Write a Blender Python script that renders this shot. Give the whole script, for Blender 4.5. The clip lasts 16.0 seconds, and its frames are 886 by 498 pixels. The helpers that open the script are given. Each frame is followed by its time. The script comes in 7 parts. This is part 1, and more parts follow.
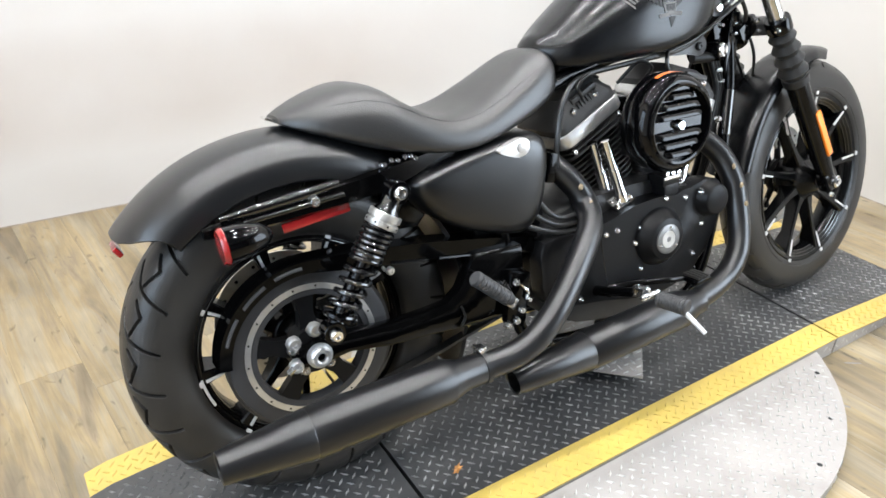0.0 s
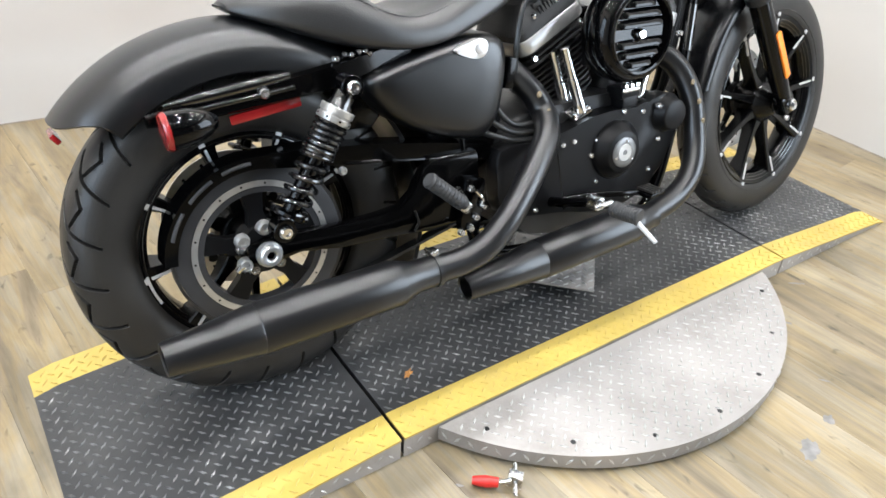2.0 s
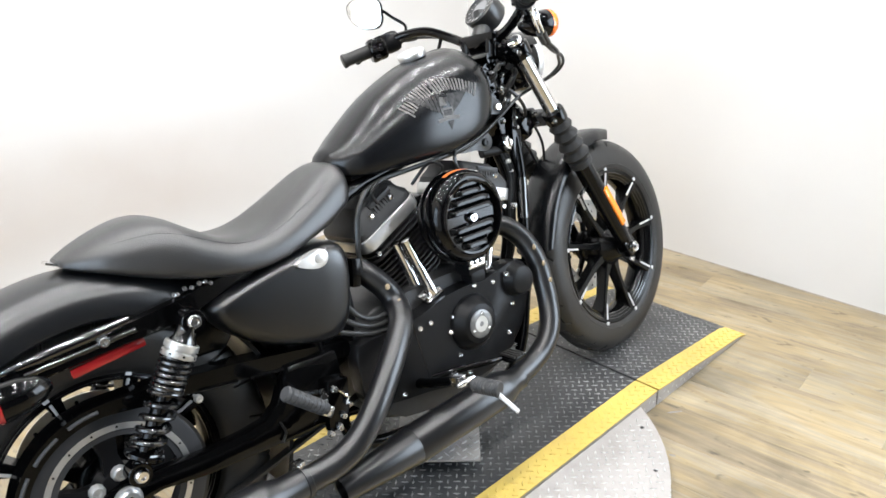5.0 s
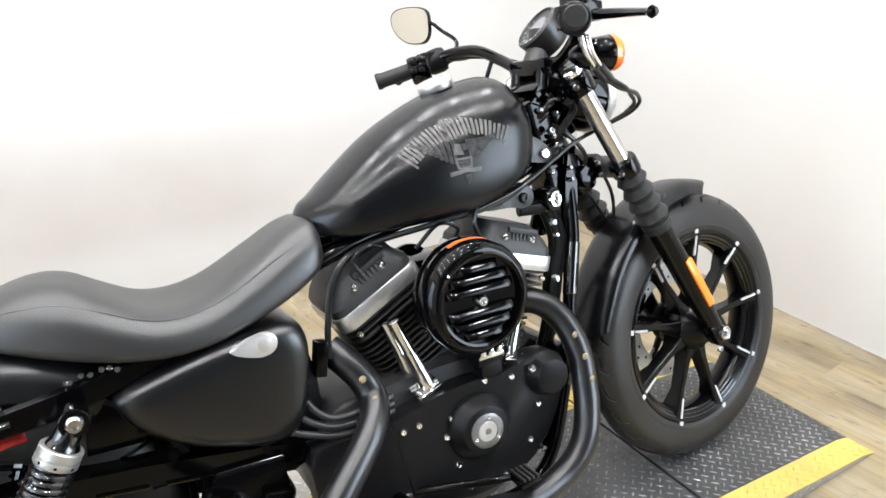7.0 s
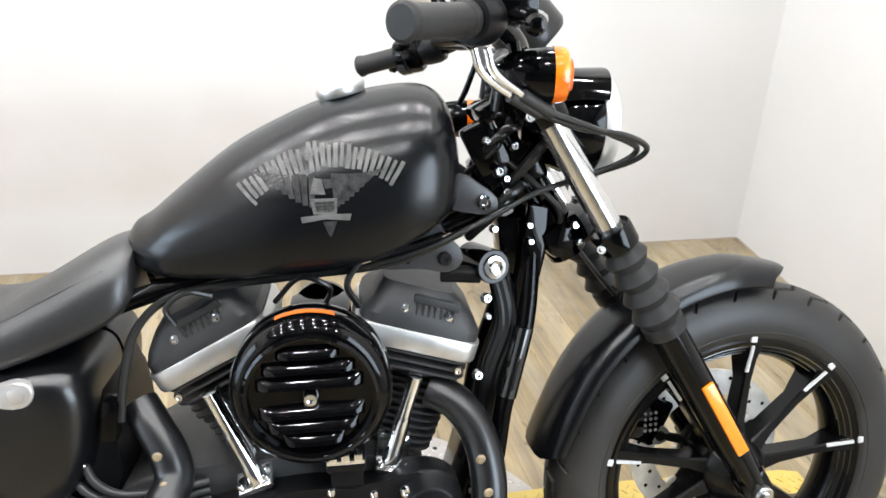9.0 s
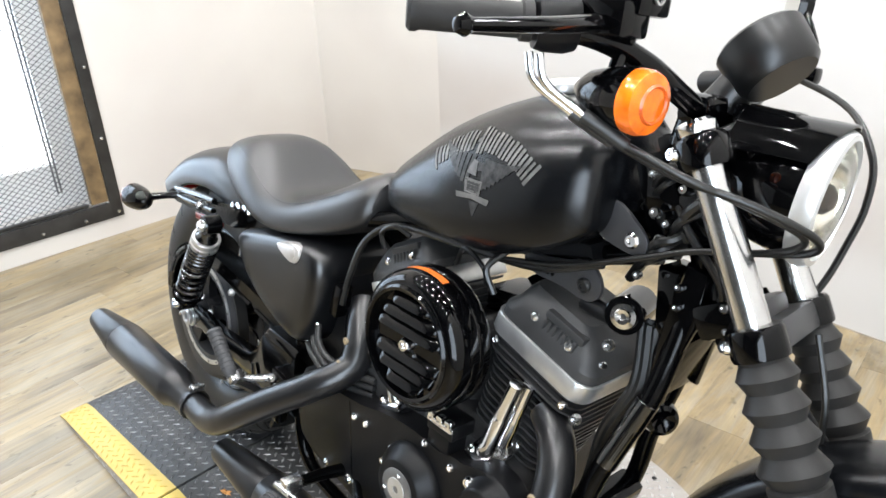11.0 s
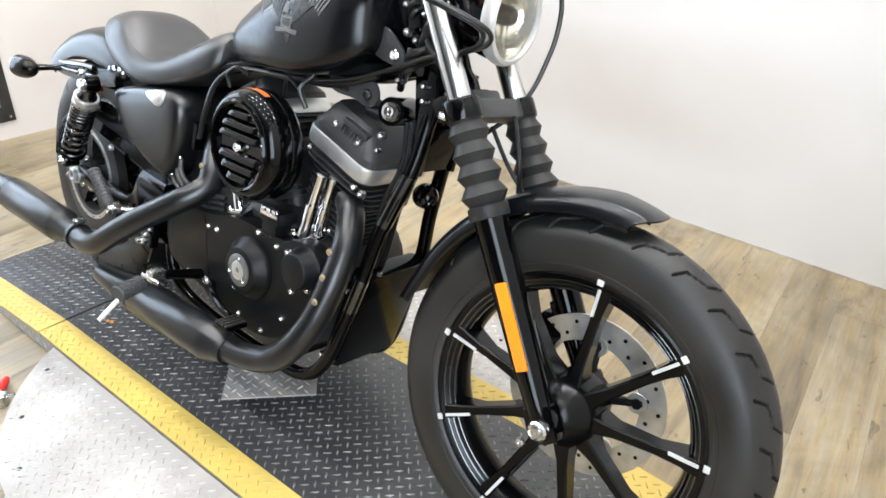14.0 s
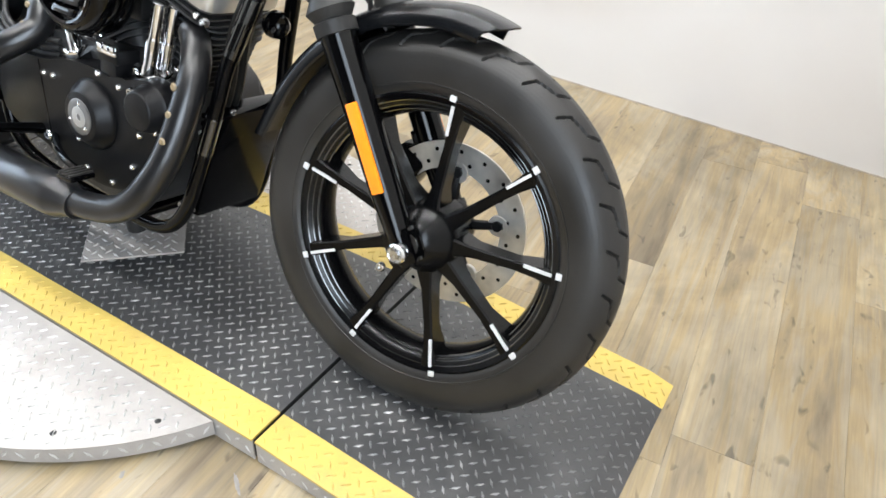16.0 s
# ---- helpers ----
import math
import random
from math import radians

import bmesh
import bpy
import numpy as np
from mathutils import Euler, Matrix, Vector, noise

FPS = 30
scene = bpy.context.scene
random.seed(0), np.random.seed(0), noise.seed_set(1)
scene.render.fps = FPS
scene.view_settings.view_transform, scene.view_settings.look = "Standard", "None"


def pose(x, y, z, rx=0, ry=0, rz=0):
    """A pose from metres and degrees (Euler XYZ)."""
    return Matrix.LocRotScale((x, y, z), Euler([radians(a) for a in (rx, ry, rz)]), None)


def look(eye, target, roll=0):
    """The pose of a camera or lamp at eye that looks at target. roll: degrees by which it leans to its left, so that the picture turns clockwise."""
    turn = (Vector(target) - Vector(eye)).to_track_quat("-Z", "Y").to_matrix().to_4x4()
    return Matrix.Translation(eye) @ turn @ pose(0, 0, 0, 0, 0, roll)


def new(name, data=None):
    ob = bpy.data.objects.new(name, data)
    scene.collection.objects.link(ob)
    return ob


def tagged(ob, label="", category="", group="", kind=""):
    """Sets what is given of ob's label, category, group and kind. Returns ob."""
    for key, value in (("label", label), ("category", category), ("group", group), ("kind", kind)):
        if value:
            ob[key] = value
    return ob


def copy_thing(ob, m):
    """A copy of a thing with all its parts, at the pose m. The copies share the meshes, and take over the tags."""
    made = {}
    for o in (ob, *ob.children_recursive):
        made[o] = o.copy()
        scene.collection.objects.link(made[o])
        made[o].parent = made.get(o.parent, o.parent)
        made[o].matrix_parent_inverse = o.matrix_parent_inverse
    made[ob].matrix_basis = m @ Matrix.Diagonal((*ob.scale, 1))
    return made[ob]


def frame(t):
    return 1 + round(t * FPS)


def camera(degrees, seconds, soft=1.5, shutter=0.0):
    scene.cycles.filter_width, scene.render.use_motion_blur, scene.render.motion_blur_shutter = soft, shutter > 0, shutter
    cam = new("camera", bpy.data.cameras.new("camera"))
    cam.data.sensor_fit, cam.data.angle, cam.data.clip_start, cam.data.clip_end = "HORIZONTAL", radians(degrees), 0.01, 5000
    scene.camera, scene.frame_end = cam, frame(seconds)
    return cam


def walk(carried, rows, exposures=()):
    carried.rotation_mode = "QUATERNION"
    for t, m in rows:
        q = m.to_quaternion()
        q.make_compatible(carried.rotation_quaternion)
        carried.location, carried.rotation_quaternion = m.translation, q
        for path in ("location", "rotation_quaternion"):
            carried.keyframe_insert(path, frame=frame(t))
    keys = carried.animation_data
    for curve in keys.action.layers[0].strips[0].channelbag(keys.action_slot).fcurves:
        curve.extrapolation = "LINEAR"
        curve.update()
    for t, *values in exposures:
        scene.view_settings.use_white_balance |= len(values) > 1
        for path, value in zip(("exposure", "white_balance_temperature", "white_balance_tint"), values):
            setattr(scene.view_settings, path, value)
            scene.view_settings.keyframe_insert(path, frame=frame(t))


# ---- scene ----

cam = camera(62.92, 16.0, soft=1.6)
# seconds, eye, target, roll
PATH = [
    (0, (-0.3907, -1.0796, 1.1506), (0.0817, -0.3477, 0.6594), 0.882),
    (0.5, (-0.4013, -1.0735, 1.1034), (0.0524, -0.3683, 0.5586), 1.808),
    (1, (-0.4067, -1.0851, 1.0840), (0.0532, -0.3959, 0.5241), 3.090),
    (1.5, (-0.3992, -1.0996, 1.0768), (0.0750, -0.4313, 0.5036), 4.642),
    (2, (-0.3882, -1.1111, 1.0826), (0.1058, -0.4452, 0.5237), 4.077),
    (2.5, (-0.3612, -1.1284, 1.0960), (0.1694, -0.4744, 0.5567), 2.986),
    (3, (-0.3252, -1.1502, 1.1292), (0.2511, -0.5024, 0.6310), 0.697),
    (3.5, (-0.3004, -1.1629, 1.1552), (0.3190, -0.5261, 0.6959), -0.162),
    (4, (-0.2874, -1.1728, 1.1768), (0.3488, -0.5364, 0.7405), 0.446),
    (4.5, (-0.2861, -1.1853, 1.1961), (0.3610, -0.5367, 0.7952), 0.340),
    (4.7, (-0.2891, -1.1940, 1.2029), (0.3558, -0.5382, 0.8103), -0.604),
    (6.8, (0.1201, -1.1267, 1.2190), (0.5959, -0.3411, 0.8235), -3.275),
    (7, (0.1849, -1.0577, 1.2303), (0.6548, -0.2706, 0.8307), -1.413),
    (7.5, (0.3619, -0.9642, 1.2550), (0.8290, -0.1835, 0.8398), -3.495),
    (8, (0.5847, -0.9747, 1.2657), (0.9079, -0.1153, 0.8697), -2.115),
    (8.5, (0.7556, -0.9958, 1.2623), (1.0037, -0.1209, 0.8463), -2.969),
    (9, (0.8711, -0.8725, 1.2324), (1.0178, 0.0032, 0.7725), 0.036),
    (9.5, (0.9841, -0.7370, 1.1986), (0.9943, 0.1313, 0.7027), -0.541),
    (9.7, (1.0785, -0.6904, 1.2082), (0.9178, 0.1565, 0.7013), -2.082),
    (11.8, (1.6816, -0.6866, 1.2092), (0.9824, -0.0938, 0.8095), -2.413),
    (12, (1.7331, -0.6904, 1.2047), (1.0275, -0.1096, 0.7988), -3.255),
    (12.5, (1.7892, -0.7589, 1.1855), (1.1254, -0.1520, 0.7482), -3.484),
    (13, (1.8426, -0.8456, 1.1771), (1.2137, -0.2076, 0.7326), -2.267),
    (13.5, (1.8914, -0.8702, 1.1610), (1.3020, -0.2019, 0.7073), -0.422),
    (14, (1.9300, -0.8775, 1.1301), (1.3845, -0.1918, 0.6482), 1.347),
    (14.5, (1.9656, -0.8732, 1.0954), (1.4576, -0.1838, 0.5790), 1.642),
    (15, (1.9903, -0.8691, 1.0741), (1.5107, -0.1783, 0.5329), 1.620),
    (15.5, (2.0131, -0.8661, 1.0356), (1.5842, -0.1689, 0.4613), 3.139),
    (16, (2.0221, -0.8583, 1.0215), (1.6265, -0.1598, 0.4251), 3.681),
]
EXPOSURE = [(0, 0.0), (0.8, 0.0), (1.5, -0.06), (2.0, -0.08), (2.8, -0.18), (3.5, -0.13), (4.4, 0.0), (7.0, 0.04), (9.7, 0.03), (11.8, -0.12), (13.2, -0.1), (14.2, -0.02), (16, 0.04)]
walk(cam, [(t, look(e, g, r)) for t, e, g, r in PATH], EXPOSURE)

# ---- light ----
world = bpy.data.worlds.new("world")
scene.world = world
world.use_nodes = True
wn = world.node_tree
sky = wn.nodes.new("ShaderNodeTexSky")
sky.sky_type, sky.sun_disc = "NISHITA", False
sky.sun_elevation, sky.sun_rotation = radians(40), radians(-60)
wn.nodes["Background"].inputs["Strength"].default_value = 0.1
wn.links.new(sky.outputs[0], wn.nodes["Background"].inputs["Color"])

FLOOR = -0.055      # the room's floor; the platform's deck is z = 0
CEIL = 3.1
LAMPS = [(-1.1 + 0.53 * i, y) for i in range(7) for y in (-1.20, -0.10, 0.95)]


def area_lamp(name, m, sx, sy, watts, colour, shape="RECTANGLE"):
    d = bpy.data.lights.new(name, "AREA")
    d.shape, d.size, d.energy, d.color = shape, sx, watts, colour
    if shape == "RECTANGLE":
        d.size_y = sy
    ob = new(name, d)
    ob.matrix_world = m
    return ob


for lx, ly in LAMPS:
    area_lamp("ceiling_lamp_light", look((lx, ly, CEIL - 0.075), (lx, ly + 0.0001, 0)), 0.10, 0.10, 12.0, (0.978, 0.985, 0.996), "DISK")
area_lamp("doorway_light", look((-1.69, -0.50, 1.18), (0, -0.50, 1.1)), 1.3, 1.7, 38.0, (0.50, 0.73, 1.0))
area_lamp("shop_window_light", look((2.42, -2.22, 1.42), (0, -2.22, 1.3)), 2.0, 1.95, 108.0, (0.68, 0.83, 1.0))


# ---- materials ----
def material(name, colour, rough=0.5, metal=0.0, noise_scale=0.0, noise_amount=0.0, bump=0.0, bump_scale=200.0, coat=0.0, coat_rough=0.1,
             spec=0.5, random_amount=0.0, rough_amount=0.0, ior=1.5, transmission=0.0, emission=0.0, detail=4.0):
    m = bpy.data.materials.new(name)
    m.use_nodes = True
    nt = m.node_tree
    p = nt.nodes["Principled BSDF"]
    p.inputs["Base Color"].default_value = (*colour, 1)
    p.inputs["Roughness"].default_value = rough
    p.inputs["Metallic"].default_value = metal
    p.inputs["Coat Weight"].default_value = coat
    p.inputs["Coat Roughness"].default_value = coat_rough
    p.inputs["Specular IOR Level"].default_value = spec
    p.inputs["IOR"].default_value = ior
    p.inputs["Transmission Weight"].default_value = transmission
    if emission:
        p.inputs["Emission Color"].default_value = (*colour, 1)
        p.inputs["Emission Strength"].default_value = emission
    tc = nt.nodes.new("ShaderNodeTexCoord")
    if noise_amount or random_amount:
        n = nt.nodes.new("ShaderNodeTexNoise")
        n.inputs["Scale"].default_value, n.inputs["Detail"].default_value = noise_scale or 5.0, detail
        nt.links.new(tc.outputs["Object"], n.inputs["Vector"])
        ramp = nt.nodes.new("ShaderNodeMapRange")
        ramp.inputs["From Min"].default_value, ramp.inputs["From Max"].default_value = 0.3, 0.7
        ramp.inputs["To Min"].default_value, ramp.inputs["To Max"].default_value = 1 - noise_amount, 1 + noise_amount
        nt.links.new(n.outputs["Fac"], ramp.inputs["Value"])
        mul = nt.nodes.new("ShaderNodeVectorMath")
        mul.operation = "SCALE"
        mul.inputs[0].default_value = colour
        value = ramp.outputs["Result"]
        if random_amount:
            info = nt.nodes.new("ShaderNodeObjectInfo")
            rr = nt.nodes.new("ShaderNodeMapRange")
            rr.inputs["To Min"].default_value, rr.inputs["To Max"].default_value = 1 - random_amount, 1 + random_amount
            nt.links.new(info.outputs["Random"], rr.inputs["Value"])
            mm = nt.nodes.new("ShaderNodeMath")
            mm.operation = "MULTIPLY"
            nt.links.new(value, mm.inputs[0])
            nt.links.new(rr.outputs["Result"], mm.inputs[1])
            value = mm.outputs[0]
        nt.links.new(value, mul.inputs["Scale"])
        nt.links.new(mul.outputs[0], p.inputs["Base Color"])
        if rough_amount:
            r2 = nt.nodes.new("ShaderNodeMapRange")
            r2.inputs["From Min"].default_value, r2.inputs["From Max"].default_value = 0.3, 0.7
            r2.inputs["To Min"].default_value, r2.inputs["To Max"].default_value = rough - rough_amount, rough + rough_amount
            nt.links.new(n.outputs["Fac"], r2.inputs["Value"])
            nt.links.new(r2.outputs["Result"], p.inputs["Roughness"])
    if bump:
        n2 = nt.nodes.new("ShaderNodeTexNoise")
        n2.inputs["Scale"].default_value, n2.inputs["Detail"].default_value = bump_scale, 3.0
        nt.links.new(tc.outputs["Object"], n2.inputs["Vector"])
        b = nt.nodes.new("ShaderNodeBump")
        b.inputs["Strength"].default_value, b.inputs["Distance"].default_value = bump, 0.001
        nt.links.new(n2.outputs["Fac"], b.inputs["Height"])
        nt.links.new(b.outputs[0], p.inputs["Normal"])
    return m


def plank_material():
    """Pale washed-oak vinyl: long grain, darker smoky streaks, a different tone for each board."""
    m = bpy.data.materials.new("oak_vinyl")
    m.use_nodes = True
    nt = m.node_tree
    p = nt.nodes["Principled BSDF"]
    tc, info = nt.nodes.new("ShaderNodeTexCoord"), nt.nodes.new("ShaderNodeObjectInfo")
    off = nt.nodes.new("ShaderNodeVectorMath")
    off.operation = "MULTIPLY_ADD"
    nt.links.new(info.outputs["Random"], off.inputs[0])
    off.inputs[1].default_value = (37.0, 53.0, 11.0)
    nt.links.new(tc.outputs["Object"], off.inputs[2])

    def streaks(sx, sy, detail, rough=0.6):
        mp = nt.nodes.new("ShaderNodeMapping")
        mp.inputs["Scale"].default_value = (sx, sy, 1)
        nt.links.new(off.outputs[0], mp.inputs["Vector"])
        n = nt.nodes.new("ShaderNodeTexNoise")
        n.inputs["Scale"].default_value, n.inputs["Detail"].default_value, n.inputs["Roughness"].default_value = 1.0, detail, rough
        n.inputs["Distortion"].default_value = 0.8
        nt.links.new(mp.outputs[0], n.inputs["Vector"])
        return n.outputs["Fac"]
    broad, fine = streaks(13, 1.3, 4), streaks(95, 4.0, 6, 0.7)
    ramp = nt.nodes.new("ShaderNodeValToRGB")
    e = ramp.color_ramp.elements
    e[0].position, e[0].color = 0.25, (0.158, 0.117, 0.067, 1)
    e[1].position, e[1].color = 0.74, (0.395, 0.332, 0.222, 1)
    for at, col in ((0.38, (0.250, 0.198, 0.128)), (0.47, (0.325, 0.246, 0.133)), (0.55, (0.318, 0.267, 0.186)), (0.64, (0.362, 0.285, 0.168))):
        e.new(at).color = (*col, 1)
    nt.links.new(broad, ramp.inputs["Fac"])
    ramp2 = nt.nodes.new("ShaderNodeMapRange")
    ramp2.inputs["From Min"].default_value, ramp2.inputs["From Max"].default_value = 0.3, 0.7
    ramp2.inputs["To Min"].default_value, ramp2.inputs["To Max"].default_value = 0.80, 1.12
    nt.links.new(fine, ramp2.inputs["Value"])
    tone = nt.nodes.new("ShaderNodeMapRange")
    tone.inputs["To Min"].default_value, tone.inputs["To Max"].default_value = 0.92, 1.03
    nt.links.new(info.outputs["Random"], tone.inputs["Value"])
    mm = nt.nodes.new("ShaderNodeMath")
    mm.operation = "MULTIPLY"
    nt.links.new(ramp2.outputs[0], mm.inputs[0])
    nt.links.new(tone.outputs[0], mm.inputs[1])
    # broad smoky patches, then small dark knots and specks
    smoke = streaks(3.2, 1.1, 4, 0.65)
    haze = nt.nodes.new("ShaderNodeMapRange")
    haze.inputs["From Min"].default_value, haze.inputs["From Max"].default_value = 0.36, 0.62
    haze.inputs["To Min"].default_value, haze.inputs["To Max"].default_value = 0.68, 1.10
    nt.links.new(smoke, haze.inputs["Value"])
    m4 = nt.nodes.new("ShaderNodeMath")
    m4.operation = "MULTIPLY"
    nt.links.new(mm.outputs[0], m4.inputs[0])
    nt.links.new(haze.outputs[0], m4.inputs[1])
    mm = m4
    # trodden dirt that runs on across the boards
    geo = nt.nodes.new("ShaderNodeNewGeometry")
    soil = nt.nodes.new("ShaderNodeTexNoise")
    soil.inputs["Scale"].default_value, soil.inputs["Detail"].default_value, soil.inputs["Roughness"].default_value = 1.9, 7.0, 0.62
    soil.inputs["Distortion"].default_value = 0.6
    nt.links.new(geo.outputs["Position"], soil.inputs["Vector"])
    worn = nt.nodes.new("ShaderNodeMapRange")
    worn.inputs["From Min"].default_value, worn.inputs["From Max"].default_value = 0.50, 0.68
    worn.inputs["To Min"].default_value, worn.inputs["To Max"].default_value = 1.0, 0.72
    nt.links.new(soil.outputs["Fac"], worn.inputs["Value"])
    m5 = nt.nodes.new("ShaderNodeMath")
    m5.operation = "MULTIPLY"
    nt.links.new(mm.outputs[0], m5.inputs[0])
    nt.links.new(worn.outputs[0], m5.inputs[1])
    mm = m5
    specks = streaks(38, 14, 2, 0.5)
    knot = nt.nodes.new("ShaderNodeMapRange")
    knot.inputs["From Min"].default_value, knot.inputs["From Max"].default_value = 0.645, 0.75
    knot.inputs["To Min"].default_value, knot.inputs["To Max"].default_value = 0.94, 0.45
    nt.links.new(specks, knot.inputs["Value"])
    m3 = nt.nodes.new("ShaderNodeMath")
    m3.operation = "MULTIPLY"
    nt.links.new(mm.outputs[0], m3.inputs[0])
    nt.links.new(knot.outputs[0], m3.inputs[1])
    sc = nt.nodes.new("ShaderNodeVectorMath")
    sc.operation = "SCALE"
    nt.links.new(ramp.outputs["Color"], sc.inputs[0])
    nt.links.new(m3.outputs[0], sc.inputs["Scale"])
    nt.links.new(sc.outputs[0], p.inputs["Base Color"])
    p.inputs["Roughness"].default_value = 0.40
    b = nt.nodes.new("ShaderNodeBump")
    b.inputs["Strength"].default_value, b.inputs["Distance"].default_value = 0.15, 0.0006
    nt.links.new(fine, b.inputs["Height"])
    nt.links.new(b.outputs[0], p.inputs["Normal"])
    return m


PLANK = plank_material()
WALL = material("white_wall_paint", (0.60, 0.590, 0.576), 0.6, noise_scale=1.3, noise_amount=0.03, bump=0.08, bump_scale=60)
def tinted_wall(name, band, clouds, paint=(0.60, 0.59, 0.576, 1)):
    """White wall paint, unevenly tinted warm, with or without a warm-grey band of shading painted in low on the wall.
    """
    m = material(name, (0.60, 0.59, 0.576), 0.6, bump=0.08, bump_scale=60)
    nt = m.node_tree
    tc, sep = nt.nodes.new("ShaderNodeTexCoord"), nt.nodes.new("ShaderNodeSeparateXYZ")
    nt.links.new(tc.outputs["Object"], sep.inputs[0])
    # band mask by height: warm shading painted into the wall's colour
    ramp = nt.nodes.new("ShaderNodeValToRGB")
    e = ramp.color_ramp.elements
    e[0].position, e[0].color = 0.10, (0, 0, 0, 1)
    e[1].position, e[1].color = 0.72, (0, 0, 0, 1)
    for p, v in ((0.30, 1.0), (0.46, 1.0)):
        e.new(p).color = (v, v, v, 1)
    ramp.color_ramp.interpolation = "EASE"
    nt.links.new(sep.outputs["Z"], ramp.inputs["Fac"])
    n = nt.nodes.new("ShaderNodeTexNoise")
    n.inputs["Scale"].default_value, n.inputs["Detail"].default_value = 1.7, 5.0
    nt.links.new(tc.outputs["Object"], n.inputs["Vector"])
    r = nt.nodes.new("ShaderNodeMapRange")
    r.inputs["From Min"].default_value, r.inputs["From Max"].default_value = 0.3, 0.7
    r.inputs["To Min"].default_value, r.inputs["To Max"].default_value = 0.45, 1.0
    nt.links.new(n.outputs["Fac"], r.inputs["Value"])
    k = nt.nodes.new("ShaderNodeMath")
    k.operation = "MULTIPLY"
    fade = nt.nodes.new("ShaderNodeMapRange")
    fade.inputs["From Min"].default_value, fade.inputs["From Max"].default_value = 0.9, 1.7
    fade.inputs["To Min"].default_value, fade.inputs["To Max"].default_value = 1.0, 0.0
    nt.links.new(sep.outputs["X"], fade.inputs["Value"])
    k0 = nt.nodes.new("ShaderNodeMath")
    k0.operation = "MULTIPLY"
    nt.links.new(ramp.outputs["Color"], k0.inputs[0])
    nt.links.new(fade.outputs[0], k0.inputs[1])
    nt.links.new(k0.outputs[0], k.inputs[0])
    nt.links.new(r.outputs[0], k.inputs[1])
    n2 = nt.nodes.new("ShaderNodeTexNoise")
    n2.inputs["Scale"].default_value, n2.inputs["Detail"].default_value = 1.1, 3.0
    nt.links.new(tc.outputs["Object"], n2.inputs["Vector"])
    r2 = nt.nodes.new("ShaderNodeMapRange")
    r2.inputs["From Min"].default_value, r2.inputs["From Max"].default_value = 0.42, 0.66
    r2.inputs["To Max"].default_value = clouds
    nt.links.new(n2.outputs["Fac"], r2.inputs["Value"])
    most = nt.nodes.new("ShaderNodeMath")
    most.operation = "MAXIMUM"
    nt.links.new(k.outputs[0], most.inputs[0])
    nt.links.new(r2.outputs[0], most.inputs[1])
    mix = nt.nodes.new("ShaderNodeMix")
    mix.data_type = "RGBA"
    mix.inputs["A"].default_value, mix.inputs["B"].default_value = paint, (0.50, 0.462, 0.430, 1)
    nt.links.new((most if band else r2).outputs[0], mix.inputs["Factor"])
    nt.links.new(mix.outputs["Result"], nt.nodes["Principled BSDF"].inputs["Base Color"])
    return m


# the north wall's colour carries the painted band of warm shading
SHADED_BAND_WALL = tinted_wall("shaded_band_white_wall", True, 0.30)
WARM_WALL = tinted_wall("warm_white_wall", False, 0.8, (0.59, 0.56, 0.52, 1))
SHOP_WALL = material("dark_shop_wall", (0.05, 0.048, 0.046), 0.7, noise_scale=1.5, noise_amount=0.15)
CEILING_PAINT = material("ceiling_paint", (0.15, 0.145, 0.135), 0.8, noise_scale=2, noise_amount=0.02)
JOINT = material("dark_joint", (0.05, 0.04, 0.03), 0.8, noise_scale=30, noise_amount=0.2)
SATIN = material("satin_black_paint", (0.0024, 0.0027, 0.0034), 0.24, noise_scale=3, noise_amount=0.1, bump=0.02, bump_scale=900, rough_amount=0.02, spec=0.36)
FENDER = material("satin_fender_paint", (0.0030, 0.0032, 0.0038), 0.29, noise_scale=3, noise_amount=0.1, bump=0.02, bump_scale=900, rough_amount=0.02, spec=0.62)
GLOSS = material("gloss_black_paint", (0.0010, 0.0010, 0.0012), 0.06, noise_scale=6, noise_amount=0.15, spec=0.26)
SPRING = material("black_spring_enamel", (0.006, 0.006, 0.0062), 0.16, noise_scale=30, noise_amount=0.2, spec=0.9)
REVEAL = material("white_reveal_paint", (0.82, 0.82, 0.81), 0.6, noise_scale=3, noise_amount=0.04)
POST_WOOD = material("brown_post_wood", (0.36, 0.20, 0.10), 0.6, noise_scale=25, noise_amount=0.25)
FRAME_BLACK = material("frame_black", (0.0012, 0.0012, 0.0014), 0.13, noise_scale=9, noise_amount=0.2, spec=0.17)
RAIL_BLACK = material("rail_black", (0.0010, 0.0010, 0.0011), 0.10, noise_scale=9, noise_amount=0.2, spec=0.22)
RAIL_GLOSS = material("rail_gloss_black", (0.0014, 0.0014, 0.0016), 0.14, noise_scale=9, noise_amount=0.2, spec=0.9, coat=0.5, coat_rough=0.08)
WRINKLE = material("wrinkle_black", (0.029, 0.029, 0.0295), 0.42, noise_scale=15, noise_amount=0.22, bump=0.35, bump_scale=700, rough_amount=0.05, spec=0.35)
COVER = material("engine_cover_black", (0.0055, 0.0055, 0.0060), 0.35, noise_scale=12, noise_amount=0.15, bump=0.12, bump_scale=800, rough_amount=0.03, spec=0.17)
VINYL = material("seat_vinyl", (0.0145, 0.0141, 0.0140), 0.39, noise_scale=6, noise_amount=0.14, bump=0.35, bump_scale=420, rough_amount=0.05, spec=0.68)
RUBBER = material("tyre_rubber", (0.0175, 0.0163, 0.0151), 0.42, noise_scale=9, noise_amount=0.3, bump=0.15, bump_scale=300, rough_amount=0.08, spec=0.42)
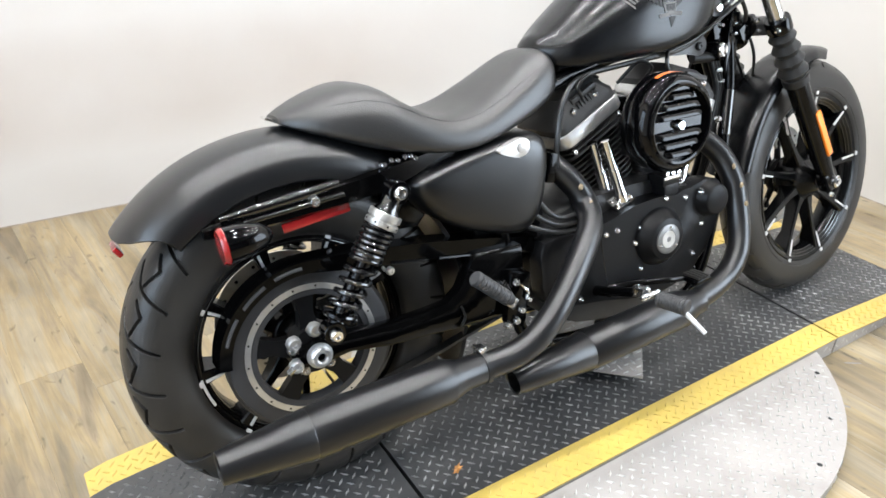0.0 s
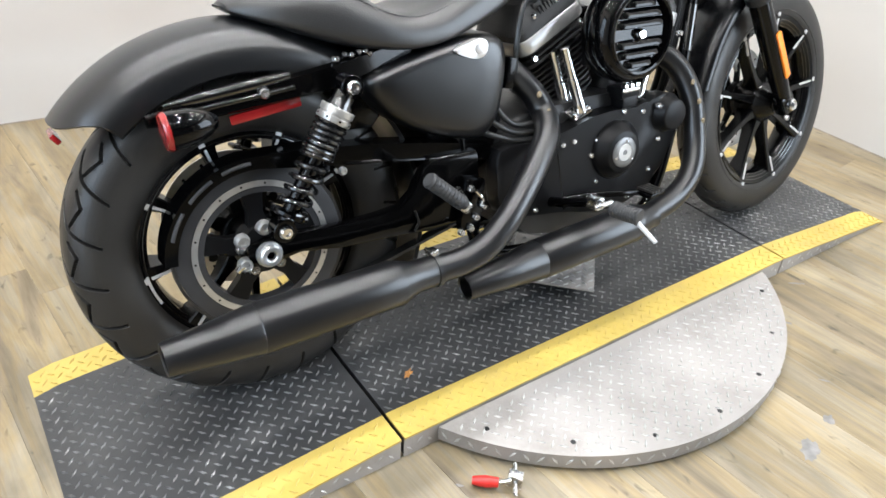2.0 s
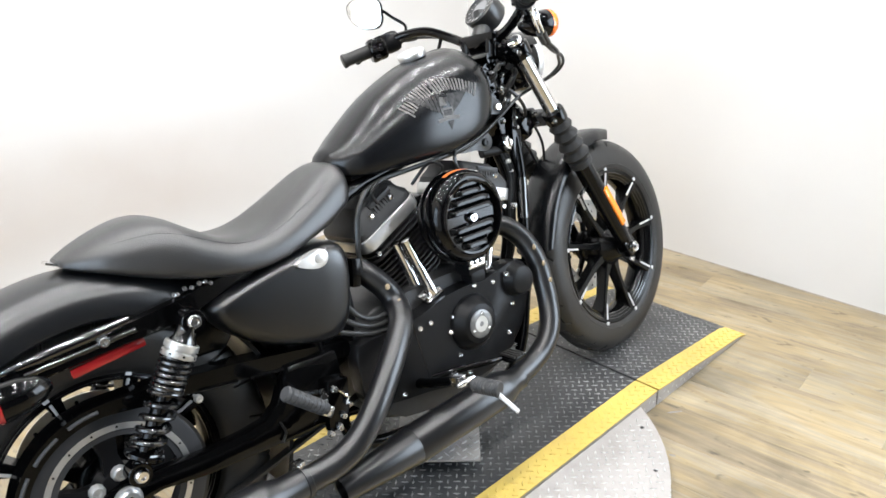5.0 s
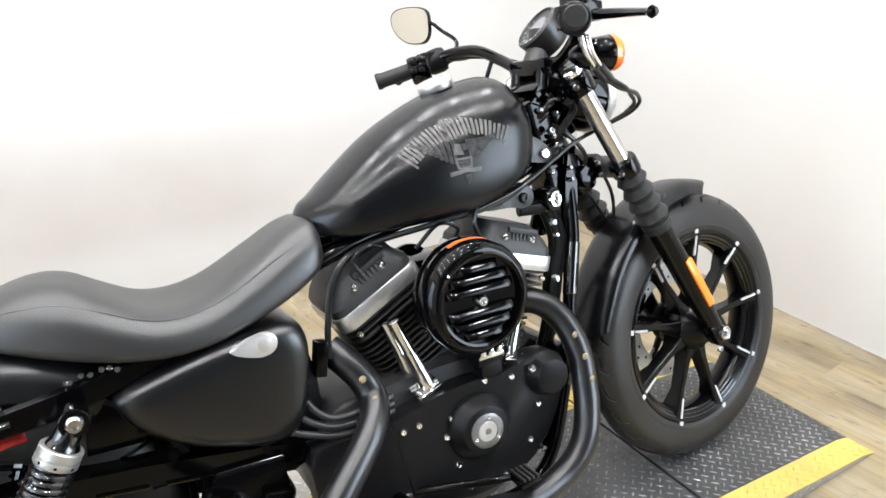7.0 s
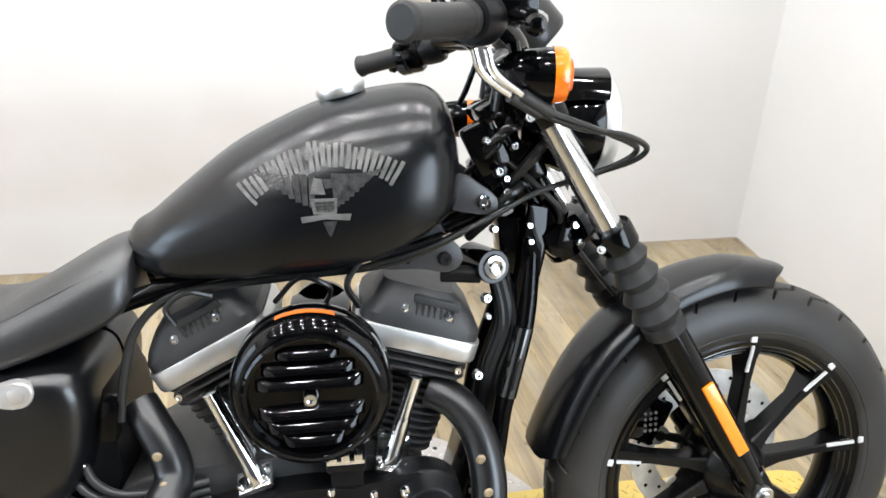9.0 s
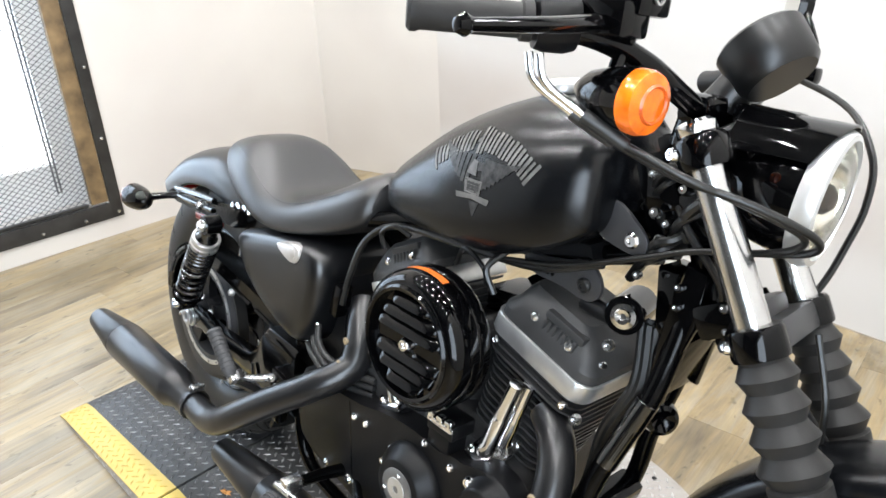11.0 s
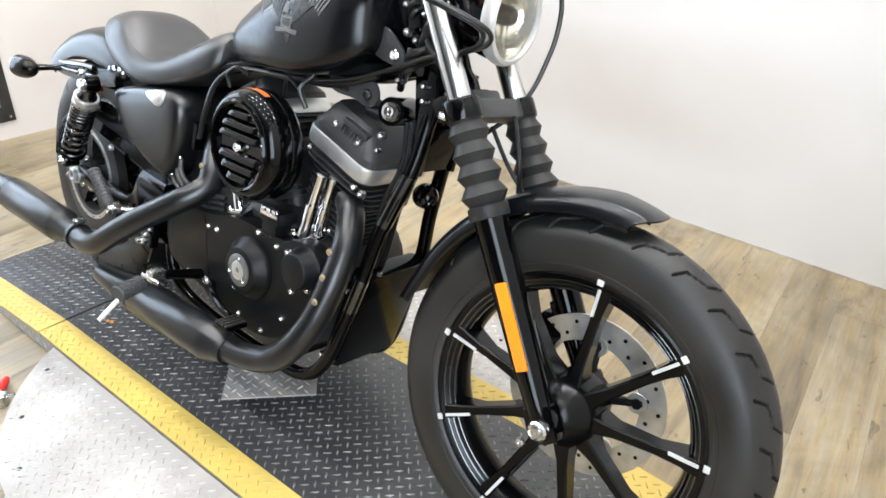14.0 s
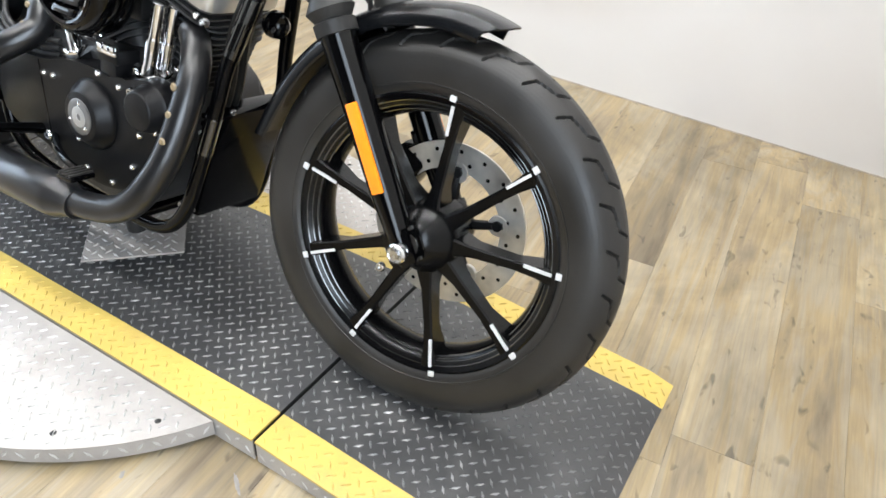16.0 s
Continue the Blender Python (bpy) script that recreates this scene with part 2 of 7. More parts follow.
GAITER = material("gaiter_rubber", (0.021, 0.0203, 0.0197), 0.46, noise_scale=20, noise_amount=0.25, bump=0.15, bump_scale=300, spec=0.22)
PEG = material("grey_peg_rubber", (0.042, 0.042, 0.043), 0.5, noise_scale=25, noise_amount=0.2, bump=0.15, bump_scale=300, spec=0.3)
EXHAUST = material("matte_black_exhaust", (0.0060, 0.0060, 0.0066), 0.30, noise_scale=5, noise_amount=0.08, bump=0.03, bump_scale=700, rough_amount=0.02, spec=0.55)
CHROME = material("chrome", (0.90, 0.90, 0.91), 0.09, metal=1.0, noise_scale=20, noise_amount=0.04)
FORK_CHROME = material("hard_chrome_tube", (0.66, 0.655, 0.645), 0.19, metal=1.0, noise_scale=20, noise_amount=0.06, rough_amount=0.05)
STEEL = material("bright_steel", (0.62, 0.62, 0.62), 0.25, metal=1.0, noise_scale=60, noise_amount=0.1, rough_amount=0.06)
ALLOY = material("machined_alloy", (0.60, 0.60, 0.595), 0.34, metal=0.85, noise_scale=40, noise_amount=0.08, rough_amount=0.06)
BRIGHT = material("machined_spoke_edge", (0.55, 0.55, 0.55), 0.38, metal=0.0, noise_scale=40, noise_amount=0.05)
DARK_STEEL = material("dark_cast_metal", (0.016, 0.016, 0.016), 0.36, metal=0.4, noise_scale=30, noise_amount=0.25, spec=0.3)
DISC_STEEL = material("brake_disc_steel", (0.66, 0.64, 0.60), 0.33, metal=0.85, noise_scale=30, noise_amount=0.2)
AMBER = material("amber_lens", (0.86, 0.155, 0.004), 0.14, noise_scale=45, noise_amount=0.4, coat=0.4, coat_rough=0.05)
ORANGE = material("orange_reflector", (0.95, 0.25, 0.012), 0.25, noise_scale=60, noise_amount=0.05, coat=0.5)
RED = material("red_lens", (0.24, 0.008, 0.009), 0.18, noise_scale=30, noise_amount=0.15, coat=0.5, coat_rough=0.05)
RED_GRIP = material("red_vinyl_grip", (0.62, 0.025, 0.02), 0.4, noise_scale=30, noise_amount=0.1)
BADGE = material("brushed_badge", (0.56, 0.545, 0.53), 0.34, metal=0.7, noise_scale=40, noise_amount=0.08)
DECAL = material("grey_decal", (0.098, 0.094, 0.090), 0.40, noise_scale=60, noise_amount=0.35, spec=0.2)
DECAL_DARK = material("dark_grey_decal", (0.026, 0.025, 0.0245), 0.42, noise_scale=120, noise_amount=0.7, spec=0.2)
CABLE = material("black_cable", (0.005, 0.005, 0.005), 0.33, noise_scale=20, noise_amount=0.2)
CABLE_CASE = material("grey_cable_sleeve", (0.018, 0.018, 0.018), 0.42, noise_scale=20, noise_amount=0.2)
GLASS = material("clear_lens_glass", (0.95, 0.96, 0.95), 0.02, ior=1.45, transmission=1.0)
MIRROR = material("mirror_glass", (0.64, 0.62, 0.56), 0.03, metal=1.0)
REFLECTOR = material("lamp_reflector", (0.80, 0.76, 0.66), 0.18, metal=0.85, noise_scale=35, noise_amount=0.25, bump=1.0, bump_scale=55)
DIAL = material("dial_face", (0.16, 0.16, 0.165), 0.35, noise_scale=20, noise_amount=0.05)
LEAF = material("dry_leaf", (0.45, 0.20, 0.05), 0.7, noise_scale=60, noise_amount=0.3)
WIRE = material("dark_galvanised_wire", (0.10, 0.10, 0.105), 0.5, metal=0.2, noise_scale=30, noise_amount=0.1)
DOOR_STEEL = material("dark_door_steel", (0.035, 0.034, 0.033), 0.42, metal=0.4, noise_scale=12, noise_amount=0.3)
DOOR_WOOD = material("rusty_brown_lining", (0.16, 0.105, 0.05), 0.6, noise_scale=14, noise_amount=0.5)
PULLEY = material("grey_pulley_face", (0.032, 0.032, 0.034), 0.45, noise_scale=20, noise_amount=0.1, spec=0.3)
HOLE_TAN = material("heat_tinted_hole", (0.20, 0.15, 0.085), 0.5, noise_scale=60, noise_amount=0.2)
WHEEL = material("wheel_black", (0.0018, 0.0018, 0.0020), 0.22, noise_scale=12, noise_amount=0.12, spec=0.22)
TIMER = material("dull_grey_alloy", (0.20, 0.20, 0.20), 0.38, metal=0.7, noise_scale=60, noise_amount=0.15, rough_amount=0.05)
COLLAR = material("grey_anodised_collar", (0.44, 0.43, 0.41), 0.30, metal=0.7, noise_scale=40, noise_amount=0.1)
SHADOW_STRIP = material("pale_shadow_strip", (0.34, 0.30, 0.25), 0.8, noise_scale=30, noise_amount=0.2)
BULB = material("tinted_bulb_shield", (0.075, 0.055, 0.040), 0.35, metal=0.3, noise_scale=60, noise_amount=0.2)
RIM = material("satin_chrome_rim", (0.64, 0.64, 0.63), 0.30, metal=0.5, noise_scale=20, noise_amount=0.05)
AMBER_DEEP = material("deep_amber_ring", (0.55, 0.08, 0.004), 0.2, noise_scale=45, noise_amount=0.2)
PLATE = material("satin_grey_plate", (0.032, 0.032, 0.034), 0.38, noise_scale=20, noise_amount=0.12)
ORANGE_DULL = material("dull_orange_print", (0.50, 0.12, 0.02), 0.3, noise_scale=60, noise_amount=0.1)
STAIN = material("floor_mark", (0.20, 0.19, 0.18), 0.5, noise_scale=40, noise_amount=0.3)
OUTSIDE = material("bright_daylight_backdrop", (1.0, 1.0, 1.0), 0.9, emission=1.6)
LAMP_GLOW = material("lamp_diffuser", (1.0, 0.95, 0.88), 0.5, emission=6.0)


def deck_paint(name, colour, worn, rough, metal_worn, amount, metal=0.0):
    """Painted tread plate, worn through to metal in patches of its own shape."""
    m = material(name, colour, rough, metal=metal)
    nt = m.node_tree
    p = nt.nodes["Principled BSDF"]
    tc = nt.nodes.new("ShaderNodeTexCoord")
    n, n2 = nt.nodes.new("ShaderNodeTexNoise"), nt.nodes.new("ShaderNodeTexNoise")
    n.inputs["Scale"].default_value, n.inputs["Detail"].default_value, n.inputs["Roughness"].default_value = 7.0, 9.0, 0.72
    n2.inputs["Scale"].default_value, n2.inputs["Detail"].default_value = 2.2, 3.0
    nt.links.new(tc.outputs["Object"], n.inputs["Vector"])
    nt.links.new(tc.outputs["Object"], n2.inputs["Vector"])
    r = nt.nodes.new("ShaderNodeMapRange")
    r.inputs["From Min"].default_value, r.inputs["From Max"].default_value = 0.5, 0.72
    r.inputs["To Max"].default_value = amount
    nt.links.new(n.outputs["Fac"], r.inputs["Value"])
    mix = nt.nodes.new("ShaderNodeMix")
    mix.data_type = "RGBA"
    mix.inputs["A"].default_value, mix.inputs["B"].default_value = (*colour, 1), (*worn, 1)
    nt.links.new(r.outputs[0], mix.inputs["Factor"])
    tone = nt.nodes.new("ShaderNodeMapRange")
    tone.inputs["From Min"].default_value, tone.inputs["From Max"].default_value = 0.3, 0.7
    tone.inputs["To Min"].default_value, tone.inputs["To Max"].default_value = 0.8, 1.2
    nt.links.new(n2.outputs["Fac"], tone.inputs["Value"])
    sc = nt.nodes.new("ShaderNodeVectorMath")
    sc.operation = "SCALE"
    nt.links.new(mix.outputs["Result"], sc.inputs[0])
    nt.links.new(tone.outputs[0], sc.inputs["Scale"])
    nt.links.new(sc.outputs[0], p.inputs["Base Color"])
    rr = nt.nodes.new("ShaderNodeMapRange")
    rr.inputs["To Min"].default_value, rr.inputs["To Max"].default_value = rough - 0.08, rough + 0.12
    nt.links.new(n.outputs["Fac"], rr.inputs["Value"])
    nt.links.new(rr.outputs[0], p.inputs["Roughness"])
    return m


DECK_BLACK = deck_paint("black_deck_paint", (0.040, 0.040, 0.0405), (0.085, 0.083, 0.080), 0.40, 0.5, 0.8)
DECK_LUG = deck_paint("worn_lug_top", (0.17, 0.17, 0.17), (0.46, 0.455, 0.45), 0.30, 0.5, 1.0, metal=0.4)
DECK_YELLOW = deck_paint("yellow_deck_paint", (0.53, 0.385, 0.092), (0.37, 0.275, 0.10), 0.42, 0.3, 0.6)
TREAD = deck_paint("bare_tread_plate", (0.350, 0.328, 0.308), (0.240, 0.216, 0.193), 0.44, 0.8, 0.8, metal=0.25)
TREAD_LUG = deck_paint("bare_tread_lug", (0.50, 0.49, 0.475), (0.38, 0.36, 0.335), 0.34, 0.8, 0.5, metal=0.35)


# ---- mesh helpers ----
def link_mesh(name, bm, mat, parent=None, label="", smooth=38):
    bmesh.ops.recalc_face_normals(bm, faces=bm.faces)
    me = bpy.data.meshes.new(name)
    bm.to_mesh(me)
    bm.free()
    for m in mat if isinstance(mat, (list, tuple)) else [mat]:
        me.materials.append(m)
    if smooth:
        me.shade_smooth()
        me.set_sharp_from_angle(angle=radians(smooth))
    ob = new(name, me)
    if parent:
        ob.parent = parent
    return tagged(ob, label)


def part(name, bm, mat, parent, label="", smooth=38):
    return link_mesh(name, bm, mat, parent, label, smooth)


def thing(name, label, category, m=None, group="", kind=""):
    ob = new(name)
    ob.empty_display_size = 0.05
    if m is not None:
        ob.matrix_world = m
    return tagged(ob, label, category, group, kind)


def basis(axis):
    a = Vector(axis).normalized()
    u = a.cross(Vector((0, 0, 1)) if abs(a.z) < 0.9 else Vector((1, 0, 0))).normalized()
    return a, u, a.cross(u)


def catmull(pts, n=6):
    P = [Vector(p) for p in pts]
    if len(P) < 3:
        return P
    P = [P[0] * 2 - P[1]] + P + [P[-1] * 2 - P[-2]]
    out = []
    for i in range(1, len(P) - 2):
        a, b, c, d = P[i - 1:i + 3]
        for k in range(n):
            t = k / n
            out.append(0.5 * (2 * b + (c - a) * t + (2 * a - 5 * b + 4 * c - d) * t * t + (3 * b - a - 3 * c + d) * t ** 3))
    out.append(P[-2])
    return out


def loft(bm, rings, cap=True, closed=True):
    vs = [[bm.verts.new(p) for p in r] for r in rings]
    n = len(vs[0])
    for a, b in zip(vs, vs[1:]):
        for j in range(n if closed else n - 1):
            k = (j + 1) % n
            bm.faces.new((a[j], a[k], b[k], b[j]))
    if cap and closed:
        bm.faces.new(vs[0][::-1])
        bm.faces.new(vs[-1])
    return vs


def tube(bm, pts, r, seg=12, n=6, cap=True, flat=1.0):
    """A round bar along a smooth line; r is one radius or one for each given point."""
    line = catmull(pts, n)
    rs = r if isinstance(r, (list, tuple)) else [r] * len(pts)
    rings, u = [], None
    for i, p in enumerate(line):
        d = (line[min(i + 1, len(line) - 1)] - line[max(i - 1, 0)]).normalized()
        u = basis(d)[1] if u is None else (u - d * u.dot(d)).normalized()
        v = d.cross(u)
        f = i / max(1, len(line) - 1) * (len(rs) - 1)
        k = min(int(f), len(rs) - 2) if len(rs) > 1 else 0
        rad = rs[k] + (rs[min(k + 1, len(rs) - 1)] - rs[k]) * (f - k)
        rings.append([p + u * math.cos(a) * rad + v * math.sin(a) * rad * flat for a in (2 * math.pi * j / seg for j in range(seg))])
    loft(bm, rings, cap)


def lathe(bm, prof, centre, axis, seg=32, close=False, a0=0.0, a1=360.0):
    """Turns (radius, height along the axis) pairs round the axis."""
    a, u, v = basis(axis)
    c = Vector(centre)
    full = abs(a1 - a0) >= 359.9
    rings = []
    for i in range(seg if full else seg + 1):
        t = radians(a0 + (a1 - a0) * i / seg)
        d = u * math.cos(t) + v * math.sin(t)
        rings.append([c + d * r + a * h for r, h in prof])
    vs = [[bm.verts.new(p) for p in r] for r in rings]
    m = len(prof)
    for i in range(seg if full else seg):
        A, B = vs[i], vs[(i + 1) % len(vs)]
        for j in range(m if close else m - 1):
            k = (j + 1) % m
            if prof[j][0] < 1e-6 and prof[k][0] < 1e-6:
                continue
            bm.faces.new((A[j], A[k], B[k], B[j]))
    bmesh.ops.remove_doubles(bm, verts=bm.verts, dist=1e-6)


def cyl(bm, p0, p1, r0, r1=None, seg=20):
    p0, p1 = Vector(p0), Vector(p1)
    L = (p1 - p0).length
    r1 = r0 if r1 is None else r1
    b = min(0.0012, r0 * 0.25, L * 0.2)
    lathe(bm, [(0, 0), (r0 - b, 0), (r0, b), (r1, L - b), (max(r1 - b, 0), L), (0, L)], p0, p1 - p0, seg)


def box(bm, c, size, rot=None, bevel=0.0):
    m = Matrix.Translation(c) @ (rot.to_4x4() if rot is not None else Matrix.Identity(4)) @ Matrix.Diagonal((*size, 1))
    made = bmesh.ops.create_cube(bm, size=1.0, matrix=m)
    if bevel:
        edges = {e for v in made["verts"] for e in v.link_edges}
        bmesh.ops.bevel(bm, geom=list(edges), offset=bevel, segments=2, affect="EDGES", profile=0.6)


def prism(bm, outline, y0, y1, bevel=0.0, segs=2):
    """An (x, z) outline drawn out along y."""
    a = [bm.verts.new((x, y0, z)) for x, z in outline]
    b = [bm.verts.new((x, y1, z)) for x, z in outline]
    f0, f1 = bm.faces.new(a), bm.faces.new(b[::-1])
    n = len(a)
    for i in range(n):
        bm.faces.new((a[i], b[i], b[(i + 1) % n], a[(i + 1) % n]))
    if bevel:
        bmesh.ops.bevel(bm, geom=list(set(f0.edges) | set(f1.edges)), offset=bevel, segments=segs, affect="EDGES", profile=0.5)


def smooth_outline(pts, n=5):
    P = [Vector((x, 0, z)) for x, z in pts]
    m = len(P)
    out = []
    for i in range(m):
        a, b, c, d = P[(i - 1) % m], P[i], P[(i + 1) % m], P[(i + 2) % m]
        for k in range(n):
            t = k / n
            q = 0.5 * (2 * b + (c - a) * t + (2 * a - 5 * b + 4 * c - d) * t * t + (3 * b - a - 3 * c + d) * t ** 3)
            out.append((q.x, q.z))
    return out


def turn_all(bm, m):
    bmesh.ops.transform(bm, matrix=m, verts=bm.verts)


# ---- room ----
def wall(name, p0, p1, label, z0=FLOOR, z1=CEIL, thick=0.12, hole=None, mat=None):
    """A straight wall; its room side is the line p0-p1, and it stands to the right of that line. hole: (from, to, bottom, top)."""
    a, b = Vector((*p0, 0)), Vector((*p1, 0))
    d = (b - a).normalized()
    n = Vector((d.y, -d.x, 0))
    L = (b - a).length
    bm = bmesh.new()
    spans = [(0, L, z0, z1)] if not hole else [(0, hole[0], z0, z1), (hole[1], L, z0, z1), (hole[0], hole[1], z0, hole[2]), (hole[0], hole[1], hole[3], z1)]
    for s0, s1, h0, h1 in spans:
        if s1 - s0 < 1e-4 or h1 - h0 < 1e-4:
            continue
        P = [a + d * s + n * t for s, t in ((s0, 0), (s1, 0), (s1, thick), (s0, thick))]
        lo = [bm.verts.new((q.x, q.y, h0)) for q in P]
        hi = [bm.verts.new((q.x, q.y, h1)) for q in P]
        bm.faces.new(lo[::-1])
        bm.faces.new(hi)
        for i in range(4):
            bm.faces.new((lo[i], lo[(i + 1) % 4], hi[(i + 1) % 4], hi[i]))
    ob = link_mesh(name, bm, mat or WALL, smooth=0)
    return tagged(ob, label, "wall", kind="structure")


MARKS = [(1.085, -0.640, 0.014, 0.0025, -50, 1), (0.980, -0.716, 0.015, 0.012, 10, 2), (0.866, -0.742, 0.032, 0.019, 30, 3), (0.193, -0.433, 0.010, 0.003, -40, 4), (1.200, -0.469, 0.008, 0.004, -60, 5), (1.375, -0.375, 0.022, 0.004, -35, 6)]
BACK_R, BACK_L, REAR_L = (2.455, 1.485), (-0.90, 1.665), (-1.545, 1.47)
wall("wall_north", BACK_R, BACK_L, "plain white painted wall behind the motorcycle", mat=SHADED_BAND_WALL)
wall("wall_east", (2.375, -1.0), BACK_R, "plain white painted wall ahead of the motorcycle")
wall("wall_northwest", BACK_L, REAR_L, "short white wall return beside the corner", mat=WARM_WALL)
wall("wall_west", REAR_L, (-1.545, -2.0), "white wall with a wide barred doorway", hole=(1.165, 2.65, 0.09, 2.1), mat=WARM_WALL)
wall("wall_southwest", (-1.545, -2.0), (-1.545, -5.2), "plain white wall of the shop beyond")
wall("wall_southeast", (2.33, -5.2), (2.375, -1.0), "plain white wall of the shop beyond with a wide window", hole=(1.85, 4.08, 0.40, 2.45))
wall("wall_south", (-1.545, -5.2), (2.33, -5.2), "plain dark wall closing the shop", mat=SHOP_WALL)

bm = bmesh.new()
box(bm, (0.45, -1.8, CEIL + 0.05), (5.2, 7.6, 0.1))
tagged(link_mesh("ceiling", bm, CEILING_PAINT, smooth=0), "plain dark grey ceiling", "ceiling", kind="structure")
bm = bmesh.new()
box(bm, (0.45, -1.8, FLOOR - 0.056), (5.2, 7.8, 0.1))
floor_ob = tagged(link_mesh("floor", bm, JOINT, smooth=0), "pale washed-oak vinyl plank floor", "floor", kind="structure")
bm = bmesh.new()
box(bm, (-1.735, -0.53, 1.2), (0.02, 1.44, 1.86))
tagged(link_mesh("backdrop", bm, OUTSIDE, smooth=0), "bright daylight outside the doorway", "backdrop", kind="structure")
bm = bmesh.new()
box(bm, (2.53, -2.23, 1.42), (0.02, 2.5, 2.3))
tagged(link_mesh("backdrop", bm, OUTSIDE, smooth=0), "bright daylight outside the shop window", "backdrop", kind="structure")
bm = bmesh.new()
for c, q in (((-1.705, 0.275, 1.1), (0.05, 0.17, 2.1)), ((-1.705, -1.22, 1.1), (0.05, 0.06, 2.1)), ((-1.705, -0.53, 0.17), (0.05, 1.44, 0.20)), ((-1.705, -0.53, 2.11), (0.05, 1.44, 0.06)),
             ((-1.69, 0.34, 1.1), (0.09, 0.03, 2.2)), ((-1.69, -0.5, 0.055), (0.09, 1.7, 0.05))):
    box(bm, c, q)
tagged(link_mesh("window_surround", bm, REVEAL, smooth=0), "white surround inside the barred doorway", "surround", kind="structure")


# thin coloured strip that stands in for the shadow line at a wall's foot
def foot_shadow_strip(p0, p1):
    a, b = Vector((*p0, 0)), Vector((*p1, 0))
    d = (b - a).normalized()
    n = Vector((-d.y, d.x, 0))
    bm = bmesh.new()
    c = (a + b) / 2 + n * 0.002
    box(bm, (c.x, c.y, FLOOR + 0.002), ((b - a).length - 0.01, 0.004, 0.004), Matrix.Rotation(math.atan2(d.y, d.x), 3, "Z"))
    tagged(link_mesh("trim", bm, SHADOW_STRIP, smooth=0), "thin strip painted as the shadow line along the wall's foot", "trim", kind="structure")


foot_shadow_strip(BACK_R, BACK_L)
foot_shadow_strip((2.375, -1.0), BACK_R)

# ceiling lamps: shallow round fittings
lamp_proto = None
for lx, ly in LAMPS:
    if lamp_proto is None:
        lamp_proto = thing("ceiling_lamp", "small round white ceiling spot lamp, lit", "lamp", Matrix.Translation((lx, ly, CEIL)), "ceiling lamps")
        bm = bmesh.new()
        lathe(bm, [(0, 0), (0.062, 0), (0.064, -0.02), (0.060, -0.055), (0.055, -0.055), (0.053, -0.03), (0, -0.03)], (0, 0, 0), (0, 0, 1), 28)
        part("housing", bm, WALL, lamp_proto)
        bm = bmesh.new()
        lathe(bm, [(0, -0.034), (0.052, -0.034), (0.050, -0.048), (0, -0.054)], (0, 0, 0), (0, 0, 1), 24)
        part("diffuser", bm, LAMP_GLOW, lamp_proto, "glowing opal diffuser")
    else:
        copy_thing(lamp_proto, Matrix.Translation((lx, ly, CEIL)))

# barred doorway: dark frame bolted to the wall, brown lining, expanded metal mesh
DX, DY0, DY1, DZ0, DZ1 = -1.545, 0.362, -1.20, 0.026, 2.15
gate = thing("security_gate", "dark steel framed gate with diamond wire mesh in the doorway", "gate", Matrix.Translation((DX, 0, 0)))
for nm, c, s in (("post", (0.006, DY0 - 0.024, (DZ0 + DZ1) / 2), (0.012, 0.048, DZ1 - DZ0)), ("post", (0.006, DY1 + 0.022, (DZ0 + DZ1) / 2), (0.012, 0.044, DZ1 - DZ0)),
                 ("rail", (0.006, (DY0 + DY1) / 2, DZ0 + 0.034), (0.012, DY0 - DY1 - 0.09, 0.068)), ("rail", (0.006, (DY0 + DY1) / 2, DZ1 - 0.022), (0.012, DY0 - DY1 - 0.09, 0.044))):
    bm = bmesh.new()
    box(bm, c, s, bevel=0.002)
    part(nm, bm, DOOR_STEEL, gate)
for nm, c, s in (("lining", (-0.010, DY0 - 0.083, (DZ0 + DZ1) / 2), (0.028, 0.068, DZ1 - DZ0 - 0.15)), ("lining", (-0.012, (DY0 + DY1) / 2, DZ0 + 0.076), (0.024, DY0 - DY1 - 0.26, 0.014))):
    bm = bmesh.new()
    box(bm, c, s, bevel=0.002)
    part(nm, bm, DOOR_WOOD if s[2] > 0.1 else DOOR_STEEL, gate, "worn brown inner lining" if s[2] > 0.1 else "")
bm = bmesh.new()
pitch_y, pitch_z = 0.030, 0.0105
y, k = DY0 - 0.075, 0
ys0, ys1, zs0, zs1 = DY1 + 0.05, DY0 - 0.118, DZ0 + 0.07, 1.45
rows = int((zs1 - zs0) / pitch_z)
cols = int((ys1 - ys0) / pitch_y)
verts, faces = [], []
w = 0.0012
for i in range(rows):
    za, zb = zs0 + i * pitch_z, zs0 + (i + 1) * pitch_z
    for j in range(cols):
        ya = ys1 - j * pitch_y - (pitch_y / 2 if i % 2 else 0)
        for sgn in (1, -1):
            b0 = len(verts)
            yb = ya + sgn * pitch_y / 2
            for xx in (-0.006, -0.003):
                verts += [(xx, ya, za - w), (xx, ya, za + w), (xx, yb, zb + w), (xx, yb, zb - w)]
            faces += [(b0, b0 + 1, b0 + 2, b0 + 3), (b0 + 7, b0 + 6, b0 + 5, b0 + 4), (b0 + 1, b0 + 5, b0 + 6, b0 + 2), (b0, b0 + 3, b0 + 7, b0 + 4)]
me = bpy.data.meshes.new("mesh_panel")
me.from_pydata(verts, [], faces)
me.materials.append(WIRE)
ob = new("mesh_panel", me)
ob.parent = gate
tagged(ob, "expanded metal mesh", kind="stuff")
bm = bmesh.new()
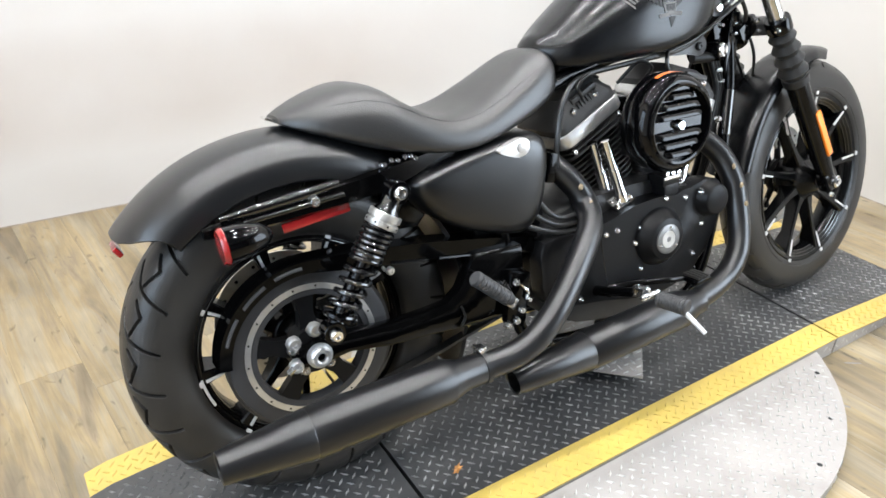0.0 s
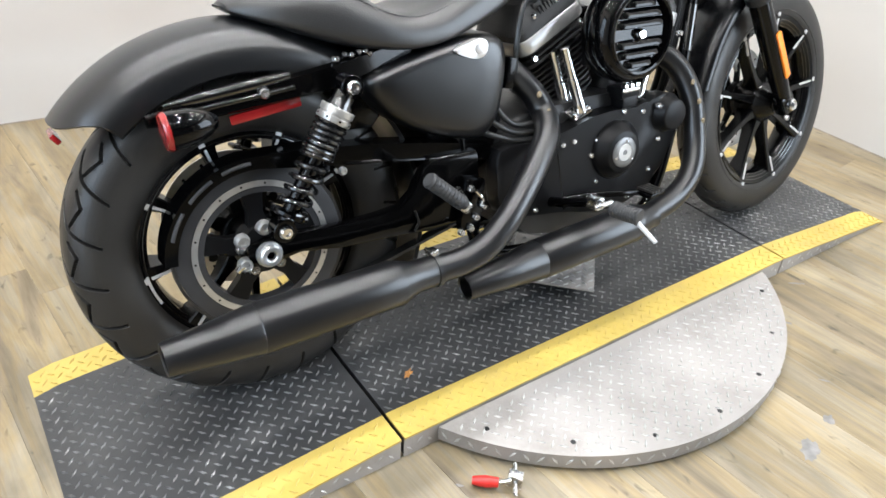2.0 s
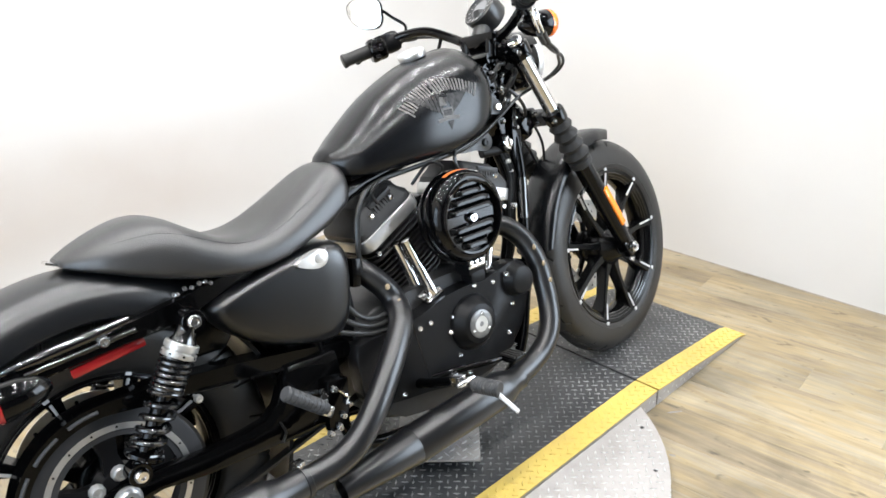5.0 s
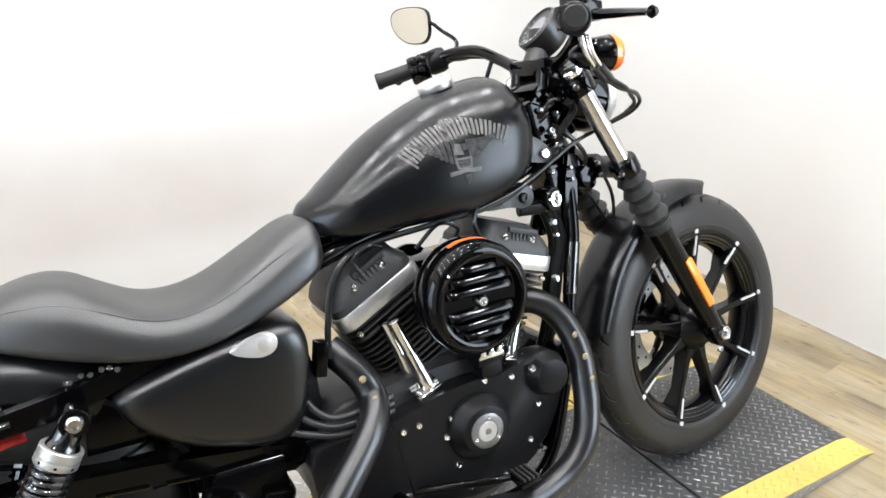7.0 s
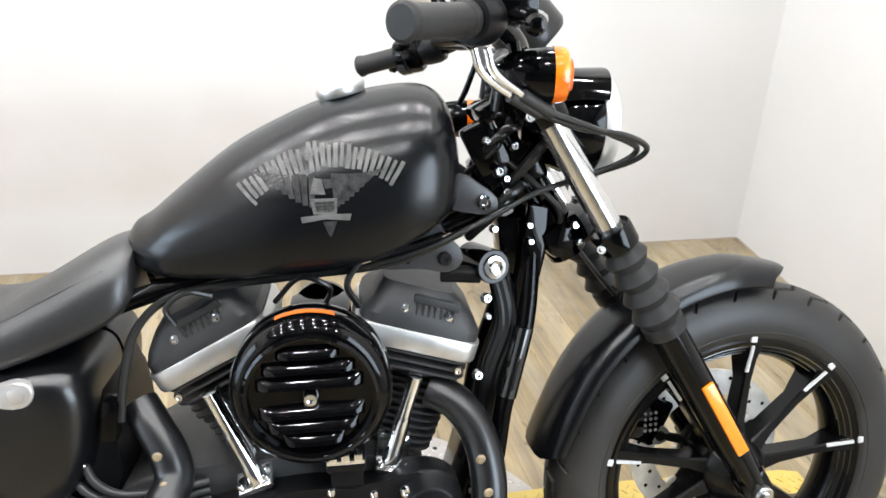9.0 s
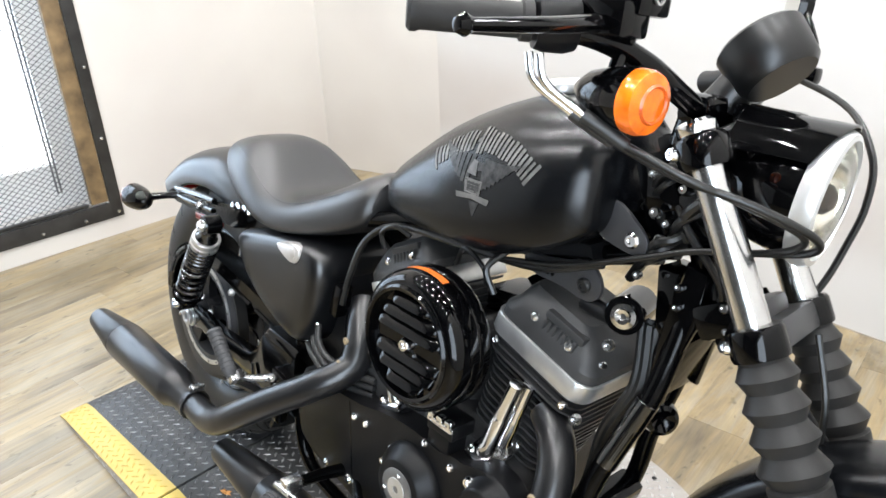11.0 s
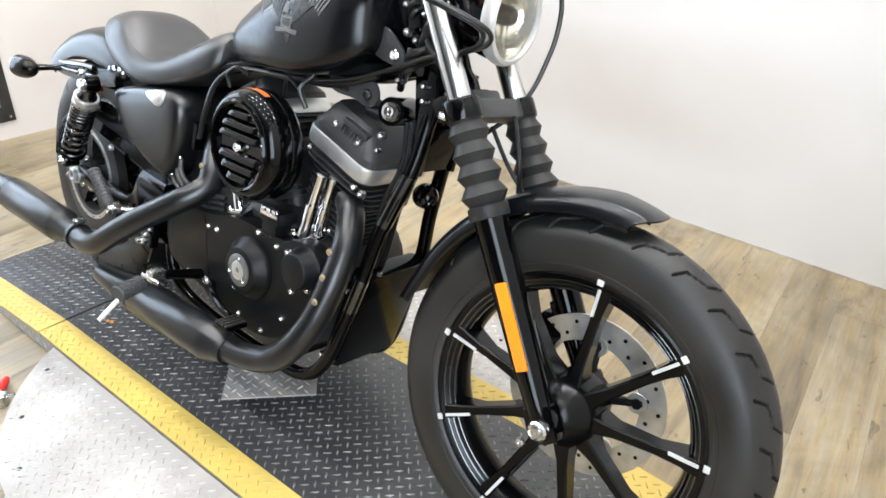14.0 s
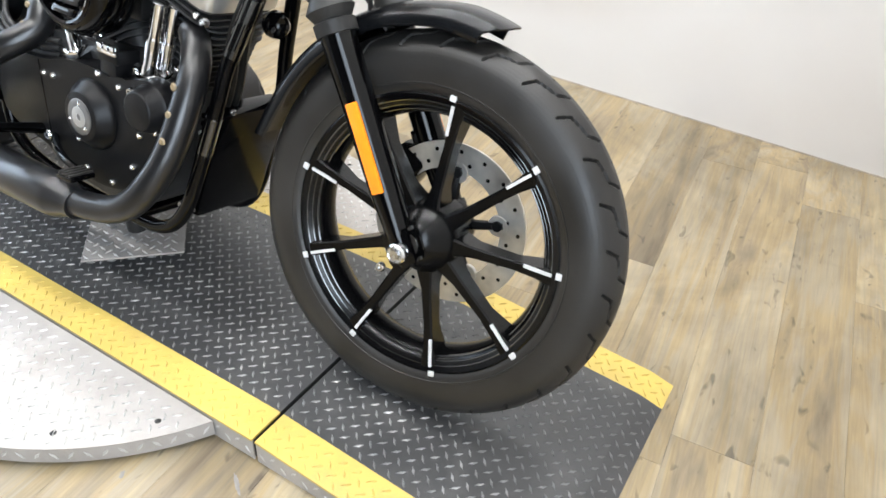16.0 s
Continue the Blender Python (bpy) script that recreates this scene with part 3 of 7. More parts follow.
for yy in (DY0 - 0.20, DY0 - 0.215):
    cyl(bm, (-0.06, yy, 0.17), (-0.06, yy, 2.05), 0.004, seg=8)
part("guide_rod", bm, WIRE, gate)
for zz in (DZ0 + 0.022, 0.370, 0.659, 0.948, 1.237):
    bm = bmesh.new()
    lathe(bm, [(0, 0.006), (0.005, 0.005), (0.008, 0.0), (0, 0)], (0.012, DY0 - 0.02, zz), (1, 0, 0), 10)
    part("bolt", bm, STEEL, gate)
for k in range(4):
    bm = bmesh.new()
    lathe(bm, [(0, 0.006), (0.005, 0.005), (0.008, 0.0), (0, 0)], (0.012, DY0 - 0.16 - 0.17 * k, DZ0 + 0.02), (1, 0, 0), 10)
    part("bolt", bm, STEEL, gate)

# wooden post just outside the doorway
bm = bmesh.new()
box(bm, (0, 0, 0.42), (0.035, 0.09, 0.84), bevel=0.004)
post = tagged(link_mesh("wooden_post", bm, POST_WOOD), "brown wooden post behind the gate's wire mesh", "post")
post.matrix_world = Matrix.Translation((-1.640, -0.275, 0.09))

# ---- platform ----
YR, YL = -0.322, 0.278
XB, XG0, XG1, XF = -0.43, 0.135, 1.368, 1.935
BAND = 0.074


def deck_z(x):
    if x < XG0:
        return (x - XG0) / (XG0 - XB - 0.05) * 0.040 if x > XB + 0.05 else -0.040 - (XB + 0.05 - x) / 0.05 * 0.013
    if x > XG1:
        return -(x - XG1) / (XF - XG1 - 0.05) * 0.040 if x < XF - 0.05 else -0.040 - (x - XF + 0.05) / 0.05 * 0.013
    return 0.0


def lugs(x0, x1, y0, y1, zf, mat, parent, pitch=0.030, inside=None):
    """Raised diamond lugs of a tread plate, alternating in direction."""
    verts, faces = [], []
    nx, ny = int((x1 - x0) / pitch * 2), int((y1 - y0) / pitch * 2)
    for i in range(nx):
        for j in range(ny):
            if (i + j) % 2:
                continue
            cx, cy = x0 + (i + 0.5) * pitch / 2, y0 + (j + 0.5) * pitch / 2
            if inside and not inside(cx, cy):
                continue
            ang = radians(45 if (i % 2) else -45) + 0.0
            l, wd, h = 0.37 * pitch, 0.12 * pitch, 0.0026
            ca, sa = math.cos(ang), math.sin(ang)
            b = len(verts)
            z = zf(cx)
            slope = zf(cx + 0.005) - zf(cx - 0.005)
            for du, dv, hh in ((-l, 0, 0), (0, -wd, 0), (l, 0, 0), (0, wd, 0), (-l * 0.55, 0, h), (l * 0.55, 0, h)):
                px, py = du * ca - dv * sa, du * sa + dv * ca
                verts.append((cx + px, cy + py, z + slope * px * 100 + hh + (0.0 if hh else -0.0006)))
            faces += [(b, b + 1, b + 5, b + 4), (b + 1, b + 2, b + 5), (b + 2, b + 3, b + 4, b + 5), (b + 3, b, b + 4)]
    me = bpy.data.meshes.new("tread_relief")
    me.from_pydata(verts, [], faces)
    me.materials.append(mat)
    ob = new("tread_relief", me)
    ob.parent = parent
    return tagged(ob, "raised diamond tread lugs", kind="stuff")


def deck_section(name, label, x0, x1, steps):
    ob = thing(name, label, "platform", Matrix.Identity(4), "platform sections")
    xs = [x0 + (x1 - x0) * i / steps for i in range(steps + 1)]
    xs = sorted(set(xs + [x for x in (XB + 0.05, XF - 0.05) if x0 < x < x1]))
    for nm, ya, yb, mat, lab in (("deck", YR + BAND, YL - BAND, DECK_BLACK, "black painted tread plate"), ("edge_band", YR, YR + BAND, DECK_YELLOW, "yellow painted edge band"),
                                 ("edge_band", YL - BAND, YL, DECK_YELLOW, "yellow painted edge band")):
        bm = bmesh.new()
        rings = []
        for x in xs:
            z = deck_z(x)
            rings.append([(x, ya, z), (x, yb, z), (x, yb, max(z - 0.005, FLOOR)), (x, ya, max(z - 0.005, FLOOR))])
        loft(bm, rings)
        part(nm, bm, mat, ob, lab, 0)
        lugs(x0 + 0.004, x1 - 0.004, ya + 0.003, yb - 0.003, deck_z, DECK_LUG if mat is DECK_BLACK else DECK_YELLOW, ob)
    for yy in (YR + 0.0015, YL - 0.0045):
        bm = bmesh.new()
        rings = []
        for x in xs:
            z = deck_z(x) - 0.0052
            rings.append([(x, yy, max(z, FLOOR + 0.001)), (x, yy + 0.003, max(z, FLOOR + 0.001)), (x, yy + 0.003, FLOOR), (x, yy, FLOOR)])
        loft(bm, rings)
        part("side_plate", bm, TREAD, ob, "bare aluminium side plate", 0)
        out = -1 if yy < 0 else 1
        verts, faces = [], []
        for k in range(int((x1 - x0) / 0.024)):
            x = x0 + 0.012 + 0.024 * k
            top = deck_z(x) - 0.006
            if top - FLOOR < 0.022:
                continue
            cz, a = (top + FLOOR) / 2 + (0.006 if k % 2 else -0.006), (0.8 if k % 2 else -0.8)
            y0 = yy + (0.003 if out > 0 else 0.0)
            b = len(verts)
            for du, dv, h in ((-0.010, 0, 0), (0, -0.0034, 0), (0.010, 0, 0), (0, 0.0034, 0), (-0.0055, 0, 0.0018), (0.0055, 0, 0.0018)):
                verts.append((x + du * math.cos(a) - dv * math.sin(a), y0 + out * (h - 0.0002), cz + du * math.sin(a) + dv * math.cos(a)))
            faces += [(b, b + 1, b + 5, b + 4), (b + 1, b + 2, b + 5), (b + 2, b + 3, b + 4, b + 5), (b + 3, b, b + 4)]
        if verts:
            me = bpy.data.meshes.new("side_lug_relief")
            me.from_pydata(verts, [], faces)
            me.materials.append(TREAD_LUG)
            sl = new("side_lug_relief", me)
            sl.parent = ob
            tagged(sl, "raised lugs of the side plate", kind="stuff")
    for xx in (x0 + 0.003, x1 - 0.006):
        if deck_z(xx) > -0.03:
            bm = bmesh.new()
            box(bm, (xx + 0.0015, (YR + YL) / 2, (deck_z(xx) - 0.0055 + FLOOR) / 2), (0.003, YL - YR - 0.014, deck_z(xx) - 0.0055 - FLOOR))
            part("end_plate", bm, DOOR_STEEL, ob, "", 0)
    return ob


deck_section("rear_ramp", "black tread-plate ramp with yellow edges, rear wheel on it", XB, XG0 - 0.004, 14)
deck_section("platform", "black tread-plate display platform with yellow edge bands", XG0 + 0.004, XG1 - 0.004, 4)
deck_section("front_ramp", "black tread-plate ramp with yellow edges, front wheel on it", XG1 + 0.004, XF, 14)

# turntable disc that stands out on both sides of the platform
TCX, TCY, TR = 0.745, -0.018, 0.611
disc = thing("turntable_disc", "round bare aluminium tread-plate turntable under the platform", "turntable", Matrix.Translation((TCX, TCY, 0)))
for nm, sgn in (("disc_half", -1), ("disc_half", 1)):
    edge = (YR if sgn < 0 else YL) - TCY + sgn * 0.002
    a0 = math.asin(min(1, abs(edge) / TR))
    arc = [(TR * math.cos(a0 + (math.pi - 2 * a0) * i / 64), sgn * TR * math.sin(a0 + (math.pi - 2 * a0) * i / 64)) for i in range(65)]
    bm = bmesh.new()
    top = [bm.verts.new((x, yy, -0.010)) for x, yy in arc]
    bot = [bm.verts.new((x, yy, -0.045)) for x, yy in arc]
    bm.faces.new(top)
    bm.faces.new(bot[::-1])
    for i in range(65):
        bm.faces.new((top[i], bot[i], bot[(i + 1) % 65], top[(i + 1) % 65]))
    part(nm, bm, TREAD, disc, "bare aluminium tread plate", 0)
    bm = bmesh.new()
    under = [(x * 0.985, yy * 0.985) for x, yy in arc]
    t2 = [bm.verts.new((x, yy, -0.0452)) for x, yy in under]
    b2 = [bm.verts.new((x, yy, FLOOR)) for x, yy in under]
    for i in range(65):
        bm.faces.new((t2[i], b2[i], b2[(i + 1) % 65], t2[(i + 1) % 65]))
    part("base_ring", bm, DOOR_STEEL, disc, "dark base ring", 0)
    lugs(-TR, TR, (edge if sgn > 0 else -TR), (TR if sgn > 0 else edge), lambda x: -0.010, TREAD_LUG, disc, 0.032,
         lambda x, yy: x * x + yy * yy < (TR - 0.013) ** 2 and abs(yy) > abs(edge) + 0.012)
    for k in range(7):
        a = a0 + (math.pi - 2 * a0) * (k + 0.5) / 7
        bm = bmesh.new()
        lathe(bm, [(0, 0.0012), (0.004, 0.001), (0.006, 0), (0, 0)], ((TR - 0.035) * math.cos(a), sgn * (TR - 0.035) * math.sin(a), -0.010), (0, 0, 1), 10)
        part("screw", bm, DARK_STEEL, disc)

    verts, faces = [], []
    for k in range(46):
        a = a0 + (math.pi - 2 * a0) * (k + 0.5) / 46
        rad, tan = Vector((math.cos(a), sgn * math.sin(a), 0)), Vector((-math.sin(a), sgn * math.cos(a), 0))
        cz, tilt = -0.0275, (0.9 if k % 2 else -0.9)
        u = tan * math.cos(tilt) + Vector((0, 0, math.sin(tilt)))
        v = tan * -math.sin(tilt) + Vector((0, 0, math.cos(tilt)))
        c0 = rad * (TR + 0.0004) + Vector((0, 0, cz))
        b = len(verts)
        verts += [tuple(c0 + q) for q in (u * -0.011, v * -0.0035, u * 0.011, v * 0.0035, u * -0.006 + rad * 0.002, u * 0.006 + rad * 0.002)]
        faces += [(b, b + 1, b + 5, b + 4), (b + 1, b + 2, b + 5), (b + 2, b + 3, b + 4, b + 5), (b + 3, b, b + 4)]
    me = bpy.data.meshes.new("rim_relief")
    me.from_pydata(verts, [], faces)
    me.materials.append(TREAD_LUG)
    ob = new("rim_relief", me)
    ob.parent = disc
    tagged(ob, "raised lugs on the disc's rim", kind="stuff")

# locking lever with a red grip at the disc's rim
lever = thing("locking_lever", "toggle clamp with red grip at the disc's rim", "clamp", Matrix.Identity(4))
bm = bmesh.new()
tube(bm, [(0.213, -0.445, -0.040), (0.232, -0.462, -0.038), (0.250, -0.478, -0.036)], [0.008, 0.0115, 0.009], 10)
part("grip", bm, RED_GRIP, lever, "red vinyl grip")
bm = bmesh.new()
tube(bm, [(0.250, -0.478, -0.036), (0.272, -0.489, -0.034)], 0.005, 8)
box(bm, (0.285, -0.486, -0.040), (0.020, 0.028, 0.030), Matrix.Rotation(0.7, 3, "Z"), 0.002)
cyl(bm, (0.302, -0.462, -0.030), (0.262, -0.515, -0.044), 0.0045, seg=8)
part("bracket", bm, STEEL, lever, "worn steel bracket")

# tread-plate pad under the frame, set cornerwise
jack = thing("jack_pad", "square bare tread-plate jack pad under the frame", "jack", Matrix.Translation((0.757, -0.045, 0)) @ pose(0, 0, 0, 0, 0, 45))
bm = bmesh.new()
box(bm, (0, 0, 0.033), (0.212, 0.212, 0.005), bevel=0.001)
part("plate", bm, TREAD, jack, "bare tread plate", 0)
lugs(-0.104, 0.104, -0.104, 0.104, lambda x: 0.0355, TREAD_LUG, jack)
bm = bmesh.new()
box(bm, (0, 0, 0.0155), (0.13, 0.13, 0.030), bevel=0.003)
part("foot", bm, DOOR_STEEL, jack)
bm = bmesh.new()
cyl(bm, (0, 0, 0.036), (0, 0, 0.135), 0.022)
part("post", bm, DOOR_STEEL, jack)

# dry leaf
bm = bmesh.new()
pts = [(math.cos(a) * (0.017 if k % 2 else 0.009), math.sin(a) * (0.010 if k % 2 else 0.006), 0.0035 + 0.003 * math.sin(3 * a)) for k, a in ((k, k * math.pi / 7) for k in range(14))]
vs = [bm.verts.new(p) for p in pts]
c = bm.verts.new((0, 0, 0.006))
for i in range(14):
    bm.faces.new((vs[i], vs[(i + 1) % 14], c))
ob = tagged(link_mesh("leaf", bm, LEAF), "small dry orange-brown leaf on the black deck", "leaf")
ob.matrix_world = pose(0.236, -0.178, 0.0, 0, 0, 25)


# scuffs and worn spots on the floor beside the disc
def floor_mark(x, y, rx, ry, turn_deg, seed, label):
    rng = random.Random(seed)
    n = 22
    bm = bmesh.new()
    ring = []
    for k in range(n):
        a = 2 * math.pi * k / n
        f = 0.72 + 0.5 * rng.random()
        ring.append(bm.verts.new((math.cos(a) * rx * f, math.sin(a) * ry * f, 0.0006)))
    bm.faces.new(ring)
    ob = tagged(link_mesh("floor_mark", bm, STAIN, smooth=0), label, "stain", "floor marks")
    ob.matrix_world = pose(x, y, FLOOR, 0, 0, turn_deg)


for x, y, rx, ry, a, k in MARKS:
    floor_mark(x, y, rx, ry, a, k, "greyish scuff mark on the plank floor")

# ---- motorcycle ----
# built upright in its own space: x ahead from the rear axle, y to its left, z up from the tyres' contact line;
# it leans on its side stand, and its bar is turned a little to the left
BIKE = Matrix.Translation((0, 0, -0.0117)) @ pose(0, 0, 0, 0, 0, -2.66) @ pose(0, 0, 0, 0, -0.19, 0) @ pose(0, 0, 0, -11.03, 0, 0)
bike = thing("motorcycle", "satin black cruiser motorcycle with V-twin engine leaning on its side stand", "motorcycle", BIKE)
FW, RW = Vector((1.515, 0, 0.330)), Vector((0, 0, 0.320))
STEER = Matrix.Translation(FW) @ pose(0, 0, 0, 0, -28, 0) @ pose(0, 0, 0, 0, 0, 6.17) @ pose(0, 0, 0, 0, 28, 0) @ Matrix.Translation(-FW)


def bolt(parent, p, axis=(0, -1, 0), r=0.006, h=0.006, mat=None, name="bolt", m=None):
    bm = bmesh.new()
    lathe(bm, [(0, 0), (r, 0), (r, h * 0.55), (r * 0.72, h), (r * 0.42, h), (r * 0.38, h * 0.6), (0, h * 0.6)], p, axis, 10)
    if m is not None:
        turn_all(bm, m)
    return part(name, bm, mat or CHROME, parent)


def tyre(name, parent, c, prof, pattern, m=None, label=""):
    """Tyre with cut tread grooves: the section is turned in fine steps and sunk along each groove's line."""
    seg = 1200
    R = max(r for r, _ in prof)
    P = catmull([(r, h, 0) for r, h in prof], 3)
    fine = []
    for a, b in zip(P, P[1:]):
        k = max(1, int((b - a).length / 0.0018)) if b.x > R - 0.070 else 1
        fine += [(a.x + (b.x - a.x) * t / k, a.y + (b.y - a.y) * t / k) for t in range(k)]
    fine.append((P[-1].x, P[-1].y))
    arc = [0.0]
    for (r1, h1), (r0, h0) in zip(fine[:0:-1], fine[-2::-1]):
        arc.append(arc[-1] + math.hypot(r1 - r0, h1 - h0))
    arc = arc[::-1]
    full = [(r, h, -a) for (r, h), a in zip(fine, arc)] + [(r, -h, a) for (r, h), a in zip(fine[-2::-1], arc[-2::-1])]
    verts, faces, n = [], [], len(full)
    for i in range(seg):
        ca, sa = math.cos(2 * math.pi * i / seg), math.sin(2 * math.pi * i / seg)
        for r, h, a in full:
            d = pattern(i / seg, a) if r > R - 0.065 else 0.0
            q = math.hypot(r - R + 0.07, h)
            rr, hh = r - d * (r - R + 0.07) / q, h - d * h / q
            verts.append((c[0] + ca * rr, c[1] + hh, c[2] + sa * rr))
        k = (i + 1) % seg
        faces += [(i * n + q, i * n + q + 1, k * n + q + 1, k * n + q) for q in range(n - 1)]
    me = bpy.data.meshes.new(name)
    me.from_pydata(verts, [], faces)
    if m is not None:
        me.transform(m)
    me.materials.append(RUBBER)
    me.shade_smooth()
    me.set_sharp_from_angle(angle=radians(35))
    ob = new(name, me)
    ob.parent = parent
    return tagged(ob, label)


def groove(n, line, width, depth, circ):
    """n grooves round each half of the tread; line: (along, off the middle) in metres."""
    pitch = circ / n

    def f(u, h):
        best = 1.0
        sd = 0.5 if h < 0 else 0.0
        s = (u * n + sd) % 1.0 * pitch
        h = abs(h)
        for (s0, h0), (s1, h1) in zip(line, line[1:]):
            if h < min(h0, h1) - width or h > max(h0, h1) + width:
                continue
            ds, dh = s1 - s0, h1 - h0
            for w in (-pitch, 0.0, pitch):
                t = min(1.0, max(0.0, ((s + w - s0) * ds + (h - h0) * dh) / (ds * ds + dh * dh)))
                best = min(best, math.hypot(s + w - s0 - ds * t, h - h0 - dh * t))
        return depth * min(1.0, max(0.0, (width - best) / (width * 0.3)))
    return f


def deepest(*fs):
    return lambda u, h: max(f(u, h) for f in fs)


def spoked_wheel(name, parent, c, rim_r, half, hub_r, tip_r, a0, m, label, dome=0.062, deep=1.0):
    """Nine-spoke cast wheel: rim, hub, each spoke with its bright machined edge."""
    bm = bmesh.new()
    b = half
    lathe(bm, [(rim_r, -b), (rim_r + 0.004, -b + 0.002), (rim_r + 0.004, -b + 0.006), (rim_r - 0.006 * deep, -b + 0.010), (rim_r - 0.016 * deep, -b + 0.016), (rim_r - 0.024 * deep, -0.014), (rim_r - 0.026 * deep, 0),
               (rim_r - 0.024 * deep, 0.014), (rim_r - 0.016 * deep, b - 0.016), (rim_r - 0.006 * deep, b - 0.010), (rim_r + 0.004, b - 0.006), (rim_r + 0.004, b - 0.002), (rim_r, b),
               (rim_r - 0.010 * deep, b - 0.004), (rim_r - 0.022 * deep, b - 0.012), (rim_r - 0.032 * deep, 0.012), (rim_r - 0.034 * deep, 0), (rim_r - 0.032 * deep, -0.012), (rim_r - 0.022 * deep, -b + 0.012), (rim_r - 0.010 * deep, -b + 0.004)],
          c, (0, 1, 0), 72, close=True)
    if m is not None:
        turn_all(bm, m)
    wheel = part(name, bm, WHEEL, parent, label)
    for k, (dr, y) in enumerate(((0.0090, -0.0045), (0.0165, -0.0095), (0.0235, -0.0150))):
        bm = bmesh.new()
        r, h = rim_r - dr * deep, -b - y
        lathe(bm, [(r - 0.0024, h + 0.0026), (r - 0.0020, h - 0.0004), (r - 0.0006, h - 0.0014), (r + 0.0008, h - 0.0008), (r + 0.0016, h + 0.0020)], c, (0, 1, 0), 96)
        if m is not None:
            turn_all(bm, m)
        part("rim_step", bm, RAIL_GLOSS, wheel)
    bm = bmesh.new()
    lathe(bm, [(0.016, -dome), (0.026, -dome + 0.002), (0.036, -dome * 0.84), (hub_r - 0.006, -0.040), (hub_r, -0.030), (hub_r + 0.002, -0.02), (hub_r + 0.002, 0.02), (hub_r, 0.036), (0.034, 0.046), (0.026, 0.06), (0.016, 0.062)], c, (0, 1, 0), 36)
    if m is not None:
        turn_all(bm, m)
    part("hub", bm, WHEEL, wheel)
    for k in range(9):
        a = radians(a0 - 40 * k)
        rad = Vector((math.cos(a), 0, math.sin(a)))
        tan = Vector((-math.sin(a), 0, math.cos(a)))
        bm = bmesh.new()
        rings = []
        r1 = rim_r - 0.026
        yt = half - 0.0025
        for r, wd, y, back in ((hub_r - 0.006, 0.0150, 0.034, 0.022), (hub_r + 0.03, 0.0098, 0.031, 0.006), (r1 - 0.05, 0.0082, 0.0325, 0.0), (r1 - 0.010, 0.0100, yt - 0.004, 0.012), (r1 + 0.020, 0.0150, yt, 0.026)):
            y0, y1 = -y, back
            p = Vector(c) + rad * r
            e = 0.003
            rings.append([p + tan * s + Vector((0, y, 0)) for s, y in ((-wd + e, y0), (wd - e, y0), (wd, y0 + e), (wd, y1 - e), (wd - e, y1), (-wd + e, y1), (-wd, y1 - e), (-wd, y0 + e))])
        loft(bm, rings)
        if m is not None:
            turn_all(bm, m)
        part("spoke", bm, WHEEL, wheel)
        bm = bmesh.new()
        rot = Matrix((rad, Vector((0, 1, 0)), tan)).transposed()
        rings = []
        for r, y in ((tip_r - 0.058, -0.0335 - (yt - 0.0365) * 0.3), (tip_r - 0.034, -yt + 0.0022), (tip_r - 0.010, -yt - 0.0012)):
            p = Vector(c) + rad * r
            rings.append([p + tan * q + Vector((0, y + d, 0)) for q, d in ((0.0034, -0.0014), (0.0084, -0.0014), (0.0084, 0.005), (0.0034, 0.005))])
        loft(bm, rings)
        box(bm, Vector(c) + rad * (tip_r + 0.002) + tan * 0.008 + Vector((0, -half - 0.0002, 0)), (0.010, 0.004, 0.011), rot, 0.001)
        if m is not None:
            turn_all(bm, m)
        part("spoke_edge", bm, BRIGHT, wheel, "bright machined spoke end")
    return wheel


def brake_disc(parent, c, r0, r1, m, holes=18):
    bm = bmesh.new()
    lathe(bm, [(r0, -0.0025), (r1, -0.0025), (r1, 0.0025), (r0, 0.0025)], c, (0, 1, 0), 60, close=True)
    if m is not None:
        turn_all(bm, m)
    d = part("brake_disc", bm, DISC_STEEL, parent, "drilled steel brake disc")
    bm = bmesh.new()
    for k in range(holes):
        for rr, off in ((r0 + (r1 - r0) * 0.3, 0), (r0 + (r1 - r0) * 0.7, 0.5)):
            a = 2 * math.pi * (k + off) / holes
            cyl(bm, Vector(c) + Vector((math.cos(a) * rr, -0.0031, math.sin(a) * rr)), Vector(c) + Vector((math.cos(a) * rr, 0.0031, math.sin(a) * rr)), 0.0042, seg=8)
    if m is not None:
        turn_all(bm, m)
    part("drilling", bm, GLOSS, d)
    bm = bmesh.new()
    for k in range(5):
        a = 2 * math.pi * k / 5 + 0.3
        rad = Vector((math.cos(a), 0, math.sin(a)))
        tube(bm, [Vector(c) + rad * 0.04, Vector(c) + rad * (r0 + 0.006)], [0.010, 0.007], 8)
    lathe(bm, [(0.034, -0.006), (0.05, -0.006), (0.05, 0.006), (0.034, 0.006)], c, (0, 1, 0), 30, close=True)
    if m is not None:
        turn_all(bm, m)
    part("carrier", bm, COVER, d)
    for k in range(5):
        a = 2 * math.pi * k / 5 + 0.3
        q = Vector(c) + Vector((math.cos(a), 0, math.sin(a))) * (r0 - 0.004)
        bm = bmesh.new()
        cyl(bm, q - Vector((0, 0.004, 0)), q + Vector((0, 0.004, 0)), 0.0185, seg=24)
        if m is not None:
            turn_all(bm, m)
        part("disc_lug", bm, DISC_STEEL, d)
        bm = bmesh.new()
        cyl(bm, q - Vector((0, 0.009, 0)), q - Vector((0, 0.003, 0)), 0.0095, seg=14)
        if m is not None:
            turn_all(bm, m)
        part("bobbin", bm, COVER, d)


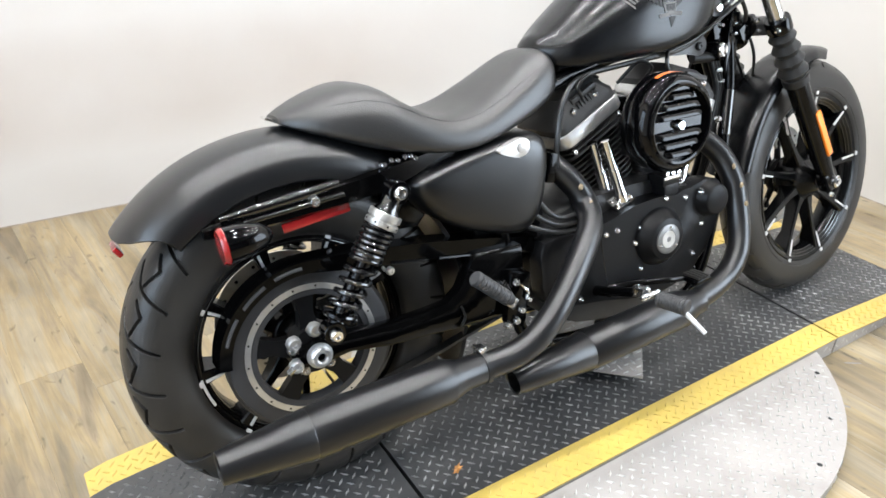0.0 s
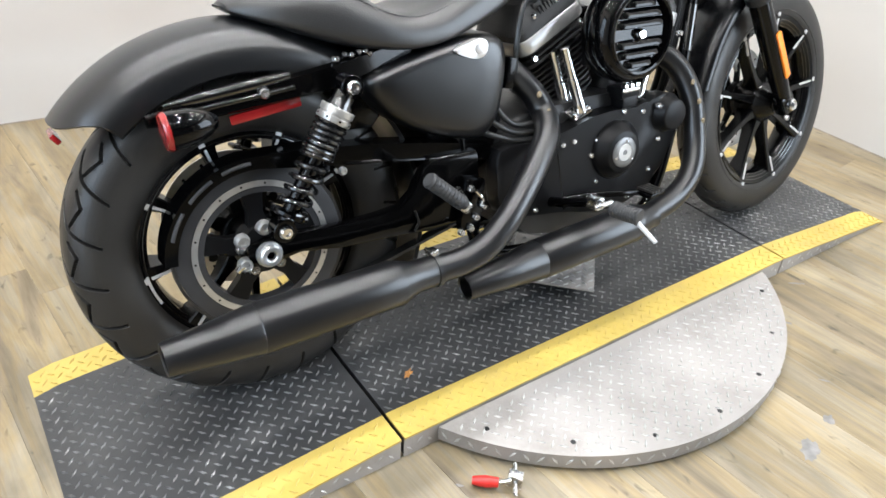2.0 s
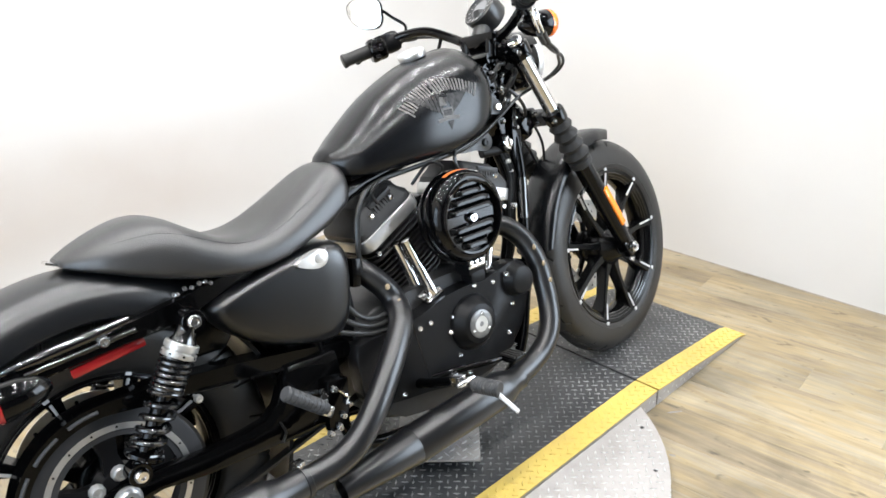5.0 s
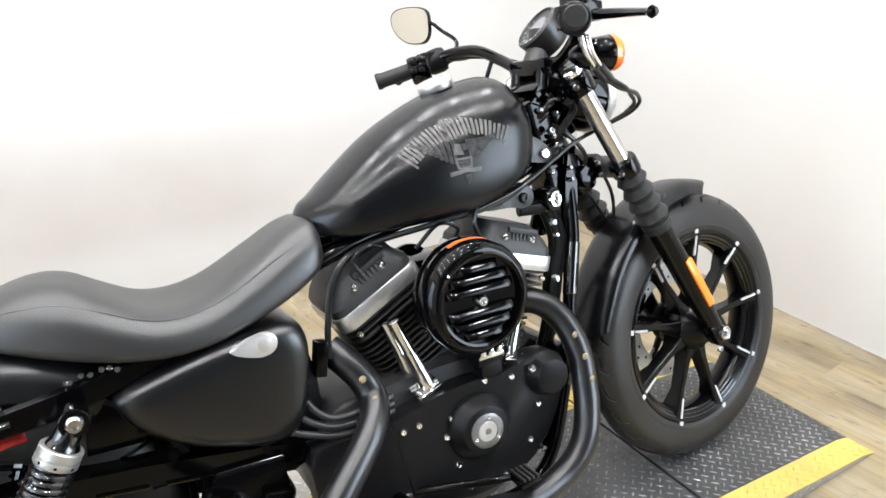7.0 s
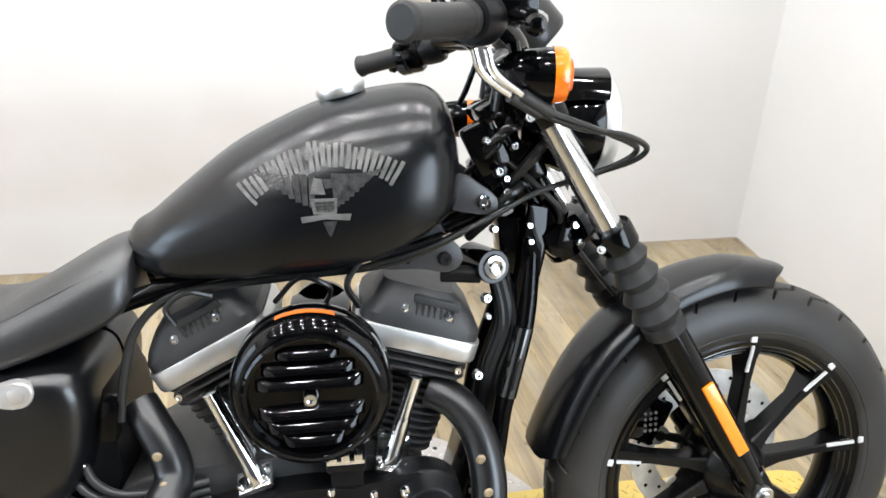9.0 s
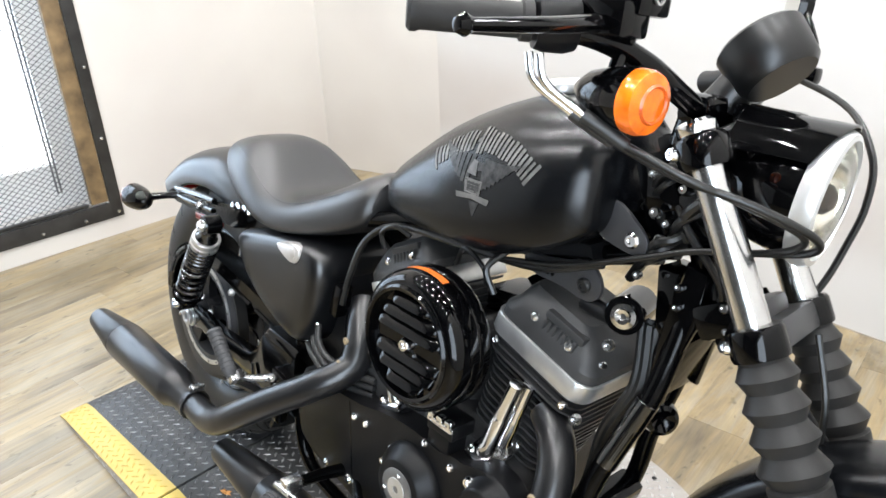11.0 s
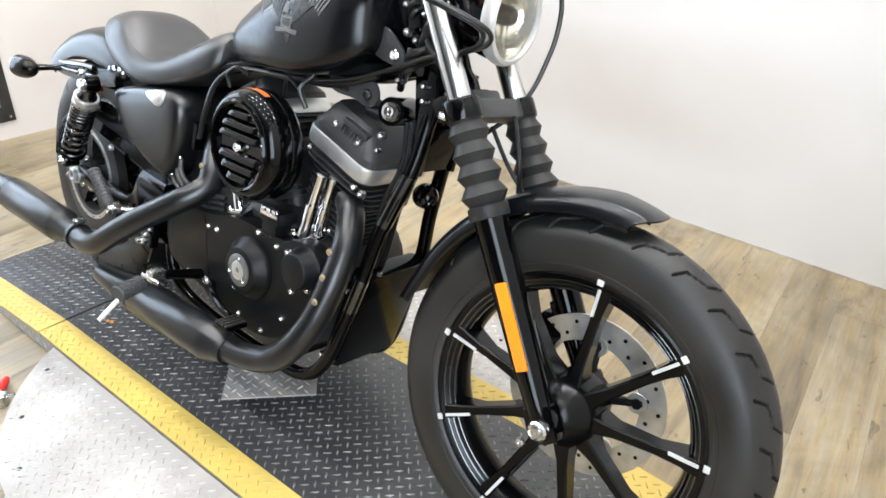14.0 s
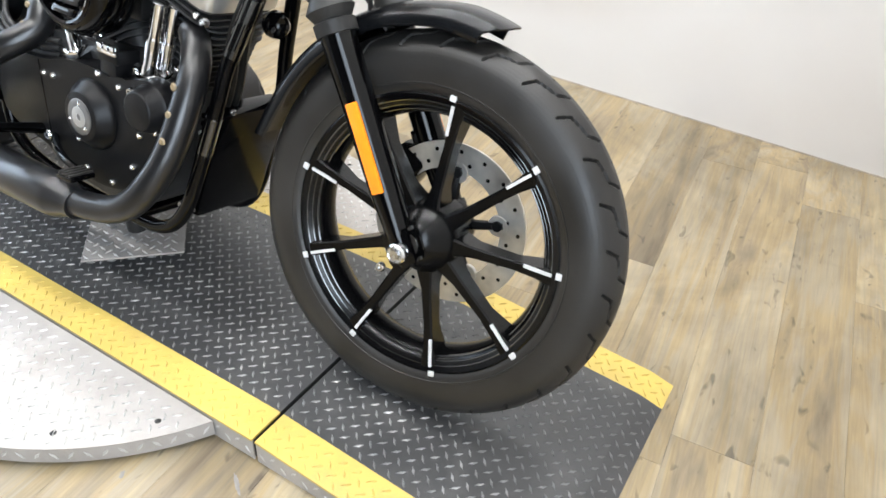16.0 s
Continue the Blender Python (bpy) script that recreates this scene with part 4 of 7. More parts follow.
FT = [(0.238, -0.040), (0.246, -0.045), (0.262, -0.0478), (0.280, -0.048), (0.298, -0.0445), (0.313, -0.0355), (0.3235, -0.022), (0.329, -0.009), (0.3297, 0.0)]
RT = [(0.206, -0.052), (0.216, -0.064), (0.236, -0.072), (0.258, -0.0745), (0.280, -0.073), (0.299, -0.065), (0.3125, -0.050), (0.3195, -0.028), (0.3215, 0.0)]
fw = spoked_wheel("front_wheel", bike, FW, 0.236, 0.043, 0.060, 0.238, 84.8, STEER, "black nine-spoke cast front wheel", 0.070)
tyre("tyre", fw, FW, FT, deepest(groove(28, ((0.0, 0.004), (0.014, 0.022), (0.050, 0.028), (0.062, 0.046)), 0.0020, 0.005, 2.08)), STEER, "black road tyre with angled grooves")
for wl, c, rs, mm in ((fw, FW, ((0.2535, 0.0468),), STEER),):
    bm = bmesh.new()
    for r, h in rs:
        for sg in (-1, 1):
            lathe(bm, [(r - 0.0018, sg * (h - 0.001)), (r - 0.0006, sg * (h + 0.0009)), (r + 0.0006, sg * (h + 0.0009)), (r + 0.0018, sg * (h - 0.001))], c, (0, 1, 0), 120)
    turn_all(bm, mm)
    part("sidewall_rib", bm, RUBBER, wl)
brake_disc(fw, FW + Vector((0, 0.062, 0)), 0.100, 0.146, STEER)
rw = spoked_wheel("rear_wheel", bike, RW, 0.203, 0.052, 0.060, 0.204, 106.1, None, "black nine-spoke cast rear wheel", deep=0.5)
tyre("tyre", rw, RW, RT, deepest(groove(22, ((0.0, 0.004), (0.040, 0.045), (0.066, 0.104)), 0.0030, 0.007, 2.02), groove(22, ((0.040, 0.045), (-0.004, 0.066), (-0.030, 0.046)), 0.0030, 0.007, 2.02)), None, "wide black road tyre with angled grooves")
brake_disc(rw, RW + Vector((0, 0.085, 0)), 0.095, 0.14, None)
bm = bmesh.new()
lathe(bm, [(0.1985, -0.0515), (0.2020, -0.0528), (0.2035, -0.0520), (0.2000, -0.0505)], RW, (0, 1, 0), 16, close=True, a0=-23 - 180, a1=-6 - 180)
part("rim_stripe", bm, BRIGHT, rw, "pale stripe on the rim's lip")

# rear pulley, belt and guards on the right
bm = bmesh.new()
lathe(bm, [(0.106, -0.100), (0.150, -0.100), (0.156, -0.098), (0.156, -0.070), (0.150, -0.068), (0.106, -0.072)], RW, (0, 1, 0), 72, close=True)
pulley = part("belt_pulley", bm, PULLEY, bike, "dark belt pulley with a bright ring")
bm = bmesh.new()
lathe(bm, [(0.1175, -0.1022), (0.1285, -0.1022), (0.1285, -0.1005), (0.1175, -0.1005)], RW, (0, 1, 0), 72, close=True)
part("ring", bm, ALLOY, pulley, "bright machined ring")
for k in range(18):
    a = 2 * math.pi * k / 18
    bm = bmesh.new()
    cyl(bm, RW + Vector((math.cos(a) * 0.1235, -0.1034, math.sin(a) * 0.1235)), RW + Vector((math.cos(a) * 0.1235, -0.1020, math.sin(a) * 0.1235)), 0.0022, seg=6)
    part("rivet", bm, DARK_STEEL, pulley)
for k in range(5):
    a = radians(72 * k + 20)
    rad, tan = Vector((math.cos(a), 0, math.sin(a))), Vector((-math.sin(a), 0, math.cos(a)))
    bm = bmesh.new()
    rings = []
    for r, wd, d in ((0.035, 0.020, 0.012), (0.07, 0.014, 0.010), (0.108, 0.020, 0.010)):
        p = RW + rad * r + Vector((0, -0.088, 0))
        rings.append([p + tan * s + Vector((0, y, 0)) for s, y in ((-wd, -d), (wd, -d), (wd, d), (-wd, d))])
    loft(bm, rings)
    part("arm", bm, COVER, pulley)
bm = bmesh.new()
lathe(bm, [(0.018, -0.115), (0.045, -0.108), (0.05, -0.075), (0.018, -0.07)], RW, (0, 1, 0), 36, close=True)
part("boss", bm, COVER, pulley)
for k in range(5):
    a = radians(72 * k + 20)
    p = RW + Vector((math.cos(a) * 0.042, -0.106, math.sin(a) * 0.042))
    bolt(pulley, p, r=0.0115, h=0.009, mat=STEEL)
FS = Vector((0.565, 0, 0.345))
bm = bmesh.new()
up, lo = [], []
for s, out in ((1, up), (-1, lo)):
    for i in range(13):
        t = i / 12
        out.append((RW.x + (FS.x - RW.x) * t, (RW.z + s * 0.160) + (FS.z + s * 0.055 - RW.z - s * 0.160) * t))
for path in (up, lo):
    rings = [[(x, -0.098, z + 0.003), (x, -0.074, z + 0.003), (x, -0.074, z - 0.003), (x, -0.098, z - 0.003)] for x, z in path]
    loft(bm, rings)
lathe(bm, [(0.1568, -0.098), (0.162, -0.098), (0.162, -0.074), (0.1568, -0.074)], RW, (0, 1, 0), 40, close=True, a0=0, a1=360)
part("drive_belt", bm, RUBBER, bike, "toothed rubber drive belt")
# belt guard: slotted arc over the pulley, running forward as a bar
bm = bmesh.new()
rings = []
for i in range(15):
    a = radians(175 - 88 * i / 14)
    x, z = RW.x + math.cos(a) * 0.176, RW.z + math.sin(a) * 0.176
    rad = Vector((math.cos(a), 0, math.sin(a)))
    rings.append([Vector((x, y, z)) + rad * d for y, d in ((-0.118, 0), (-0.068, 0.002), (-0.068, -0.004), (-0.112, -0.004), (-0.114, -0.022), (-0.118, -0.022))])
for x, z in ((0.10, 0.492), (0.24, 0.474), (0.36, 0.453), (0.50, 0.424)):
    rings.append([Vector((x, y, z + d)) for y, d in ((-0.118, 0), (-0.068, 0.002), (-0.068, -0.004), (-0.112, -0.004), (-0.114, -0.034), (-0.118, -0.034))])
loft(bm, rings)
guard = part("belt_guard", bm, RAIL_BLACK, bike, "gloss black belt guard")
for a in (150, 125, 100):
    bm = bmesh.new()
    pts = []
    for k in range(5):
        b = radians(a - 9 + 4.5 * k)
        pts.append((RW.x + math.cos(b) * 0.166, -0.119, RW.z + math.sin(b) * 0.166))
    tube(bm, pts, 0.0035, 8)
    part("slot", bm, PLATE, guard, "dark slot edge")
for x in (0.17, 0.27, 0.37):
    bm = bmesh.new()
    z = 0.492 - (x - 0.10) * 0.16 - 0.030
    tube(bm, [(x, -0.119, z), (x + 0.075, -0.119, z - 0.012)], 0.0038, 8)
    part("slot", bm, RAIL_BLACK, guard)
bolt(guard, (0.165, -0.116, 0.437), r=0.0085, h=0.010, mat=ALLOY)

# swingarm, axle
bm = bmesh.new()
for s in (1, -1):
    rings = []
    for x, z, hw, hh in ((-0.036, 0.321, 0.008, 0.018), (0.0, 0.323, 0.011, 0.025), (0.06, 0.3265, 0.013, 0.020), (0.14, 0.3165, 0.014, 0.0235), (0.225, 0.312, 0.015, 0.0265), (0.275, 0.312, 0.016, 0.031), (0.305, 0.322, 0.017, 0.044), (0.325, 0.340, 0.018, 0.064), (0.345, 0.350, 0.018, 0.078), (0.455, 0.348, 0.018, 0.074)):
        y = s * (0.125 if x < 0.2 else 0.119)
        rings.append([(x, y + a * hw, z + b * hh) for a, b in ((-1, -0.75), (-0.85, -0.93), (-0.55, -1), (0.55, -1), (0.85, -0.93), (1, -0.75), (1, 0.75), (0.85, 0.93), (0.55, 1), (-0.55, 1), (-0.85, 0.93), (-1, 0.75))])
    loft(bm, rings)
cyl(bm, (0.44, -0.132, 0.352), (0.44, 0.132, 0.352), 0.026)
swing = part("swingarm", bm, RAIL_BLACK, bike, "gloss black swingarm")
bm = bmesh.new()
lathe(bm, [(0.0085, 0.136), (0.0085, 0.149), (0.0110, 0.151), (0.0165, 0.151), (0.0195, 0.148), (0.0195, 0.141), (0.0240, 0.140), (0.0245, 0.138), (0.0245, 0.128), (0.0085, 0.128)], RW, (0, -1, 0), 32)
nut = part("axle_nut", bm, ALLOY, swing, "pale machined axle nut")
bm = bmesh.new()
cyl(bm, RW + Vector((0, -0.120, 0)), RW + Vector((0, -0.1435, 0)), 0.0086, seg=6)
part("axle_socket", bm, GLOSS, nut, "dark hexagonal socket")
for dx, dz in ((-0.042, 0.033), (0.032, 0.008), (0.0, 0.049), (-0.043, -0.012)):
    bolt(swing, (RW.x + dx, -0.122, RW.z + dz), r=0.0143, h=0.014, mat=ALLOY)
bm = bmesh.new()
tube(bm, [(0.300, -0.140, 0.330), (0.306, -0.142, 0.305), (0.296, -0.141, 0.288)], 0.0028, 8)
part("brake_line", bm, CABLE, swing, "short black line clipped to the arm")
bm = bmesh.new()
tube(bm, [(-0.05, -0.134, 0.31), (-0.062, -0.134, 0.302)], 0.006, 8)
part("adjuster", bm, STEEL, swing)


def shock(y):
    """Coil-over shock from the swingarm up to the fender rail."""
    top, bot = Vector((0.171, y * 0.172, 0.602)), Vector((0.022, y * 0.162, 0.372))
    d = (top - bot)
    L = d.length
    a, u, v = basis(d)
    bm = bmesh.new()
    cyl(bm, bot, bot + a * L * 0.55, 0.0155)
    cyl(bm, bot + a * L * 0.5, bot + a * L * 0.9, 0.0085)
    body = part("shock_absorber", bm, GLOSS, bike, "black coil-over shock absorber")
    bm = bmesh.new()
    n = 264
    pts = []
    for i in range(n + 1):
        t = i / n
        ang = 2 * math.pi * 12 * t
        # five open turns, two close ones in the middle, five tighter turns above
        h = 0.13 + 0.40 * min(1, t * 12 / 5) + 0.035 * min(1, max(0, t * 12 - 5) / 2) + 0.19 * max(0, t * 12 - 7) / 5
        rad = 0.0262
        pts.append(bot + a * L * h + u * math.cos(ang) * rad + v * math.sin(ang) * rad)
    rings, uu = [], None
    for i, p in enumerate(pts):
        dd = (pts[min(i + 1, n)] - pts[max(i - 1, 0)]).normalized()
        uu = basis(dd)[1] if uu is None else (uu - dd * uu.dot(dd)).normalized()
        vv = dd.cross(uu)
        rings.append([p + uu * math.cos(q) * 0.0047 + vv * math.sin(q) * 0.0047 for q in (2 * math.pi * k / 8 for k in range(8))])
    loft(bm, rings)
    part("spring", bm, SPRING, body, "gloss black coil spring")
    bm = bmesh.new()
    lathe(bm, [(0.010, L * 0.755), (0.0300, L * 0.755), (0.0310, L * 0.760), (0.0310, L * 0.790), (0.0275, L * 0.794), (0.0275, L * 0.806), (0.0305, L * 0.810), (0.0305, L * 0.846), (0.0290, L * 0.852), (0.010, L * 0.853)], bot, d, 28)
    collar = part("collar", bm, COLLAR, body, "pale grey preload collar")
    for k in range(8):
        q = 2 * math.pi * k / 8
        e = u * math.cos(q) + v * math.sin(q)
        bm = bmesh.new()
        cyl(bm, bot + a * L * 0.776 + e * 0.028, bot + a * L * 0.776 + e * 0.0314, 0.0024, seg=8)
        part("collar_hole", bm, GLOSS, collar, "dark spanner hole")
    bm = bmesh.new()
    lathe(bm, [(0.012, L * 0.08), (0.030, L * 0.09), (0.034, L * 0.105), (0.034, L * 0.125), (0.012, L * 0.13)], bot, d, 28)
    part("spring_seat", bm, GLOSS, body)
    bm = bmesh.new()
    lathe(bm, [(0.010, L * 0.852), (0.0245, L * 0.853), (0.0225, L * 0.870), (0.0190, L * 0.890), (0.0185, L * 0.955), (0.010, L * 0.96)], bot, d, 24)
    part("top_cap", bm, RAIL_GLOSS, body, "gloss black upper cap")
    for nm, p in (("upper_eye", top), ("lower_eye", bot)):
        bm = bmesh.new()
        cyl(bm, p + Vector((0, 0.017, 0)), p - Vector((0, 0.017, 0)), 0.021)
        part(nm, bm, GLOSS, body)
        s = Vector((0, math.copysign(1, y), 0))
        bolt(body, p + s * 0.016, tuple(s), r=0.0135, h=0.012, mat=CHROME)


shock(-1)
shock(1)

# rear fender
bm = bmesh.new()
SEC = [(-0.106, 0.318), (-0.107, 0.335), (-0.1035, 0.352), (-0.093, 0.370), (-0.075, 0.384), (-0.050, 0.393), (-0.025, 0.397), (0, 0.398)]
SEC = SEC + [(-y, r) for y, r in SEC[-2::-1]]
rings = []
for i in range(31):
    t = i / 30
    ring_o, ring_i = [], []
    for y, r in SEC:
        w2 = (y / 0.107) ** 2
        a_end = 137.2 - 9.0 * w2 * w2
        a = radians(a_end + (52 - a_end) * t)
        lift = 0.012 * max(0, t - 0.45) - 0.006 * max(0.0, 1 - t / 0.55)
        ring_o.append(Vector((RW.x + math.cos(a) * (r + lift), y, RW.z + math.sin(a) * (r + lift))))
        ring_i.append(Vector((RW.x + math.cos(a) * (r - 0.004 + lift), y * 0.965, RW.z + math.sin(a) * (r - 0.004 + lift))))
    rings.append(ring_o + ring_i[::-1])
loft(bm, rings)
part("rear_fender", bm, FENDER, bike, "satin black rear fender")
for s in (-1, 1):
    bm = bmesh.new()
    rings = []
    for x, z, hh, yy in ((-0.155, 0.584, 0.010, 0.112), (-0.10, 0.588, 0.017, 0.115), (0.05, 0.600, 0.020, 0.117), (0.17, 0.612, 0.024, 0.118), (0.25, 0.628, 0.020, 0.112), (0.33, 0.640, 0.016, 0.10)):
        y = s * yy
        e = s * 0.009
        rings.append([(x, y, z - hh), (x, y + e, z - hh + 0.005), (x, y + e, z + hh - 0.005), (x, y, z + hh), (x, y - e, z + hh - 0.005), (x, y - e, z - hh + 0.005)])
    loft(bm, rings)
    rail = part("fender_rail", bm, RAIL_BLACK, bike, "gloss black fender rail")
    bm = bmesh.new()
    tube(bm, [(-0.09, s * 0.126, 0.592), (0.02, s * 0.128, 0.600), (0.09, s * 0.128, 0.605)], 0.0055, 10)
    part("trim_bar", bm, RAIL_GLOSS, rail, "glossy lower bar")
    bm = bmesh.new()
    tube(bm, [(-0.125, s * 0.116, 0.604), (-0.06, s * 0.120, 0.610), (0.02, s * 0.122, 0.618), (0.085, s * 0.122, 0.625)], [0.005, 0.010, 0.011, 0.007], 14)
    part("top_bar", bm, RAIL_GLOSS, rail, "glossy rounded upper edge")
    bolt(rail, (0.035, s * 0.127, 0.604), (0, s, 0), 0.0105, 0.012, STEEL)
    for dx in (0.0, 0.028, 0.055):
        bolt(rail, (0.175 + dx, s * 0.122, 0.640 + dx * 0.12), (0, s, 0.3), 0.005, 0.006, CHROME)
    for x, z in ((0.170, 0.640), (0.191, 0.645), (0.219, 0.646), (0.240, 0.640), (0.305, 0.648)):
        bolt(rail, (x, s * 0.119, z), (0, s, 0.3), 0.0055, 0.006, CHROME)
    bm = bmesh.new()
    rot = Matrix.Rotation(radians(-6), 3, "Y")
    box(bm, (0.040, s * 0.112, 0.570), (0.128, 0.008, 0.017), rot, 0.003)
    part("side_reflector", bm, RED, rail, "long red side reflector")
    # turn signal, lens to the rear
    c = Vector((-0.135, s * 0.210, 0.588))
    bm = bmesh.new()
    lathe(bm, [(0, 0.070), (0.010, 0.067), (0.021, 0.052), (0.028, 0.028), (0.030, 0.0), (0.030, -0.006), (0, -0.006)], c, (1, 0, 0.06), 24)
    sig = part("rear_turn_signal", bm, GLOSS, bike, "gloss black bullet turn signal with a red lens")
    bm = bmesh.new()
    lathe(bm, [(0.0300, -0.005), (0.0300, -0.010), (0.0265, -0.0145), (0, -0.017)], c, (1, 0, 0.06), 24)
    part("lens", bm, RED, sig, "red lens")
    bm = bmesh.new()
    tube(bm, [(-0.120, s * 0.200, 0.588), (-0.112, s * 0.15, 0.590), (-0.10, s * 0.116, 0.592)], [0.010, 0.0075, 0.009], 10)
    part("stalk", bm, GLOSS, sig)
bm = bmesh.new()
box(bm, (-0.2815, 0.0, 0.561), (0.010, 0.06, 0.018), Matrix.Rotation(radians(-35), 3, "Y"), 0.003)
part("tail_reflector", bm, RED, bike, "red tail reflector")

# seat
SEAT = [(0.022, 0.741, 0.728, 0.040), (0.045, 0.752, 0.716, 0.066), (0.09, 0.769, 0.697, 0.096), (0.15, 0.783, 0.672, 0.118), (0.20, 0.776, 0.655, 0.130), (0.25, 0.745, 0.643, 0.138), (0.30, 0.716, 0.636, 0.142),
        (0.35, 0.708, 0.634, 0.141), (0.40, 0.718, 0.639, 0.136), (0.45, 0.741, 0.650, 0.128), (0.50, 0.767, 0.664, 0.119), (0.545, 0.789, 0.682, 0.110), (0.578, 0.797, 0.702, 0.100), (0.594, 0.792, 0.722, 0.085)]
S = catmull([(x, zt, zb) for x, zt, zb, w in SEAT], 4)
W = catmull([(x, w, 0) for x, zt, zb, w in SEAT], 4)
bm = bmesh.new()
rings = []
N = 36
for p, q in zip(S, W):
    x, zt, zb, w2 = p.x, p.y, p.z, q.y
    dish = 0.020 * math.exp(-((x - 0.33) / 0.13) ** 2)
    ring = []
    for k in range(N):
        a = 2 * math.pi * k / N
        ca, sa = math.cos(a), math.sin(a)
        yy = w2 * math.copysign(abs(ca) ** 0.72, ca)
        if sa >= 0:
            z = zb + (zt - zb) * (0.22 + 0.78 * abs(sa) ** 0.85) + dish * ((yy / w2) ** 2 - 0.45) * abs(sa) ** 0.5
        else:
            z = zb + (zt - zb) * 0.22 * (1 - abs(sa) ** 0.5)
        ring.append((x, yy, z))
    rings.append(ring)
loft(bm, rings)
seat = part("seat", bm, VINYL, bike, "low black vinyl solo seat with a raised back", 60)
for k in (14, 4):
    bm = bmesh.new()
    tube(bm, [rings[i][k] for i in range(6, len(rings) - 3, 4)], 0.0009, 6, 3)
    part("seam", bm, VINYL, seat, "stitched seam")
bm = bmesh.new()
box(bm, (0.014, 0, 0.735), (0.022, 0.03, 0.005), Matrix.Rotation(0.4, 3, "Y"), 0.0015)
part("seat_tab", bm, CHROME, seat)

# fuel tank
TANK = [(0.576, 0.794, 0.776, 0.020), (0.590, 0.816, 0.764, 0.046), (0.615, 0.831, 0.756, 0.074), (0.655, 0.862, 0.752, 0.098), (0.73, 0.917, 0.752, 0.117), (0.80, 0.953, 0.755, 0.129), (0.87, 0.980, 0.759, 0.133),
        (0.93, 0.991, 0.772, 0.133), (0.98, 0.996, 0.792, 0.129), (1.015, 0.990, 0.812, 0.118), (1.038, 0.968, 0.832, 0.098), (1.048, 0.935, 0.858, 0.066)]
TS = catmull([(x, zt, zb) for x, zt, zb, w in TANK], 6)
TW = catmull([(x, w, 0) for x, zt, zb, w in TANK], 6)


def tank_w(h):
    """Half width, as a share, at the share h of the height."""
    if h > 0.36:
        return max(0.0, 1 - ((h - 0.36) / 0.64) ** 2.15) ** 0.61
    return 1 - 0.07 * ((0.36 - h) / 0.36) ** 2


def tank_at(x):
    for (a, b), (c, d) in zip(zip(TS, TW), zip(TS[1:], TW[1:])):
        if a.x <= x <= c.x:
            t = (x - a.x) / max(c.x - a.x, 1e-6)
            return a.y + (c.y - a.y) * t, a.z + (c.z - a.z) * t, b.y + (d.y - b.y) * t
    return 0.9, 0.8, 0.1


def tank_side(x, z):
    zt, zb, w2 = tank_at(x)
    return -w2 * tank_w(min(max((z - zb) / (zt - zb), 0), 1))


bm = bmesh.new()
rings = []
HS = [0.0, 0.015, 0.05, 0.12, 0.20, 0.28, 0.36, 0.46, 0.56, 0.66, 0.75, 0.83, 0.89, 0.94, 0.975, 1.0]
for p, q in zip(TS, TW):
    x, zt, zb, w2 = p.x, p.y, p.z, q.y
    half = [(-w2 * 0.55, zb)] + [(-w2 * tank_w(h) * (0.90 if h == 0 else 0.965 if h == 0.015 else 1), zb + (zt - zb) * h) for h in HS[:-1]]
    ring = [(x, y, z) for y, z in half] + [(x, 0, zt)] + [(x, -y, z) for y, z in half[::-1]]
    rings.append(ring)
loft(bm, rings)
tank = part("fuel_tank", bm, SATIN, bike, "satin black teardrop fuel tank", 60)
bm = bmesh.new()
ax = Vector((-0.22, 0, 1)).normalized()
lathe(bm, [(0, 0.0105), (0.020, 0.010), (0.029, 0.008), (0.034, 0.004), (0.0352, 0.0), (0.0352, -0.006), (0.032, -0.012), (0, -0.014)], (0.890, 0.0, 0.993), ax, 32)
part("fuel_cap", bm, ALLOY, tank, "brushed metal fuel cap")
for y in (-0.066, 0.060):
    bm = bmesh.new()
    prism(bm, smooth_outline([(1.030, 0.842), (1.048, 0.874), (1.080, 0.856), (1.102, 0.836), (1.098, 0.814), (1.066, 0.816), (1.030, 0.826)], 3), y, y + 0.006, 0.002)
    part("tank_bracket", bm, PLATE, tank, "satin grey tank bracket")
bolt(tank, (1.083, -0.067, 0.832), r=0.0105, h=0.007)


# tank emblem: an arc of plain bars over a winged shield, in greys
def decal(name, corners, mat):
    bm = bmesh.new()
    n = 5
    grid = []
    for i in range(n + 1):
        row = []
        for j in range(n + 1):
            u, v = i / n, j / n
            x = (corners[0][0] * (1 - u) + corners[1][0] * u) * (1 - v) + (corners[3][0] * (1 - u) + corners[2][0] * u) * v
            z = (corners[0][1] * (1 - u) + corners[1][1] * u) * (1 - v) + (corners[3][1] * (1 - u) + corners[2][1] * u) * v
            row.append(bm.verts.new((x, tank_side(x, z) - 0.0007, z)))
        grid.append(row)
    for i in range(n):
        for j in range(n):
            bm.faces.new((grid[i][j], grid[i + 1][j], grid[i + 1][j + 1], grid[i][j + 1]))
    return part(name, bm, mat, tank)


ACX, ACZ, AR = 0.874, 0.761, 0.1535


def arc_bar(mid, r0, r1, half, mat=None):
    """A bar that stands on the emblem's arc: its middle angle, its inner and outer radius, its half width."""
    a = radians(mid)
    ca, sa = math.cos(a), math.sin(a)
    decal("emblem_bar", [(ACX + ca * r + sa * d, ACZ + sa * r - ca * d) for d, r in ((-half, r0), (half, r0), (half, r1), (-half, r1))], mat or DECAL)


